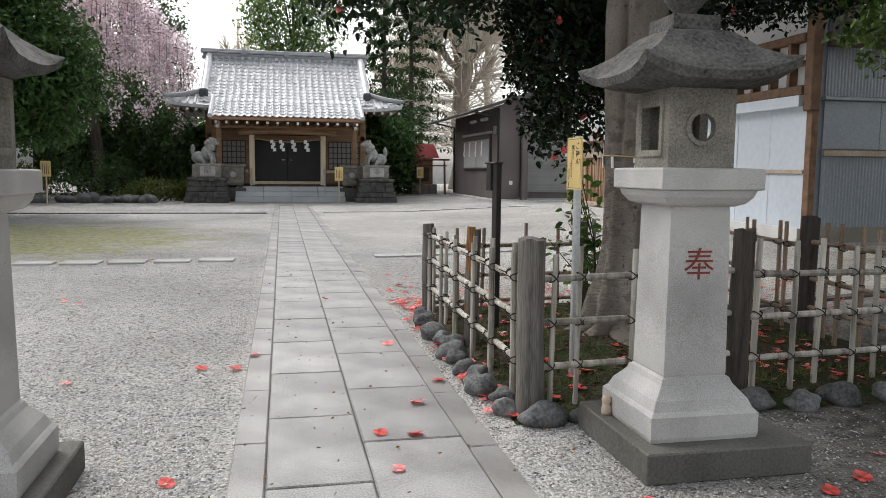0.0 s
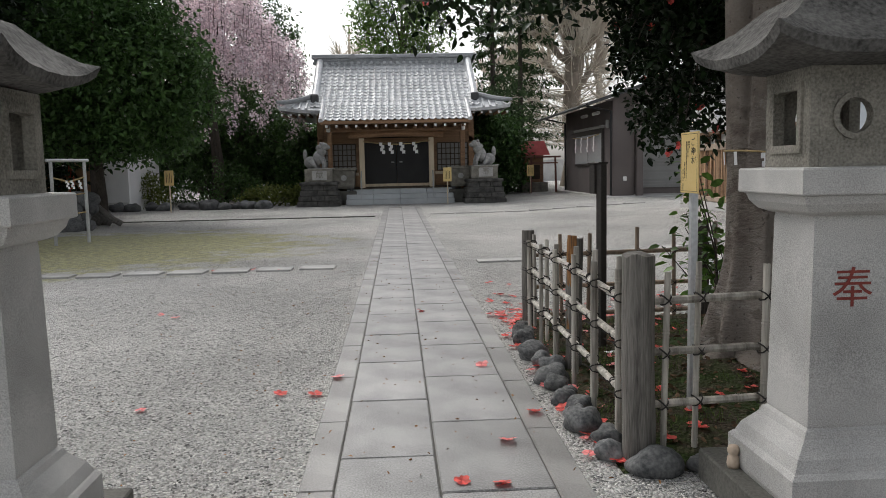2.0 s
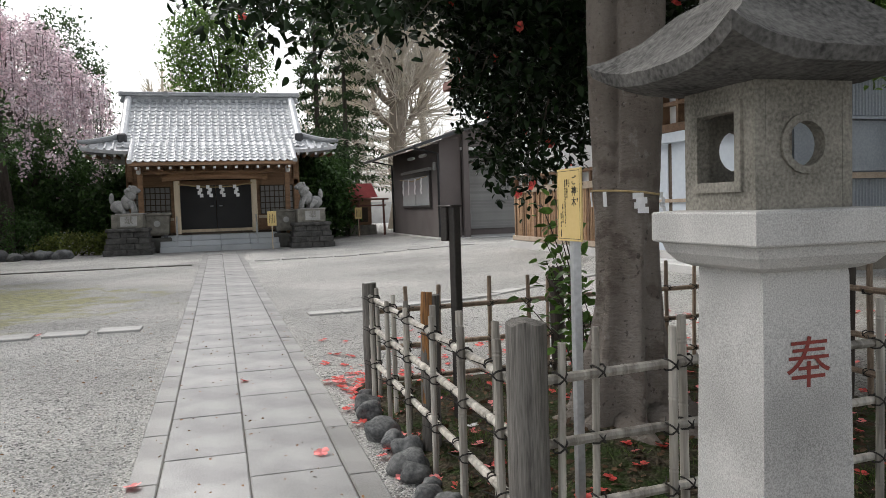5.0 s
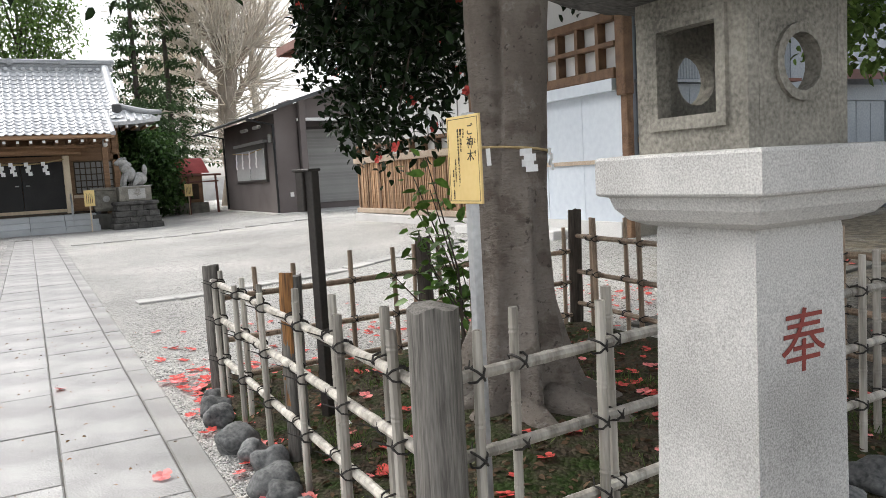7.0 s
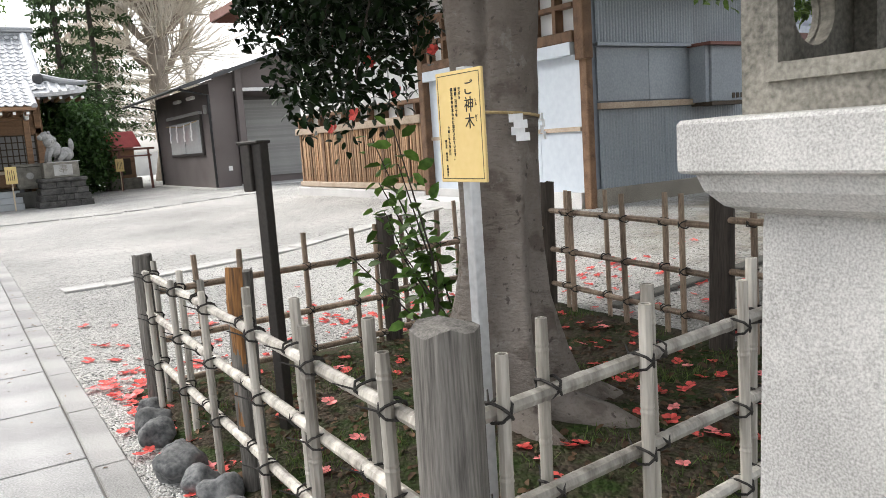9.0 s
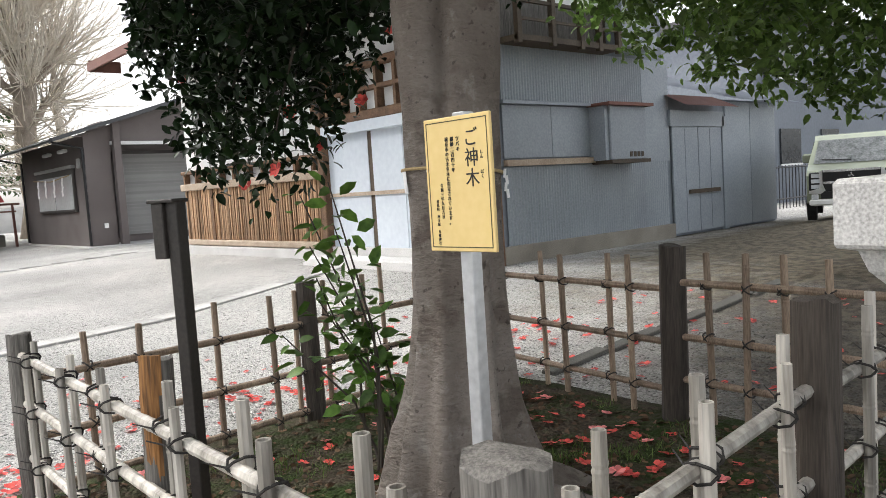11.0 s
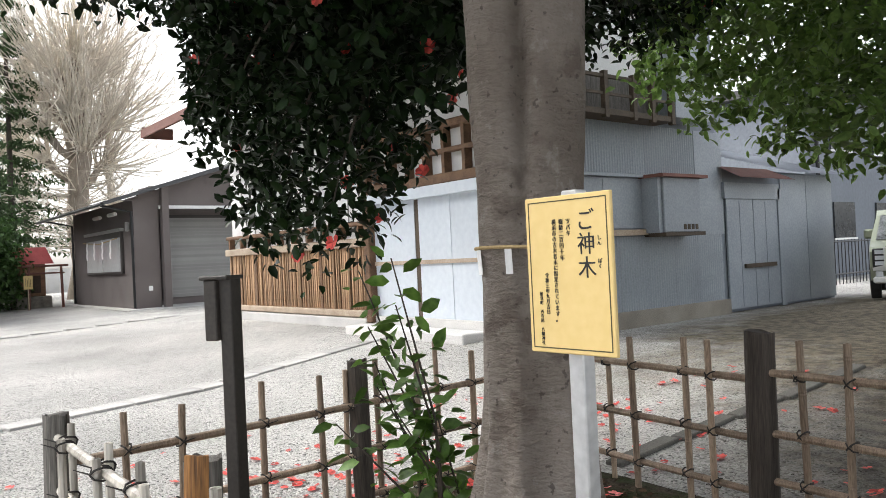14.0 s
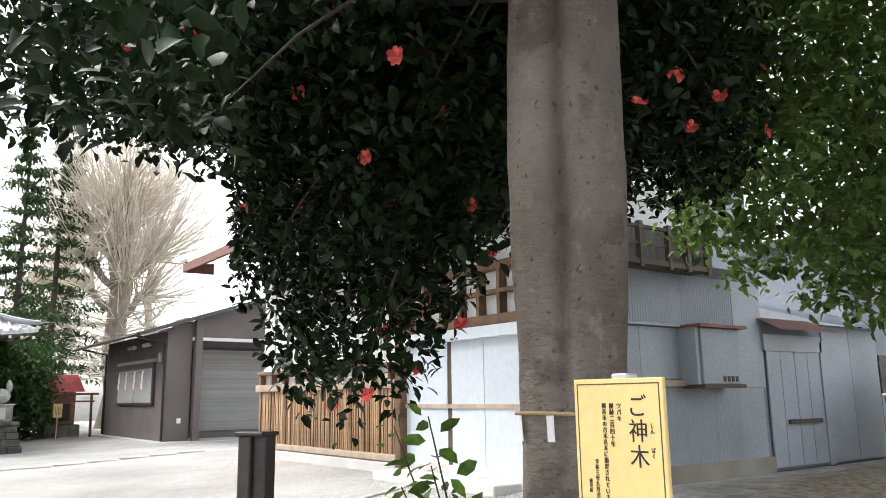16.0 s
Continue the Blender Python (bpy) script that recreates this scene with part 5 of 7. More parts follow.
SEG, zs = 112, [-0.06 + 0.03 * k for k in range(30)] + [0.86 + 0.07 * k for k in range(46)]
tv_, tf_ = [], []
for z in zs:
    ax_, ay_ = trunk_axis(z)
    for i in range(SEG):
        a = 2 * math.pi * i / SEG
        r = trunk_radius(a, z)
        tv_.append((ax_ + r * math.cos(a), ay_ + r * math.sin(a), z))
for k in range(len(zs) - 1):
    for i in range(SEG):
        j = (i + 1) % SEG
        tf_.append((k * SEG + i, k * SEG + j, (k + 1) * SEG + j, (k + 1) * SEG + i))
trunk = raw("trunk", tv_, tf_, M_BARK, tree, smooth=True)
for k, (b, size, w) in enumerate(BUTTRESS):
    bm = bmesh.new()
    ln = 0.35 + 1.3 * size
    rp, rr = [], []
    for i in range(11):
        s = i / 10
        a = b + 0.22 * math.sin(2.6 * s + k) - 0.1
        d = 0.2 + ln * s
        rp.append((TX + math.cos(a) * d, TY + math.sin(a) * d, 0.1 * (1 - s) ** 1.5 + 0.06 + 0.02 * math.sin(6 * s + k) - 0.1 * s))
        rr.append((0.105 * (1 - s) ** 0.8 + 0.022) * (0.7 + size))
    bark_tube(bm, rp, rr, 12, 0.22)
    part("root", bm, M_BARK, tree, smooth=True)
    tip = rp[6]
    bm = bmesh.new()
    side = -1 if k % 2 else 1
    fork = [(tip[0] + math.cos(b + side * 0.7) * 0.3 * q, tip[1] + math.sin(b + side * 0.7) * 0.3 * q, tip[2] - 0.05 * q) for q in (0, 0.35, 0.7, 1)]
    bark_tube(bm, fork, [0.045, 0.036, 0.026, 0.014], 8, 0.2)
    part("root", bm, M_BARK, tree, smooth=True)
rng = np.random.default_rng(3)


def crown_low(x, y):
    """Height of the crown's lower side: it droops behind the trunk and lifts towards the path."""
    sx = 0.85 if x > 2.35 else 0.42
    d = 1.62 * math.exp(-(((x - 2.35) / sx) ** 2 + ((y - 7.75) / 1.25) ** 2))
    lift = min(max((1.8 - x) / 1.2, 0), 1)
    low = 2.98 - d + 0.35 * lift
    if x < 0.25 + 0.37 * (y - 3.7):
        low = max(2.3, 1.6 + 0.31 * math.hypot(x - 0.2, y - 3.7))
    elif y < 5.7:
        low = max(low, 2.7, 1.75 + 0.6 * math.hypot(x - 0.2, y - 3.7))
    return low


def in_crown(r):
    p = np.array([r.uniform(-0.9, 5.8), r.uniform(2.9, 10.2), r.uniform(1.5, 7.2)])
    q = ((p[0] - 2.5) / 3.2) ** 2 + ((p[1] - 6.7) / 3.4) ** 2 + ((p[2] - 4.3) / 2.9) ** 2
    if q > 1 or p[2] < crown_low(p[0], p[1]) + r.uniform(0, 0.12):
        return None
    if p[0] > 2.3 and p[0] > 0.75 + 1.4 * (p[1] - 3.7):
        return None
    if p[0] < 1.5 and p[2] < 4.2 and r.random() < (0.72 if p[0] < 1.0 else 0.5):
        return None
    if p[0] < 1.3 and p[2] > crown_low(p[0], p[1]) + 0.3 + 0.8 * max(p[0], 0):
        return None
    if math.hypot(p[0] - TX, p[1] - TY) < 0.45 and p[2] < 3.6:
        return None
    return p


cl, lp = clumps(rng, 9500, 19, (0.13, 0.13, 0.1), in_crown)
low = np.array([lp[i, 2] > crown_low(lp[i, 0], lp[i, 1]) - 0.2 for i in range(len(lp))])
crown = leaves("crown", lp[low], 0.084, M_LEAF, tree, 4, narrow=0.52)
# limbs out to the clumps
far = [c for c in cl if c[1] > 6.6]
for k in range(12):
    c = far[k * 131 % len(far)]
    bm = bmesh.new()
    st = Vector((TX + 0.05, TY + 0.02, 3.0 + 0.09 * k))
    e = Vector(c)
    mid = st.lerp(e, 0.5) + Vector((0, 0, 0.35))
    tube(bm, [st, st.lerp(mid, 0.6), mid, mid.lerp(e, 0.6), e], [0.045, 0.04, 0.03, 0.018, 0.006], 7)
    part("limb", bm, M_BARKDARK, tree)
bm = bmesh.new()
for c in cl[::14]:
    e = Vector(c)
    st = e + (Vector((TX, TY, 3.4)) - e).normalized() * 0.6 + Vector((0, 0, 0.15))
    tube(bm, [st, st.lerp(e, 0.5) + Vector((0, 0, 0.04)), e], [0.009, 0.007, 0.003], 4, caps=False)
tagged(part("twig_mass", bm, M_BARKDARK, tree), kind="stuff")


def flower_mesh(name, r, flat, seed, mt):
    rn = random.Random(seed)
    bm = bmesh.new()
    for k in range(7):
        a = 2 * math.pi * k / 7 + rn.uniform(-0.2, 0.2)
        u = Vector((math.cos(a), math.sin(a), 0))
        w = Vector((-math.sin(a), math.cos(a), 0))
        up = rn.uniform(0.2, 0.7) * (0.35 if flat else 1)
        p = [Vector((0, 0, 0)), u * r * 0.6 + w * r * 0.42 + Vector((0, 0, up * r * 0.5)), u * r + w * r * 0.2 + Vector((0, 0, up * r)),
             u * r + w * -r * 0.2 + Vector((0, 0, up * r * 0.8)), u * r * 0.6 - w * r * 0.42 + Vector((0, 0, up * r * 0.5))]
        bm.faces.new([bm.verts.new(q + Vector((0, 0, 0.004 + 0.002 * k))) for q in p])
    me = bpy.data.meshes.new(name)
    bmesh.ops.triangulate(bm, faces=bm.faces[:])
    bm.to_mesh(me)
    bm.free()
    me.materials.append(mt)
    return me


bloom = [flower_mesh("bloom", 0.042, False, s, M_PETAL) for s in range(3)]
cand = [c for c in cl if c[1] < 9.0 and c[2] < 3.9]
for k in range(105):
    c = cand[(k * 97) % len(cand)]
    ob = new("bloom", bloom[k % 3])
    ob.parent = tree
    ob.matrix_basis = pose(c[0] + rng.uniform(-0.1, 0.1), c[1] - 0.2, c[2] - 0.12, rng.uniform(50, 120), rng.uniform(-30, 30), rng.uniform(-80, 20))
# rope and paper round the trunk
tr = thing("tree_rope", "thin straw rope with white paper strips round the trunk", "rope")
bm = bmesh.new()
CX, CY = TX + 0.0, TY + 0.015
def on_bark(a, z, off):
    """A point of the bark, moved outwards."""
    ax_, ay_ = trunk_axis(z)
    r = max(trunk_radius(a + q, z) for q in (-0.2, -0.1, 0, 0.1, 0.2)) + off
    return Vector((ax_ + r * math.cos(a), ay_ + r * math.sin(a), z))


pts = [on_bark(a, 1.48 - 0.02 * math.cos(a), 0.003) for a in np.linspace(0, 2 * math.pi, 49)]
tube(bm, pts, [0.007] * 49, 6)
part("cord", bm, M_STRAW, tr)
for a in (4.3, 4.45, 5.3):
    p = on_bark(a, 1.48, 0.014)
    streamer(tr, p.x, p.y, p.z, 0.032, (-math.sin(a), math.cos(a)))
for a in (3.5, 2.9):
    p = on_bark(a, 1.48, 0.012)
    bbox_part("paper_strip", (-0.013, -0.003, -0.075), (0.013, 0.0, 0.012), M_PAPER, tr, m=pose(p.x, p.y, p.z, 4, 0, math.degrees(a) + 90))

# ---- yellow name board of the tree ----
sign = thing("tree_sign", "cream yellow board with black writing on a steel post", "sign", at=(1.425, 4.79, 0), turn=-88)
bm = bmesh.new()
box(bm, (-0.02, 0.006, G), (0.02, 0.044, 1.6), bevel=0.003)
part("post", bm, M_METAL, sign)
board = bbox_part("board", (-0.113, -0.004, 1.262), (0.113, 0.006, 1.59), M_YELLOW, sign, bevel=0.002)
for z0, z1, x0, x1 in ((1.578, 1.5805, -0.104, 0.104), (1.2715, 1.274, -0.104, 0.104), (1.274, 1.578, -0.104, -0.1015), (1.274, 1.578, 0.1015, 0.104)):
    bbox_part("border", (x0, -0.0046, z0), (x1, -0.0038, z1), M_OCHRE, board)


def column(text, size, x, top, bold=0.0):
    lettering("writing", "\n".join(text), size, M_INK, board, pose(x, -0.0047, top, 90, 0, 0), bold)


column("ご神木", 0.047, 0.05, 1.556, 0)
column("しん", 0.0105, 0.083, 1.503)
column("ぼく", 0.0105, 0.083, 1.457)
column("ツバキ", 0.0122, 0.005, 1.541, 0.0001)
column("樹齢二百四十年", 0.0122, -0.014, 1.541, 0.0001)
column("横浜市の古木名木に指定されています。", 0.0117, -0.033, 1.541, 0.0001)
column("令和三年九月吉日", 0.0108, -0.058, 1.43, 0.0)
column("松見町　西寺尾　八幡神社", 0.0092, -0.076, 1.39, 0.0)

# ---- dark post with a small box ----
bp = thing("post_box", "black-brown steel post with a small lidded box", "post box", at=(1.36, 6.42, 0), turn=-62)
bbox_part("post", (0.0, -0.03, G), (0.055, 0.03, 1.44), M_BLACKMETAL, bp, bevel=0.004)
bx = bbox_part("box", (-0.055, -0.048, 1.21), (0.0, 0.038, 1.43), M_BLACKMETAL, bp, bevel=0.004)
bm = bmesh.new()
box(bm, (-0.07, -0.055, 1.43), (0.058, 0.045, 1.445), bevel=0.004)
part("lid", bm, M_BLACKMETAL, bx)
for k in range(5):
    bbox_part("writing", (-0.0557, -0.03, 1.385 - k * 0.03), (-0.0547, -0.012, 1.403 - k * 0.03), M_METAL, bx)
# ---- slip of paper on the bed ----
slip = bbox_part("paper_slip", (0, 0, 0), (0.12, 0.05, 0.004), M_PAPER, m=pose(1.35, 6.1, 0.06, 0, 5, 30))
tagged(slip, "crumpled white paper slip lying on the soil", "litter")

# ---- young camellia shoots beside the trunk ----
shoots = thing("camellia_sapling", "leafy young camellia shoots behind the trunk", "shrub")
sp, sd = [], []
g0 = random.Random(12)
for k in range(9):
    b0 = Vector((2.28 + g0.uniform(-0.08, 0.08), 6.35 + g0.uniform(-0.1, 0.15), -0.02))
    reach = 0.04 + 0.05 * k
    e = b0 + Vector((-0.74 * reach + g0.uniform(-0.1, 0.1), 0.67 * reach + g0.uniform(-0.1, 0.1), (0.8, 1.5, 1.05, 1.3, 0.85, 1.45, 0.95, 1.2, 0.8)[k]))
    m1 = b0.lerp(e, 0.5) + Vector((0.08, -0.05, 0.05))
    bm = bmesh.new()
    tube(bm, [b0, b0.lerp(m1, 0.5) + Vector((0.02, 0, 0)), m1, e], [0.009, 0.008, 0.006, 0.003], 5)
    part("stem", bm, M_BARKDARK, shoots)
    for i in range(26):
        s = 0.4 + 0.6 * i / 25
        c = (b0.lerp(m1, s * 2) if s < 0.5 else m1.lerp(e, s * 2 - 1))
        o = Vector((math.cos(i * 2.4), math.sin(i * 2.4), 0.1)) * g0.uniform(0.0, 0.09)
        sp.append(tuple(c + o)), sd.append((math.cos(i * 2.4), math.sin(i * 2.4), 0.1))
leaves("foliage", np.array(sp), 0.1, M_LEAFYOUNG, shoots, 9, 0.2, 0.55, 0.08, np.array(sd))

# ---- edging boulders of the bed ----
def boulder(x, y, r, seed, sq=0.75):
    bm = bmesh.new()
    for v in bmesh.ops.create_icosphere(bm, subdivisions=3, radius=1)["verts"]:
        n = 1 + 0.42 * noise.noise(v.co * 1.2 + Vector((seed * 3.1, 0, 0))) + 0.08 * noise.noise(v.co * 4 + Vector((seed, 0, 0)))
        v.co = Vector((v.co.x * n, v.co.y * n * 0.9, v.co.z * n * sq)) * r
    ob = part("edging_stone", bm, M_ROCK, smooth=True)
    ob.matrix_basis = pose(x, y, r * sq * 0.55 + G, 0, 0, seed * 47)
    return tagged(ob, "rounded dark grey boulder edging the tree bed", "stone", "edging stones")


rr = random.Random(8)
for k, (x, y, r, sq) in enumerate(((0.83, 4.3, 0.1, 0.8), (0.88, 4.5, 0.12, 0.7), (0.79, 4.72, 0.14, 0.75), (0.84, 5.0, 0.11, 0.85), (0.78, 5.18, 0.1, 0.8), (0.86, 5.36, 0.075, 0.7),
                                  (0.8, 5.62, 0.15, 0.7), (0.86, 5.9, 0.12, 0.9), (0.79, 6.3, 0.14, 0.8), (0.85, 6.58, 0.085, 0.7), (0.83, 7.0, 0.13, 0.75), (0.88, 7.3, 0.1, 0.7))):
    boulder(x + 0.03, y, r * 0.78, k, sq)
for k, (x, y, r) in enumerate(((0.82, 4.88, 0.075), (0.84, 5.5, 0.08), (0.86, 6.1, 0.085), (0.84, 6.8, 0.1))):
    boulder(x, y, r, k + 60, 0.8)
k = 12
for x, r in ((1.02, 0.15), (1.25, 0.1), (2.1, 0.12), (2.35, 0.14), (2.65, 0.13), (2.95, 0.15), (3.3, 0.14), (3.6, 0.13)):
    boulder(x, 4.1 + 0.03 * math.sin(x * 9) + 0.02 * x, r * 0.85, k, 0.6)
    k += 1

# ---- small doll-like charm on the lantern's plinth ----
bm = bmesh.new()
turned(bm, [(0.0, 0.13), (0.03, 0.131), (0.034, 0.15), (0.03, 0.19), (0.022, 0.2), (0.03, 0.212), (0.033, 0.232), (0.024, 0.25), (0.0, 0.255)], 0, 0, False, 12)
charm = part("clay_figure", bm, M_PALEBEAM, smooth=True)
charm.matrix_basis = pose(1.24, 3.78, 0.13) @ Matrix.Scale(0.8, 4) @ pose(0, 0, -0.13)
tagged(charm, "tiny white clay figure on the lantern plinth", "figurine")

# ---- fallen flowers ----
fallen = [flower_mesh("fallen_flower", r, True, 20 + i, M_PETAL if i % 3 else M_PETALPINK) for i, r in enumerate((0.05, 0.042, 0.048, 0.036, 0.052))]


n_drop, more_v, more_f = 0, [], []


def drop(x, y, z, i, s=1.0):
    global n_drop
    n_drop += 1
    m = pose(x, y, z, rr.uniform(-14, 14), rr.uniform(-14, 14), rr.uniform(0, 360)) @ Matrix.Scale(s, 4)
    if n_drop > 295:
        o = len(more_v)
        more_v.extend(m @ v.co for v in fallen[i % 5].vertices)
        more_f.extend(tuple(q + o for q in p.vertices) for p in fallen[i % 5].polygons)
        return None
    ob = new("fallen_flower", fallen[i % 5])
    ob.matrix_basis = m
    return tagged(ob, "fallen red camellia flower on the ground", "flower", "fallen camellia flowers")


for i, (x, y) in enumerate(((0.38, 4.55), (0.1, 4.05), (0.28, 4.0), (0.12, 3.55), (0.6, 5.0), (0.42, 6.1), (1.25, 2.95), (1.1, 3.05), (1.05, 2.9), (1.18, 2.75),
                          (1.45, 2.55), (0.62, 2.6), (-0.95, 5.6), (-1.75, 5.35), (-0.72, 5.55), (-0.6, 5.9), (-0.9, 3.6), (-0.72, 3.0), (-2.6, 8.6), (-1.9, 11.9), (-2.4, 8.4),
                          (1.95, 3.0), (2.2, 3.1), (2.5, 3.35), (2.8, 3.3), (1.7, 2.6), (0.05, 8.3), (0.8, 8.8), (1.3, 9.3), (0.95, 10.1), (-2.3, 12.1), (-2.9, 12.1))):
    drop(x, y, 0.002 if abs(x) < 0.68 else G + 0.003, i, 0.95)

for i in range(165):
    x, y = rr.uniform(1.05, 3.9), rr.uniform(4.35, 7.45)
    if math.hypot(x - TX, y - TY) > 0.5:
        drop(x, y, bed_z(x, y) + 0.004, i, rr.uniform(0.55, 0.95))
for i in range(120):
    drop(0.88 + rr.gauss(0, 0.09), rr.uniform(4.2, 8.2), 0.0, i, rr.uniform(0.6, 1.0))
for i in range(270):
    x = rr.uniform(0.9, 5.6)
    y = 7.7 + abs(rr.gauss(0, 0.9))
    drop(x, y, gz(x, y) + 0.003, i, rr.uniform(0.35, 0.95))
for i in range(110):
    x, y = rr.uniform(4.2, 7.5), rr.uniform(4.3, 8.3)
    drop(x, y, gz(x, y) + 0.003, i, rr.uniform(0.6, 1.0))
more = raw("fallen_petals", more_v, more_f, M_PETAL)
tagged(more, "scattered red camellia petals on gravel and earth", "petals", kind="stuff")

# ---- kerb stones across the court ----
M_KERB = mat("worn_kerb_stone", (0.28, 0.275, 0.26), (0.5, 0.49, 0.47), 1.6, 60, 0.85, 0.3, vary=0.15)


def flat_stone(x0, x1, y, d, label, mt=M_KERB, tilt=0):
    ob = bbox_part("kerb_stone", (-(x1 - x0) / 2, -d / 2, -0.06), ((x1 - x0) / 2, d / 2, 0.03), mt, None, bevel=0.008)
    ob.matrix_basis = pose((x0 + x1) / 2, y, gz((x0 + x1) / 2, y), 0, -3.9 if x0 > 3.8 and y < 20 else 0, tilt)
    return tagged(ob, label, "kerb stone", "flush kerb stones")


for k in range(9):
    x1 = -1.1 - k * 0.62
    flat_stone(x1 - 0.5, x1, 12.05 - 0.03 * k + rr.uniform(-0.04, 0.04), rr.uniform(0.3, 0.4), "pale flush kerb stone in the gravel", M_KERB, rr.uniform(-3, 3) - 1)
for k in range(14):
    x0 = 1.04 + k * 0.44
    bend = max(x0 - 1.35, 0)
    flat_stone(x0, x0 + 0.44, 12.36 + 0.315 * bend + rr.uniform(-0.015, 0.015), rr.uniform(0.27, 0.33), "pale flush kerb stone in the gravel", M_KERB, 17 if bend else 3)
for k in range(10):
    flat_stone(-10.8 + k * 1.0, -9.85 + k * 1.0, 24.4, 0.14, "dark thin kerb across the court", M_PLINTH)
for k in range(9):
    flat_stone(0.9 + k * 0.8, 1.62 + k * 0.8, 25.0 + 0.09 * k, 0.2, "pale thin kerb across the court", M_KERB, 6)
for k in range(5):
    flat_stone(4.3 + k * 0.7, 4.98 + k * 0.7, 7.1 - 0.03 * k, 0.13, "dark kerb beside the earth yard", M_PLINTH, 1)

# ---- trees ----
def big_tree(name, label, x, y, h, r_trunk, crown_c, crown_r, n, per, size, lm, bark, seed, spread=0.3, lean=(0, 0), shape=None, narrow=0.5):
    t = thing(name, label, "tree")
    r = np.random.default_rng(seed)
    bm = bmesh.new()
    top = Vector((x + lean[0], y + lean[1], h))
    pts = [Vector((x, y, G - 0.1)).lerp(top, k / 5) + Vector((0.04 * math.sin(k * 2 + seed), 0.04 * math.cos(k * 3), 0)) for k in range(6)]
    tube(bm, pts, [r_trunk * (1.25 - 0.2 * k) + 0.01 for k in range(6)], 12)
    part("trunk", bm, bark, t, smooth=True)

    def inside(g):
        p = g.uniform(-1, 1, 3)
        q = np.linalg.norm(p)
        if q > 1 or q < 0.45 * g.uniform(0.3, 1.2):
            return None
        if shape and not shape(p, g):
            return None
        return np.array(crown_c) + p * np.array(crown_r) * (1 + 0.12 * noise.noise(Vector(p * 2.5) + Vector((seed, 0, 0))))

    c, pts = clumps(r, n, per, (spread, spread, spread * 0.7), inside)
    leaves("crown", pts, size, lm, t, seed + 1, 0.25, narrow)
    for k in range(8):
        e = Vector(c[(k * 53) % n])
        s = Vector((x, y, G)).lerp(top, 0.45 + 0.06 * k)
        bm = bmesh.new()
        tube(bm, [s, s.lerp(e, 0.5) + Vector((0, 0, 0.2)), e], [r_trunk * 0.4, r_trunk * 0.25, 0.02], 6)
        part("limb", bm, bark, t)
    return t


big_tree("clipped_tree", "broad round evergreen tree with dense dark green leaves", -8.8, 23.6, 4.5, 0.2, (-8.0, 23.3, 3.95), (2.85, 2.6, 2.7), 2200, 15, 0.17, M_LEAFROUND, M_BARKDARK, 31, 0.2,
         shape=lambda p, g: p[2] > -0.75 and abs(p[0]) < 1.05 - 0.35 * max(p[2], 0))
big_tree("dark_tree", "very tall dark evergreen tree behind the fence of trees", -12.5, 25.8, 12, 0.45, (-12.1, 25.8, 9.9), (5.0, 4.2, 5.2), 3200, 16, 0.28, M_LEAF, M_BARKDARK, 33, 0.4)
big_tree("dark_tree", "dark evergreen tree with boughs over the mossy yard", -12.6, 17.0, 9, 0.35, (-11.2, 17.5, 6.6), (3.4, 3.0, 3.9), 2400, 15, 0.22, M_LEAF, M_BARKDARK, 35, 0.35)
big_tree("oak_tree", "evergreen tree with light green leaves reaching over the yard", 8.6, 3.2, 4.2, 0.2, (7.2, 4.7, 4.1), (3.2, 3.9, 2.35), 3900, 16, 0.115, M_LEAFOAK, M_BARKDARK, 37, 0.12)


def conifer(x, y, h, r, seed):
    t = thing("conifer", "tall thin cedar with layered drooping dark green boughs", "tree", "tall cedars")
    g = np.random.default_rng(seed)
    bm = bmesh.new()
    tube(bm, [(x, y, G - 0.1), (x, y, h * 0.5), (x, y, h)], [0.2, 0.12, 0.03], 8)
    part("trunk", bm, M_BARKDARK, t)
    pts = []
    z = h * 0.18
    while z < h:
        rr_ = 1.5 * r * (1 - z / h) * g.uniform(0.5, 1.15) + 0.08
        for a in g.uniform(0, 2 * math.pi, 7):
            for s in np.linspace(0.15, 1, 9):
                for _ in range(4):
                    pts.append((x + math.cos(a) * rr_ * s + g.normal() * 0.13, y + math.sin(a) * rr_ * s + g.normal() * 0.13, z - 0.3 * s * s * rr_ / r + g.normal() * 0.08))
        z += h * 0.042
    leaves("crown", np.array(pts), 0.32, M_CONIFER, t, seed, 0.5, 0.35)
    return t


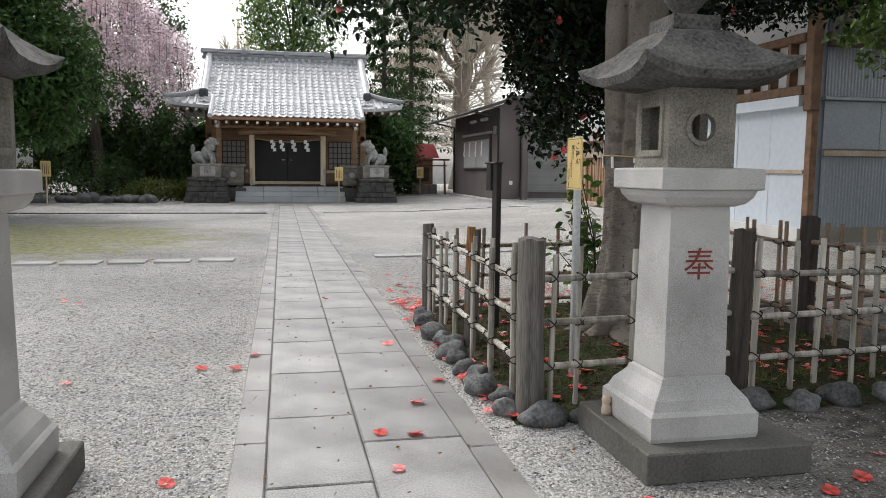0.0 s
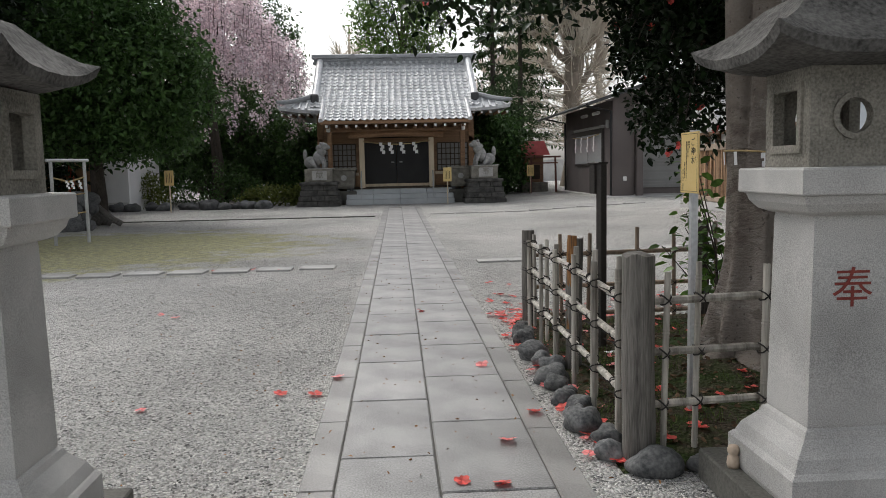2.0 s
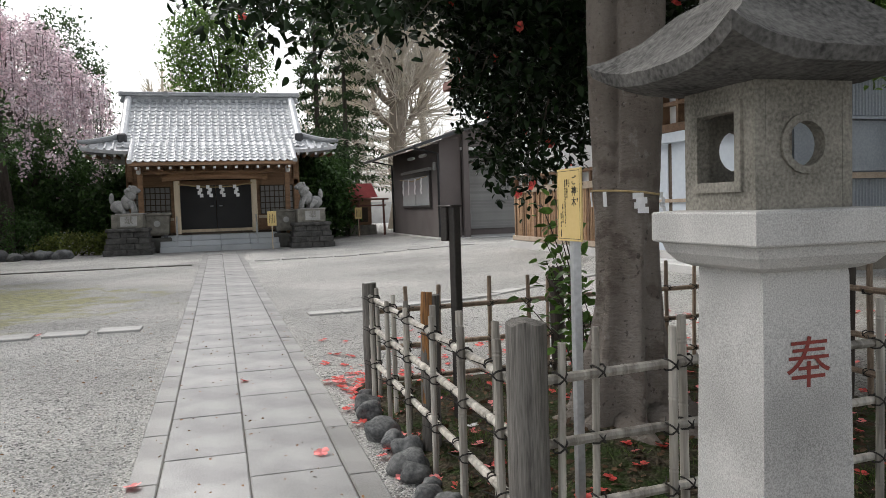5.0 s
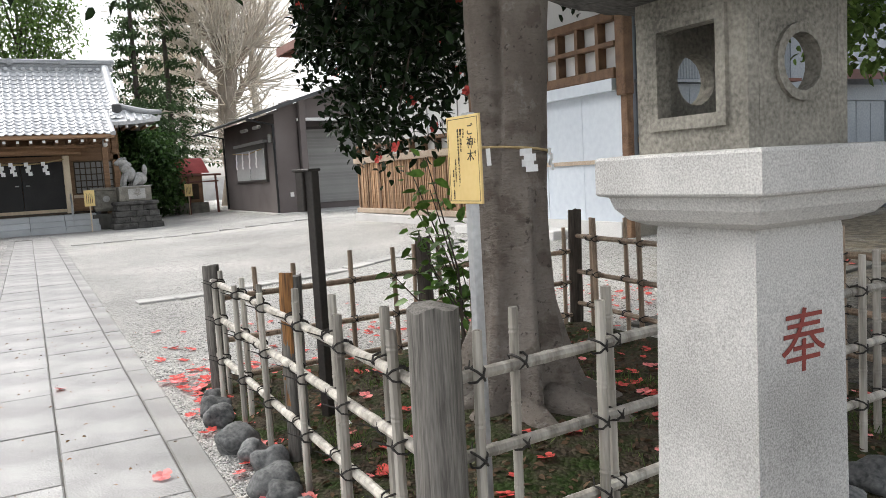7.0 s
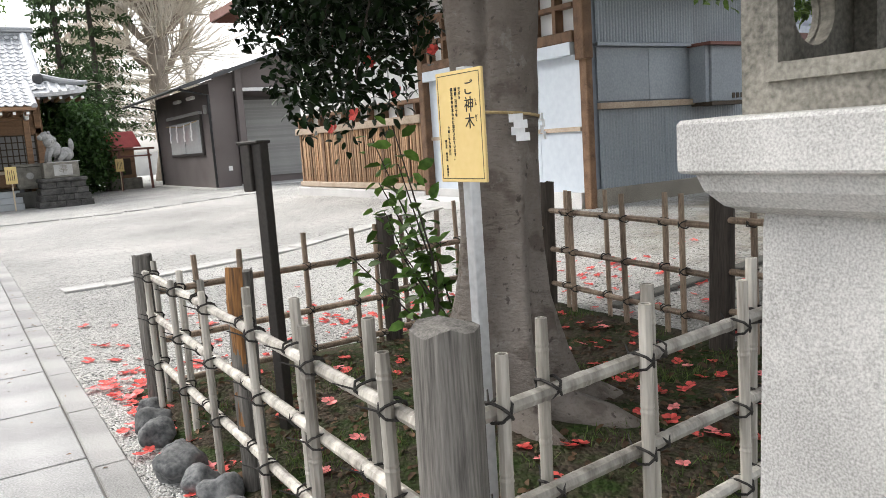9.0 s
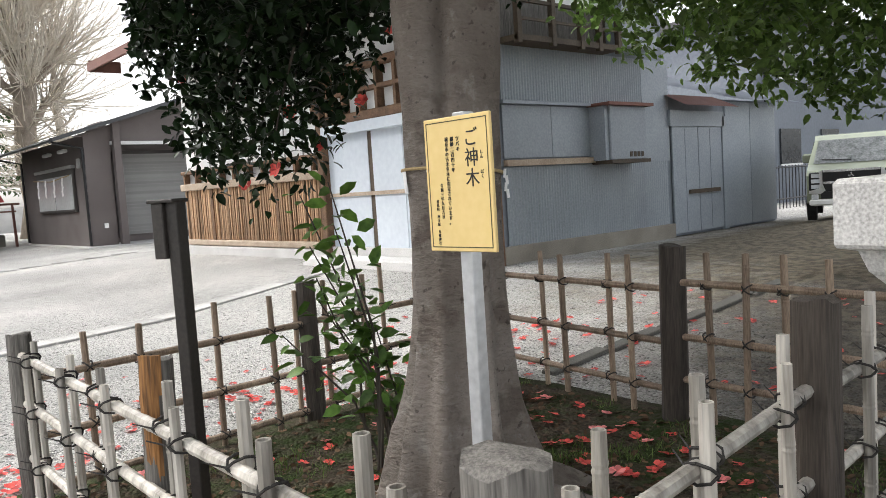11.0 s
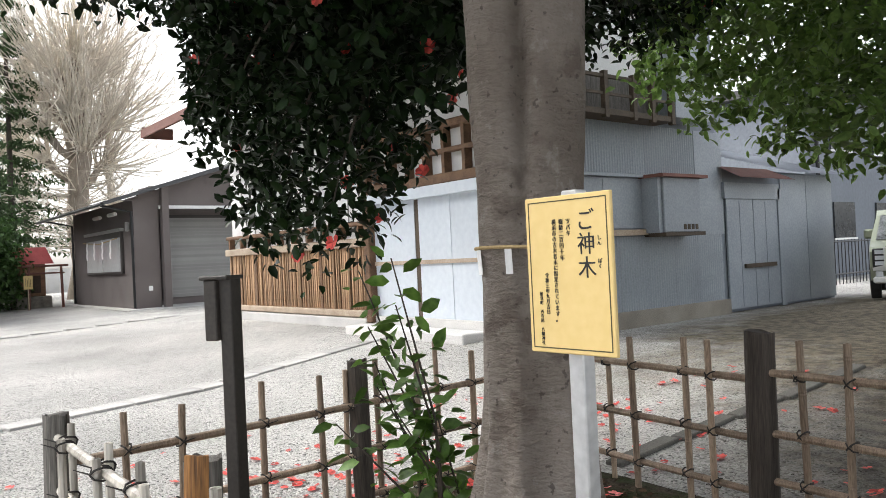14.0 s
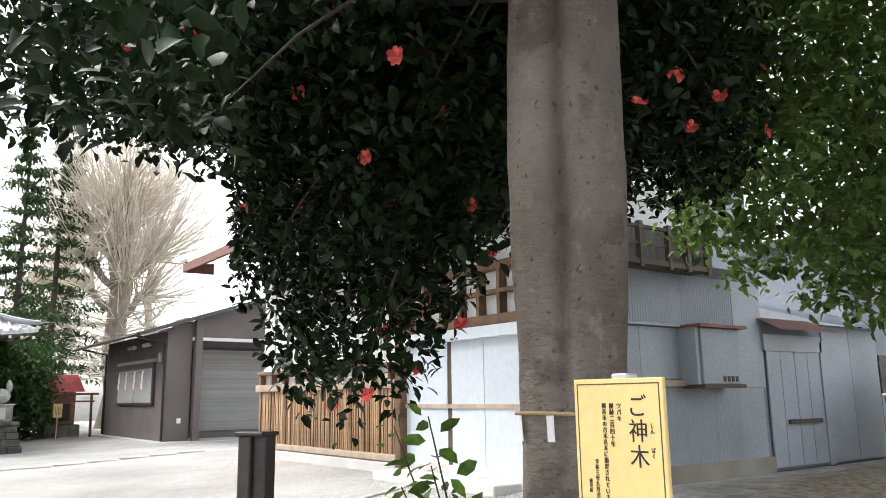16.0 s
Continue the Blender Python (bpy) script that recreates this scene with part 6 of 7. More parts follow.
for i, (x, y, h, r) in enumerate(((5.6, 46, 17, 2.4), (7.7, 49, 19.5, 2.6), (9.6, 56, 17, 2.4), (-10.8, 60, 14.6, 3.4), (-10.6, 46, 14.0, 3.0), (-14.5, 58, 14.5, 3.2))):
    conifer(x, y, h, r, 60 + i)
for i, (x, y, h, r, c) in enumerate(((4.6, 40.5, 3.6, 1.9, M_LEAFROUND), (5.2, 44.5, 4.6, 2.0, M_CONIFER), (-9.5, 43, 3.5, 2.6, M_LEAFROUND), (-5.5, 44, 3.6, 2.2, M_LEAFROUND), (-14, 42, 5.0, 3.2, M_LEAF), (-4.2, 39, 2.6, 1.5, M_LEAFROUND), (-19, 33, 6, 4.5, M_LEAF), (-16.5, 26.5, 5.5, 3.2, M_LEAF), (-20, 22, 6, 4.0, M_LEAF), (-8.2, 41.5, 5, 3.2, M_LEAFROUND), (-12.5, 38, 5, 3.0, M_LEAFROUND), (-14, 29, 5, 3.2, M_LEAF), (-8.6, 52, 11.5, 2.8, M_CONIFER))):
    big_tree("evergreen", "dense dark green evergreen behind the shrine", x, y, h, 0.15, (x, y, h * 0.62), (r, r, h * 0.6), 700, 12, 0.25, c, M_BARKDARK, 80 + i, 0.3)


# ---- weeping cherry ----
def weeping_cherry(x, y):
    t = thing("weeping_cherry", "weeping cherry in pale pink blossom", "tree", at=(0, 0, 0))
    g = np.random.default_rng(90)
    bm = bmesh.new()
    tube(bm, [(x, y, G - 0.1), (x + 0.1, y, 2), (x - 0.1, y, 4), (x, y, 7.4)], [0.3, 0.26, 0.22, 0.12], 10)
    part("trunk", bm, M_BARKDARK, t)
    pts = []
    for k in range(9):
        a = k * 0.7 + 0.2
        e = Vector((x + math.cos(a) * 2.2, y + math.sin(a) * 2.0, 8.3 + 0.9 * math.sin(k * 2.3)))
        bm = bmesh.new()
        tube(bm, [(x, y, 4.2 + 0.15 * k), ((x + e.x) / 2, (y + e.y) / 2, 6.3), e], [0.1, 0.07, 0.02], 6)
        part("limb", bm, M_BARKDARK, t)
    bm = bmesh.new()
    for k in range(430):
        a = g.uniform(0, 2 * math.pi)
        d = 4.3 * math.sqrt(g.uniform(0.0, 1))
        top = 10.0 - 0.2 * d * d + g.uniform(-0.9, 0.6)
        ln = g.uniform(1.2, 4.0) * (0.5 + 0.5 * d / 4.1)
        px, py = x + d * math.cos(a), y + d * math.sin(a)
        bottom = max(2.2, top - ln)
        for s in np.arange(0, top - bottom, 0.055):
            if noise.noise(Vector((px * 1.1, py * 1.1, (top - s) * 0.9))) < -0.12:
                continue
            for _ in range(3):
                pts.append((px + 0.4 * math.sin(s * 1.1 + k) * s / 3 + g.normal() * 0.11, py + g.normal() * 0.11, top - s + g.normal() * 0.05))
        if k % 2 == 0:
            tube(bm, [(px - 0.4 * math.cos(a), py - 0.4 * math.sin(a), top + 0.1), (px, py, top), (px, py, bottom)], [0.02, 0.012, 0.005], 4, caps=False)
    tagged(part("twig_mass", bm, M_BARKDARK, t), kind="stuff")
    leaves("blossom", np.array(pts), 0.125, M_BLOSSOM, t, 91, 0.4, 0.8)


weeping_cherry(-8.6, 37.6)


# ---- bare ginkgo and far bare trees ----
def bare_tree(x, y, h, spread, seed, label, n=1100, thick=0.55):
    t = thing("bare_tree", label, "tree")
    g = np.random.default_rng(seed)
    bm = bmesh.new()
    tube(bm, [(x, y, G - 0.1), (x + 0.1, y, h * 0.35), (x - 0.1, y, h * 0.6), (x, y, h * 0.95)], [thick, thick * 0.8, thick * 0.5, 0.05], 12)
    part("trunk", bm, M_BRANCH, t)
    heads = []
    for k in range(14):
        a = k * 2.4
        z0 = h * (0.3 + 0.035 * k)
        ln = spread * (0.62 - 0.025 * k)
        b0 = Vector((x, y, z0))
        e = b0 + Vector((math.cos(a) * ln, math.sin(a) * ln, ln * g.uniform(0.7, 1.1)))
        m1 = b0.lerp(e, 0.5) + Vector((0, 0, -0.12 * ln))
        bm = bmesh.new()
        tube(bm, [b0, m1, e], [thick * 0.28, thick * 0.2, thick * 0.09], 7)
        part("limb", bm, M_BRANCH, t)
        heads += [(b0, m1), (m1, e), (m1, e)]
    heads.append((Vector((x, y, h * 0.5)), Vector((x, y, h * 0.9))))
    bm = bmesh.new()
    for k in range(n):
        p0, p1 = heads[int(g.integers(len(heads)))]
        b0 = p0.lerp(p1, g.random())
        out = Vector((b0.x - x, b0.y - y, 0))
        if out.length > 0:
            out.normalize()
        d = Vector(g.normal(size=3)) * 0.75 + out * 0.5 + Vector((0, 0, 0.75))
        d.normalize()
        ln = spread * g.uniform(0.16, 0.42)
        m1 = b0 + d * ln * 0.5 + Vector(g.normal(size=3)) * 0.06
        e = b0 + d * ln + Vector((0, 0, 0.12 * ln))
        tube(bm, [b0, m1, e], [0.05, 0.036, 0.014], 4, caps=False)
        for _ in range(3):
            q = m1.lerp(e, g.uniform(-0.4, 0.8))
            f = q + (d * 0.6 + Vector(g.normal(size=3)) * 0.5 + Vector((0, 0, 0.35))) * ln * 0.4
            tube(bm, [q, f], [0.022, 0.009], 3, caps=False)
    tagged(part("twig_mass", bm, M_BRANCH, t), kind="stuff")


big_tree("evergreen", "tall broad evergreen with light green leaves behind the shrine", 0.4, 50.0, 11, 0.25, (0.3, 50.0, 10.6), (3.0, 2.6, 4.0), 800, 14, 0.24, M_LEAFOAK, M_BARKDARK, 99, 0.32)


def ginkgo(x, y, seed):
    """A pollarded tree: a thick trunk, knobbed heads, and sheaves of long upswept shoots."""
    t = thing("bare_tree", "large pale bare ginkgo with sheaves of upswept pollarded shoots", "tree")
    g = np.random.default_rng(seed)
    bm = bmesh.new()
    bark_tube(bm, [(x + 0.15 * math.sin(z), y, z) for z in (-0.1, 2, 4, 6, 8, 9.5, 11, 12.5, 14)], [0.75, 0.62, 0.58, 0.56, 0.58, 0.62, 0.5, 0.34, 0.15], 16, 0.2)
    part("trunk", bm, M_GINKGO, t, smooth=True)
    heads = []
    for k in range(16):
        a, z0 = k * 2.4, 6.6 + 0.4 * k
        reach = (1.0 + 0.5 * math.sin(k * 1.7)) * (1.15 if k < 11 else 0.7)
        e = Vector((x + math.cos(a) * reach, y + math.sin(a) * reach, z0 + 0.9))
        bm = bmesh.new()
        bark_tube(bm, [(x, y, z0 - 0.4), (x + math.cos(a) * reach * 0.6, y + math.sin(a) * reach * 0.6, z0 + 0.1), tuple(e)], [0.26, 0.2, 0.22], 8, 0.3)
        part("limb", bm, M_GINKGO, t, smooth=True)
        heads.append((e, Vector((math.cos(a), math.sin(a), 0))))
    bm = bmesh.new()
    for k in range(760):
        e, out = heads[k % 16]
        d = (out * g.uniform(0.2, 1.5) + Vector(g.normal(size=3)) * 0.5 + Vector((0, 0, g.uniform(0.35, 1.0)))).normalized()
        ln = g.uniform(2.6, 6.4)
        pts = [e + Vector(g.normal(size=3)) * 0.12]
        for i in range(3):
            d = (d + Vector((0, 0, 0.16)) + Vector(g.normal(size=3)) * 0.1).normalized()
            pts.append(pts[-1] + d * ln / 3)
        tube(bm, pts, [0.045, 0.036, 0.026, 0.011], 4, caps=False)
        for _ in range(3):
            i = int(g.integers(1, 3))
            q = pts[i].lerp(pts[i + 1], g.random())
            f = q + (d + Vector(g.normal(size=3)) * 0.45) * ln * 0.28
            tube(bm, [q, f], [0.022, 0.009], 3, caps=False)
    for k in range(150):
        a = g.uniform(0, 2 * math.pi)
        b0 = Vector((x, y, g.uniform(2.5, 7.5)))
        d = Vector((math.cos(a), math.sin(a), g.uniform(-0.1, 0.5)))
        ln = g.uniform(2.0, 5.0)
        m1, e = b0 + d * ln * 0.5, b0 + d * ln + Vector((0, 0, g.uniform(-0.3, 0.8)))
        tube(bm, [b0, m1, e], [0.04, 0.028, 0.01], 4, caps=False)
        for _ in range(4):
            q = m1.lerp(e, g.random())
            tube(bm, [q, q + (d + Vector(g.normal(size=3)) * 0.8) * 0.8], [0.016, 0.007], 3, caps=False)
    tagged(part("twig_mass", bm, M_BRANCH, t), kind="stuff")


ginkgo(11.2, 50.0, 101)
bare_tree(13.1, 50.5, 13.0, 1.8, 102, "thin pale bare trunk beside the ginkgo", 70, 0.36)
bare_tree(-3.3, 58.0, 12.5, 3.6, 103, "pale bare tree behind the shrine roof", 350, 0.3)
bare_tree(8.0, 58.0, 12.0, 4.0, 105, "pale bare tree behind the court", 450, 0.3)

# ---- shrubs at the far side ----
def shrub(x, y, r, h, lm, label, seed, size=0.14, n=220):
    t = thing("shrub", label, "shrub")
    g = np.random.default_rng(seed)

    def inside(q):
        p = q.uniform(-1, 1, 3)
        if np.linalg.norm(p) > 1 or np.linalg.norm(p) < 0.5 or p[2] < -0.2:
            return None
        return np.array([x + p[0] * r[0], y + p[1] * r[1], 0.1 + (p[2] + 0.2) * h / 1.2])

    _, pts = clumps(g, n, 10, 0.12, inside)
    bm = bmesh.new()
    for a in (0.3, 2.4, 4.5):
        tube(bm, [(x + 0.1 * math.cos(a), y + 0.1 * math.sin(a), G - 0.03), (x + r[0] * 0.5 * math.cos(a), y + r[1] * 0.5 * math.sin(a), h * 0.6)], [0.04, 0.015], 5)
    part("stems", bm, M_BARKDARK, t)
    leaves("foliage", pts, size, lm, t, seed, 0.1)


shrub(-8.3, 35.5, (2.2, 1.0), 1.9, M_LEAFROUND, "clipped rounded dark green hedge bush", 120)
shrub(-5.3, 33.6, (1.6, 0.5), 0.75, M_SHRUB, "low yellow-green shrub row", 121)
shrub(-3.9, 34.0, (0.8, 0.5), 0.8, M_SHRUB, "low yellow-green shrub row", 122)
shrub(-10.8, 33.5, (1.3, 0.7), 1.5, M_SHRUB, "yellow-green shrub by the stones", 123)
shrub(6.3, 41.5, (0.9, 0.9), 1.5, M_LEAFROUND, "round clipped green bush", 124)
for k in range(12):
    ob = boulder(-11.5 + 0.55 * k + rr.uniform(-0.2, 0.2), 31.8 + rr.uniform(-0.4, 0.4), rr.uniform(0.25, 0.45), k + 40, 0.6)
    tagged(ob, "grey garden rock before the hedge", "stone", "garden rocks")

# ---- small red-roofed shrine and its gate ----
mini = thing("small_shrine", "small wooden shrine with a faded red roof", "shrine", at=(7.1, 41.5, 0))
bbox_part("base", (-0.7, -0.6, G), (0.7, 0.6, 0.6), M_OLDSTONE, mini, bevel=0.03)
bbox_part("cabin", (-0.5, -0.4, 0.6), (0.5, 0.5, 2.0), M_SHRINEWOOD, mini, bevel=0.02)
bbox_part("door", (-0.3, -0.42, 0.75), (0.3, -0.4, 1.5), M_LATTICE, mini)
bm = bmesh.new()
a = [bm.verts.new(p) for p in ((-0.75, -0.95, 2.0), (0.75, -0.95, 2.0), (0.62, 0.0, 2.75), (-0.62, 0.0, 2.75))]
b = [bm.verts.new(p) for p in ((-0.75, 0.9, 2.0), (0.75, 0.9, 2.0))]
bm.faces.new(a), bm.faces.new((a[3], a[2], b[1], b[0]))
bmesh.ops.solidify(bm, geom=bm.faces[:], thickness=0.12)
part("roof", bm, M_REDROOF, mini)
gate = thing("small_gate", "small vermilion torii gate before the red-roofed shrine", "gate", at=(7.3, 39.6, 0))
for s in (-0.62, 0.62):
    bm = bmesh.new()
    tube(bm, [(s * 1.06, 0, G), (s, 0, 1.85)], [0.06, 0.05], 8)
    part("pillar", bm, M_RUST, gate)
bbox_part("lintel", (-0.9, -0.05, 1.85), (0.9, 0.05, 1.94), M_RUST, gate, bevel=0.02)
bbox_part("tie_beam", (-0.75, -0.04, 1.55), (0.75, 0.04, 1.62), M_RUST, gate, bevel=0.015)
small_notice(6.6, 39.4, 1.5)

# ---- left yard: store building, stone wall, charm frame, tablet rack ----
store = thing("store_building", "white plaster store with dark timber under the trees", "building", at=(-13.2, 31.5, 0))
bbox_part("wall", (-2.6, 0, G), (2.6, 0.2, 2.9), M_PLASTER, store)
bbox_part("base", (-2.6, -0.05, G), (2.6, 0.0, 0.35), M_CONCRETE, store)
bbox_part("timber_door", (-1.6, -0.06, 0.35), (1.2, 0.0, 2.3), M_SHRINEWOOD, store)
bbox_part("side", (2.4, 0.2, G), (2.6, 4, 2.9), M_PLASTER, store)
bm = bmesh.new()
a = [bm.verts.new(p) for p in ((-3.2, -0.8, 2.8), (3.2, -0.8, 2.8), (3.2, 2.2, 4.2), (-3.2, 2.2, 4.2))]
bm.faces.new(a)
bmesh.ops.solidify(bm, geom=bm.faces[:], thickness=0.15)
part("roof", bm, M_TILEDARK, store)
bbox_part("red_post", (1.0, -1.6, G), (1.14, -1.46, 2.8), M_RED, store)
bank = thing("stone_bank", "low dry bank of piled grey boulders", "wall", kind="structure")
g = random.Random(77)
for row in range(4):
    for k in range(16):
        bm = bmesh.new()
        for v in bmesh.ops.create_icosphere(bm, subdivisions=2, radius=1)["verts"]:
            n = 1 + 0.3 * noise.noise(v.co * 1.2 + Vector((k * 3.1, row * 7, 0)))
            v.co = v.co * n * g.uniform(0.2, 0.21)
        ob = part("stone", bm, M_ROCK, bank, smooth=True)
        ob.matrix_basis = pose(-12.4 + 0.27 * k + g.uniform(-0.05, 0.05) , 18.9 + 0.17 * k + 0.16 * row + g.uniform(-0.05, 0.05), 0.1 + 0.22 * row, g.uniform(0, 90), g.uniform(0, 90), g.uniform(0, 90)) @ Matrix.Diagonal((1, 0.9, g.uniform(0.7, 1.1), 1)) @ Matrix.Scale(g.uniform(0.65, 1.5), 4)
logs = []
for k in range(3):
    bm = bmesh.new()
    tube(bm, [(0, 0, 0), (0.2, 0.1, 0.0), (1.5, 0.0, 0.0)], [0.09, 0.09, 0.08], 8)
    ob = part("leaning_plank", bm, M_POST)
    ob.matrix_basis = pose(-7.9 - 0.38 * k, 22.8 + 0.25 * k, 0.05, 0, -35, 165)
    tagged(ob, "grey weathered timber leaning against the bank", "timber", "leaning timbers")
rack = thing("charm_frame", "pale metal frame strung with rope and paper strips", "frame", at=(-7.05, 17.4, 0), turn=60)
for x in (-0.4, 0.4):
    bm = bmesh.new()
    tube(bm, [(x, 0, G), (x, 0, 1.75)], [0.035, 0.035], 8)
    part("post", bm, M_METAL, rack)
bm = bmesh.new()
tube(bm, [(-0.5, 0, 1.75), (0.5, 0, 1.75)], [0.035, 0.035], 8)
part("top_bar", bm, M_METAL, rack)
for z in (1.05, 0.65):
    bm = bmesh.new()
    tube(bm, [(-0.4, 0, z), (0, 0, z - 0.03), (0.4, 0, z)], [0.015] * 3, 6)
    part("cross_rope", bm, M_STRAW, rack)
bm = bmesh.new()
tube(bm, [(-0.4, 0, 1.4), (0, 0, 1.3), (0.4, 0, 1.4)], [0.018] * 3, 6)
part("cross_rope", bm, M_STRAW, rack)
for x in (-0.1, 0.02, 0.2):
    streamer(rack, x, -0.03, 1.33, 0.05)
ema = thing("tablet_rack", "red framed rack hung with small wooden prayer tablets", "rack", at=(-8.15, 15.4, 0), turn=25)
for x in (-0.9, 0.9):
    bbox_part("post", (x - 0.05, -0.05, G), (x + 0.05, 0.05, 1.75), M_RED, ema, bevel=0.01)
    bbox_part("foot", (x - 0.12, -0.2, G), (x + 0.12, 0.2, 0.06), M_PLINTH, ema)
for z in (0.35, 0.75, 1.15, 1.5):
    bbox_part("rail", (-0.9, -0.03, z), (0.9, 0.03, z + 0.07), M_RED, ema)
for z in (1.1, 1.45):
    for k in range(9):
        bbox_part("tablet", (-0.8 + k * 0.18, -0.06, z - 0.1), (-0.66 + k * 0.18, -0.04, z + 0.01), M_PALEWOOD, ema)
bm = bmesh.new()
a = [bm.verts.new(p) for p in ((-1.2, -0.5, 1.78), (1.2, -0.5, 1.78), (1.2, 0.0, 2.0), (-1.2, 0.0, 2.0))]
b = [bm.verts.new(p) for p in ((-1.2, 0.5, 1.78), (1.2, 0.5, 1.78))]
bm.faces.new(a), bm.faces.new((a[3], a[2], b[1], b[0]))
bmesh.ops.solidify(bm, geom=bm.faces[:], thickness=0.06)
part("roof", bm, M_SHUTTER, ema)

# ---- far walls that close the court ----
for nm, lo, hi, mt, lb in (("wall_north", (-40, 70, G), (40, 70.3, 2.0), M_CONCRETE, "pale far garden wall"),
                           ("wall_west", (-30, -20, G), (-29.7, 70, 2.2), M_CONCRETE, "pale far garden wall"),
                           ("wall_south", (-30, -20.3, G), (60, -20, 2.2), M_CONCRETE, "pale wall behind the entrance")):
    tagged(bbox_part(nm, lo, hi, mt), lb, "wall", kind="structure")

# ---- neighbour's house and railings behind the car ----
nb = thing("neighbour_house", "blue-grey clad house behind an iron railing", "house", at=(22.5, 14.6, 0.29))
bbox_part("wall", (0, 0, -0.2), (12, 8, 5.6), M_GREYWALL, nb)
bbox_part("roof", (-0.4, -0.4, 5.6), (12.4, 8.4, 5.85), M_TILEDARK, nb)
for x, z in ((1.6, 1.2), (4.6, 1.2), (1.6, 3.9), (4.6, 3.9)):
    w = bbox_part("window", (x, -0.06, z), (x + 1.4, -0.02, z + 1.1), M_DARKWIN, nb)
    bbox_part("window_frame", (x - 0.06, -0.08, z - 0.06), (x + 1.46, -0.06, z), M_WHITETIP, w)
bm = bmesh.new()
tube(bm, [(0.6, -0.1, G), (0.6, -0.1, 5.6)], [0.06, 0.06], 8)
part("downpipe", bm, M_CARBLACK, nb)
rails = thing("iron_railing", "black iron railing along the yard's end", "railing")
for z in (0.25, 1.1):
    bm = bmesh.new()
    tube(bm, [(17.6, 13.0, 0.29 + z), (31.1, 13.0, 0.29 + z)], [0.025, 0.025], 6)
    part("rail", bm, M_CARBLACK, rails)
for k in range(68):
    bm = bmesh.new()
    tube(bm, [(17.6 + 0.2 * k, 13.0, 0.26), (17.6 + 0.2 * k, 13.0, 1.44)], [0.014, 0.014], 5)
    part("bar", bm, M_CARBLACK, rails)


# ---- parked car ----
def car(x, y, turn):
    c = thing("car", "small tall olive and white car parked on the earth yard", "car", at=(x, y, gz(x, y)), turn=turn)
    c.scale = (0.94, 0.94, 0.94)
    bm = bmesh.new()
    prof = [(-1.65, 0.35), (-1.69, 0.6), (-1.68, 0.86), (-1.58, 0.95), (-1.12, 1.06), (-0.5, 1.53), (-0.25, 1.63), (0.6, 1.67), (1.5, 1.63), (1.64, 1.5), (1.69, 0.9), (1.66, 0.35)]
    rows = []
    for sy, k in ((-0.72, 0.97), (-0.74, 1.0), (0.74, 1.0), (0.72, 0.97)):
        row = []
        for px, pz in prof:
            tuck = 0.87 if pz > 1.2 else 1.0
            row.append(bm.verts.new((px * (0.985 if abs(sy) == 0.72 else 1), sy * tuck, 0.35 + (pz - 0.35) * (0.985 if abs(sy) == 0.72 else 1))))
        rows.append(row)
    for a, b in zip(rows, rows[1:]):
        for i in range(len(prof)):
            j = (i + 1) % len(prof)
            bm.faces.new((a[i], a[j], b[j], b[i]))
    bm.faces.new(rows[0]), bm.faces.new(rows[-1][::-1])
    bmesh.ops.bevel(bm, geom=[e for e in bm.edges if e.calc_face_angle(0) > 0.5], offset=0.04, segments=2, affect="EDGES")
    body = part("body", bm, M_CARGREEN, c, smooth=False)
    bm = bmesh.new()
    q = [bm.verts.new(p) for p in ((-1.13, -0.65, 1.075), (-1.13, 0.65, 1.075), (-0.53, 0.57, 1.53), (-0.53, -0.57, 1.53))]
    bm.faces.new(q)
    bmesh.ops.solidify(bm, geom=bm.faces[:], thickness=0.02)
    part("windscreen", bm, M_SCREEN, c)
    for s in (-1, 1):
        bm = bmesh.new()
        q = [bm.verts.new(p) for p in ((-0.8, s * 0.735, 1.14), (1.4, s * 0.735, 1.14), (1.4, s * 0.66, 1.5), (-0.45, s * 0.66, 1.52))]
        bm.faces.new(q)
        bmesh.ops.solidify(bm, geom=bm.faces[:], thickness=0.02)
        part("side_window", bm, M_DARKWIN, c)
        for wx in (-1.15, 1.2):
            bm = bmesh.new()
            tube(bm, [(wx, s * 0.6, 0.29), (wx, s * 0.76, 0.29)], [0.29, 0.29], 20)
            wh = part("wheel", bm, M_TYRE, c)
            bm = bmesh.new()
            tube(bm, [(wx, s * 0.75, 0.29), (wx, s * 0.775, 0.29)], [0.19, 0.17], 14)
            part("rim", bm, M_CHROME, wh)
        lampb = bbox_part("headlight", (-1.73, s * 0.58 - 0.12, 0.58), (-1.66, s * 0.58 + 0.12, 0.92), M_CARBLACK, c, bevel=0.02)
        for k in range(3):
            bbox_part("lamp_cell", (-1.745, s * 0.58 - 0.08, 0.62 + 0.1 * k), (-1.73, s * 0.58 + 0.08, 0.69 + 0.1 * k), M_LAMP, lampb)
        bbox_part("mirror", (-0.8, s * 0.76 - 0.08, 1.1), (-0.68, s * 0.76 + 0.1, 1.28), M_CARGREEN, c, bevel=0.03)
        bbox_part("fog_lamp", (-1.74, s * 0.6 - 0.06, 0.4), (-1.7, s * 0.6 + 0.06, 0.52), M_LAMP, c, bevel=0.02)
    bbox_part("grille", (-1.725, -0.5, 0.56), (-1.68, 0.5, 0.95), M_CARBLACK, c, bevel=0.02)
    for z in (0.72, 0.93):
        bbox_part("chrome_bar", (-1.74, -0.46, z - 0.02), (-1.72, 0.46, z + 0.02), M_CHROME, c)
    bbox_part("bumper", (-1.75, -0.7, 0.3), (-1.66, 0.7, 0.42), M_WHITETIP, c, bevel=0.03)
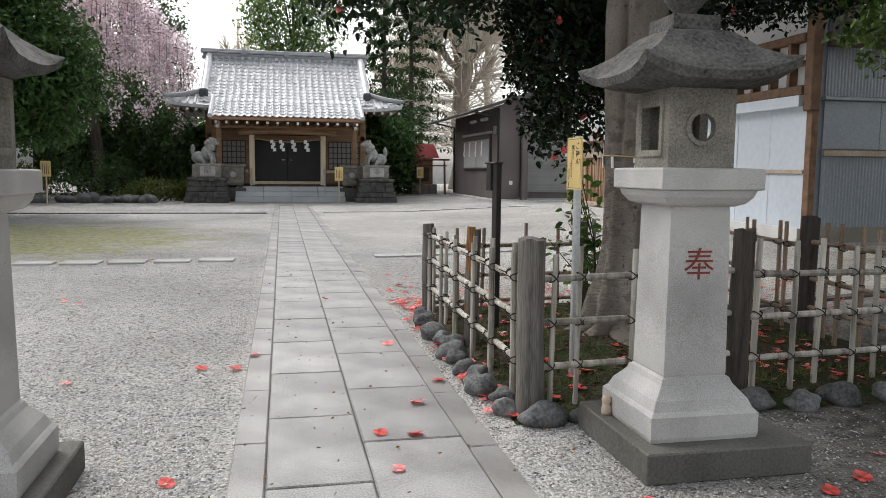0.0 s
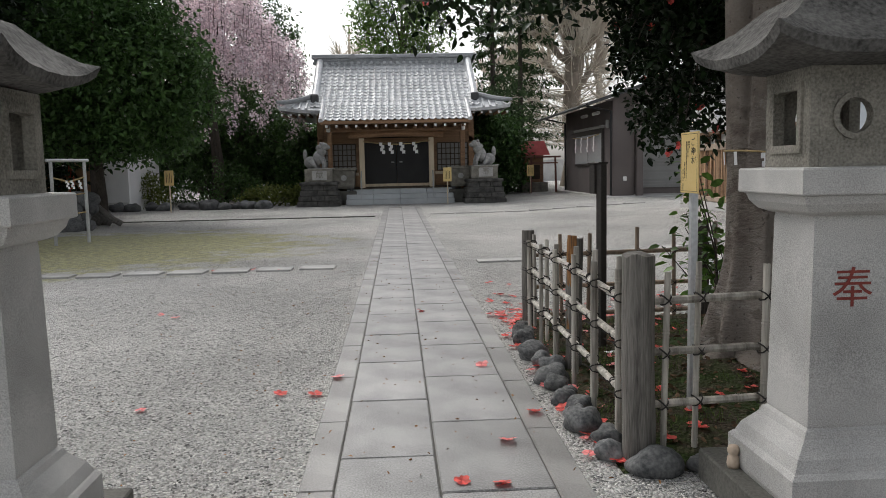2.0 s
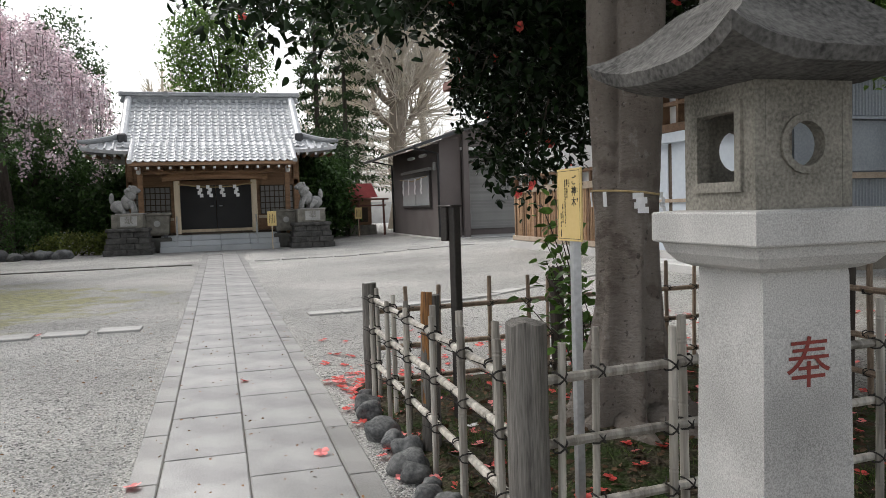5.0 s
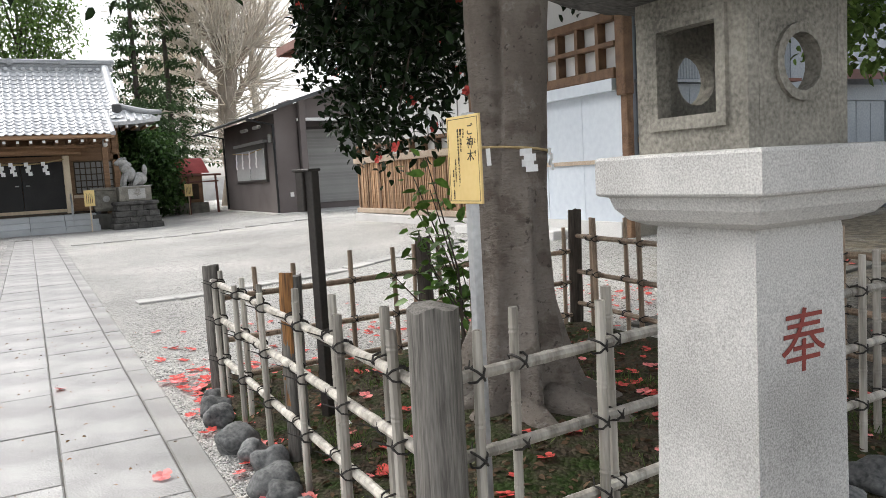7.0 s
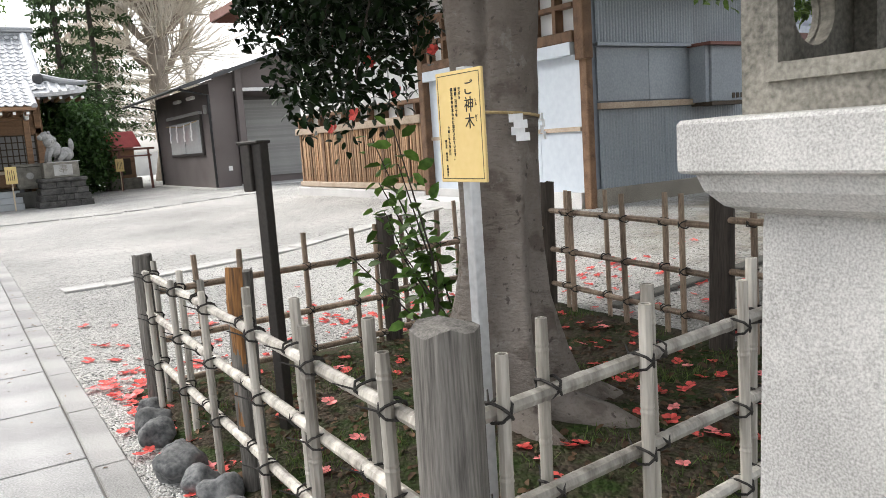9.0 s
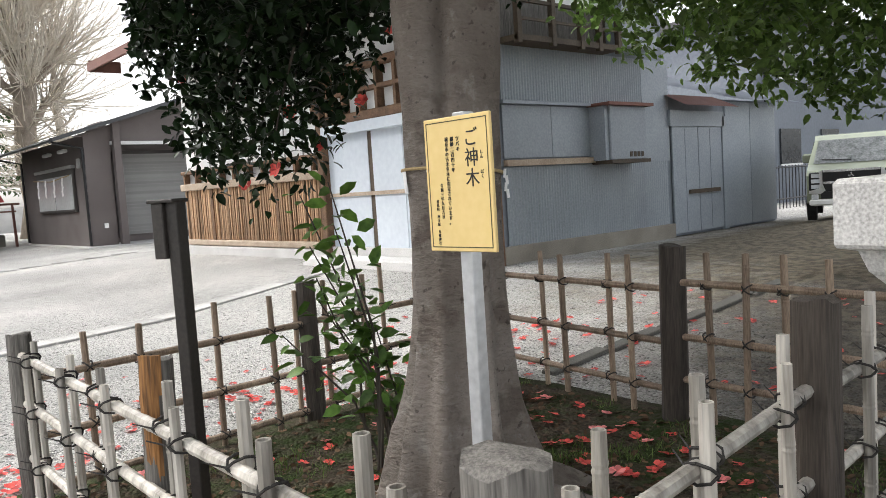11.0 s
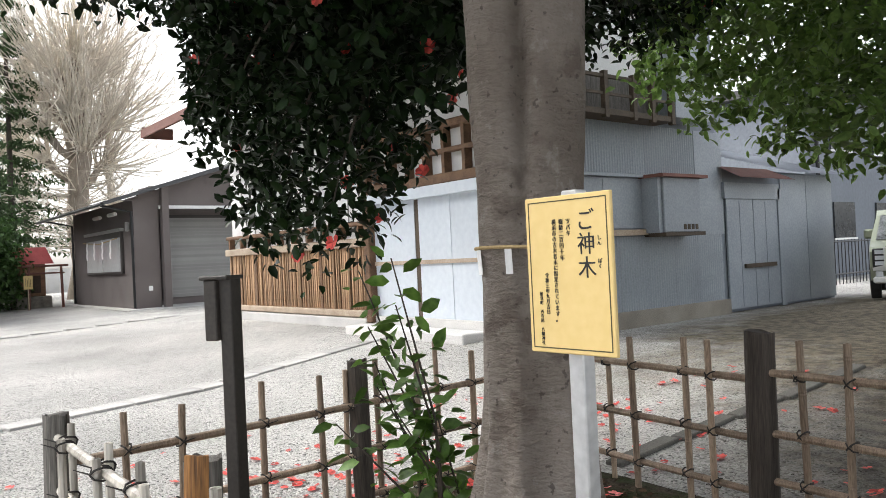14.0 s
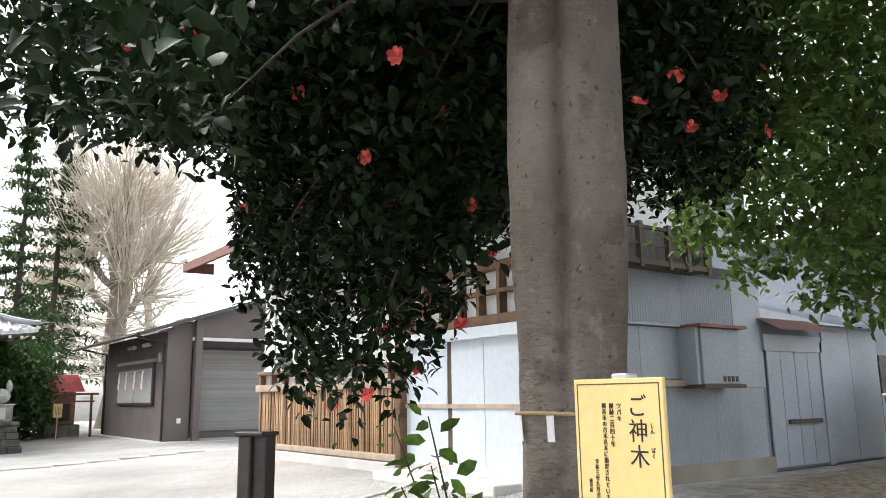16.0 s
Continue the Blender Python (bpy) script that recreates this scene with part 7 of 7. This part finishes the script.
    for s in (-1, 1):
        bm = bmesh.new()
        sweep = [(s * 0.47, 0.94), (s * 0.47, 0.7), (s * 0.42, 0.58), (s * 0.5, 0.52), (s * 0.7, 0.53), (s * 0.7, 0.58), (s * 0.53, 0.62), (s * 0.455 + s * 0.06, 0.72), (s * 0.53, 0.94)]
        bm.faces.new([bm.verts.new((-1.755, yy, zz)) for yy, zz in sweep])
        bmesh.ops.solidify(bm, geom=bm.faces[:], thickness=0.03)
        part("chrome_sweep", bm, M_WHITETIP, c, "silver trim sweeping round the grille")
    bbox_part("air_intake", (-1.735, -0.5, 0.43), (-1.69, 0.5, 0.56), M_CARBLACK, c)
    pl = bbox_part("number_plate", (-1.765, -0.165, 0.54), (-1.75, 0.165, 0.705), M_WHITETIP, c)
    lettering("number", "50-50", 0.11, M_INK, pl, pose(-1.7665, 0.0, 0.655, 90, 0, -90))
    bm = bmesh.new()
    for k in range(3):
        a = math.pi / 2 + k * 2 * math.pi / 3
        p = [(0, 0), (0.03, 0.02), (0.06, 0), (0.03, -0.02)]
        bm.faces.new([bm.verts.new((-1.745, (u * math.cos(a) - v * math.sin(a)), 0.85 + u * math.sin(a) + v * math.cos(a))) for u, v in p])
    bmesh.ops.solidify(bm, geom=bm.faces[:], thickness=0.01)
    part("badge", bm, M_CHROME, c)
    bm = bmesh.new()
    tube(bm, [(-1.1, 0.0, 1.12), (-1.05, 0.5, 1.15)], [0.01, 0.01], 4)
    part("wiper", bm, M_CARBLACK, c)


car(15.6, 9.25, 20)

# ---- grass tufts on the bed ----
g = np.random.default_rng(140)
tp = []
for k in range(380):
    x, y = g.uniform(1.0, 3.9), g.uniform(4.4, 7.4)
    if noise.noise(Vector((x * 1.3, y * 1.3, 3))) > 0.02 and math.hypot(x - TX, y - TY) > 0.5:
        for _ in range(26):
            tp.append((x + g.normal() * 0.05, y + g.normal() * 0.05, bed_z(x, y) - 0.004))
tp = np.array(tp)
gd = np.tile(np.array([[0, 0, 1.0]]), (len(tp), 1))
grass = leaves("grass", tp, 0.05, M_GRASS, None, 141, 0, 0.09, 0.02, gd)
tagged(grass, "thin green grass and moss on the soil bed", "grass", kind="stuff")
# dead leaves and twigs on the bed
dl = np.stack([g.uniform(1.0, 3.9, 2200), g.uniform(4.3, 7.45, 2200), np.full(2200, 0.0)], 1)
for q in dl:
    q[2] = bed_z(q[0], q[1]) + 0.006
M_LITTER = leaf_mat("dry_leaf", (0.03, 0.02, 0.012), (0.15, 0.09, 0.05), 0.85, 0.1)
lit = leaves("leaf_litter", dl, 0.05, M_LITTER, None, 142, 0.0, 0.5, 0.1, np.stack([g.normal(size=2200), g.normal(size=2200), np.full(2200, 0.02)], 1) * 3)
tagged(lit, "dry brown leaf litter on the soil bed", "litter", kind="stuff")

# ---- loose pebbles near the path ----
g = np.random.default_rng(150)
n = 42000
px = np.where(g.random(n) < 0.6, -0.7 - np.abs(g.normal(0, 1.7, n)), 0.7 + np.abs(g.normal(0, 1.5, n)))
py = 1.3 + 12 * g.random(n) ** 1.5
keep = ~((px > 0.82) & (py > 4.05) & (py < 7.65) & (px < 4.2)) & (px < 3.9)
px, py = px[keep], py[keep]
oct_v = np.array([(1, 0, 0), (0, 1, 0), (-1, 0, 0), (0, -1, 0), (0, 0, 0.8), (0, 0, -0.5)])
oct_f = np.array([(0, 1, 4), (1, 2, 4), (2, 3, 4), (3, 0, 4)])
sz = g.uniform(0.004, 0.0095, len(px))
rot = g.uniform(0, 6.28, len(px))
V = oct_v[None] * sz[:, None, None] * g.uniform(0.6, 1.3, (len(px), 6, 1))
vx = V[..., 0] * np.cos(rot)[:, None] - V[..., 1] * np.sin(rot)[:, None]
vy = V[..., 0] * np.sin(rot)[:, None] + V[..., 1] * np.cos(rot)[:, None]
P = np.stack([vx + px[:, None], vy + py[:, None], V[..., 2] + G + 0.002], 2).reshape(-1, 3)
F = (oct_f[None] + (np.arange(len(px)) * 6)[:, None, None]).reshape(-1, 3)
M_PEBBLE = mat("pebble", (0.16, 0.158, 0.15), (0.5, 0.49, 0.47), 4, 60, 0.85, 0.2, vary=0.4, island=True)
peb = raw("pebbles", P.tolist(), F.tolist(), M_PEBBLE)
tagged(peb, "loose grey pebbles on the gravel beside the path", "gravel", kind="stuff")

# ---- dry leaf bits on path and gravel ----
g = np.random.default_rng(160)
db = np.stack([g.normal(-0.2, 1.4, 700), 1.5 + 12 * g.random(700), np.full(700, 0.003)], 1)
db = db[~((db[:, 0] > 0.8) & (db[:, 1] > 4.0))]
deb = leaves("leaf_bits", db, 0.026, M_ROT, None, 161, 0.0, 0.5, 0.1, np.stack([g.normal(size=len(db)), g.normal(size=len(db)), np.zeros(len(db))], 1) * 3)
tagged(deb, "dry brown leaf bits scattered on path and gravel", "litter", kind="stuff")

# ---- paving slabs of the path ----
path_floor = thing("path", "long straight path of granite slabs with edging stones", "path", kind="structure")


def slab_mesh(w, d, name, mt):
    bm = bmesh.new()
    box(bm, (-w / 2, -d / 2, -0.05), (w / 2, d / 2, 0), bevel=0.006)
    me = bpy.data.meshes.new(name)
    bm.to_mesh(me)
    bm.free()
    me.materials.append(mt)
    return me


slab_l = slab_mesh(0.466, 0.945, "paving_slab", M_SLAB)
slab_r = slab_mesh(0.508, 0.945, "paving_slab", M_SLAB)
edge_l = slab_mesh(0.158, 0.945, "edging_slab", M_EDGE)
edge_r = slab_mesh(0.152, 0.945, "edging_slab", M_EDGE)
rr = random.Random(4)
for k in range(-13, 26):
    for x, off, me, nm in ((-0.238, 6.31, slab_l, "paving_slab"), (0.257, 5.86, slab_r, "paving_slab"), (-0.557, 5.93, edge_l, "edging_slab"), (0.594, 5.7, edge_r, "edging_slab")):
        y = off + 0.477 + k * 0.954
        if y > 29.4:
            continue
        ob = new(nm, me)
        ob.parent = path_floor
        ob.matrix_basis = pose(x, y, rr.uniform(-0.002, 0.002), rr.uniform(-0.15, 0.15), rr.uniform(-0.2, 0.2), rr.uniform(-0.25, 0.25))
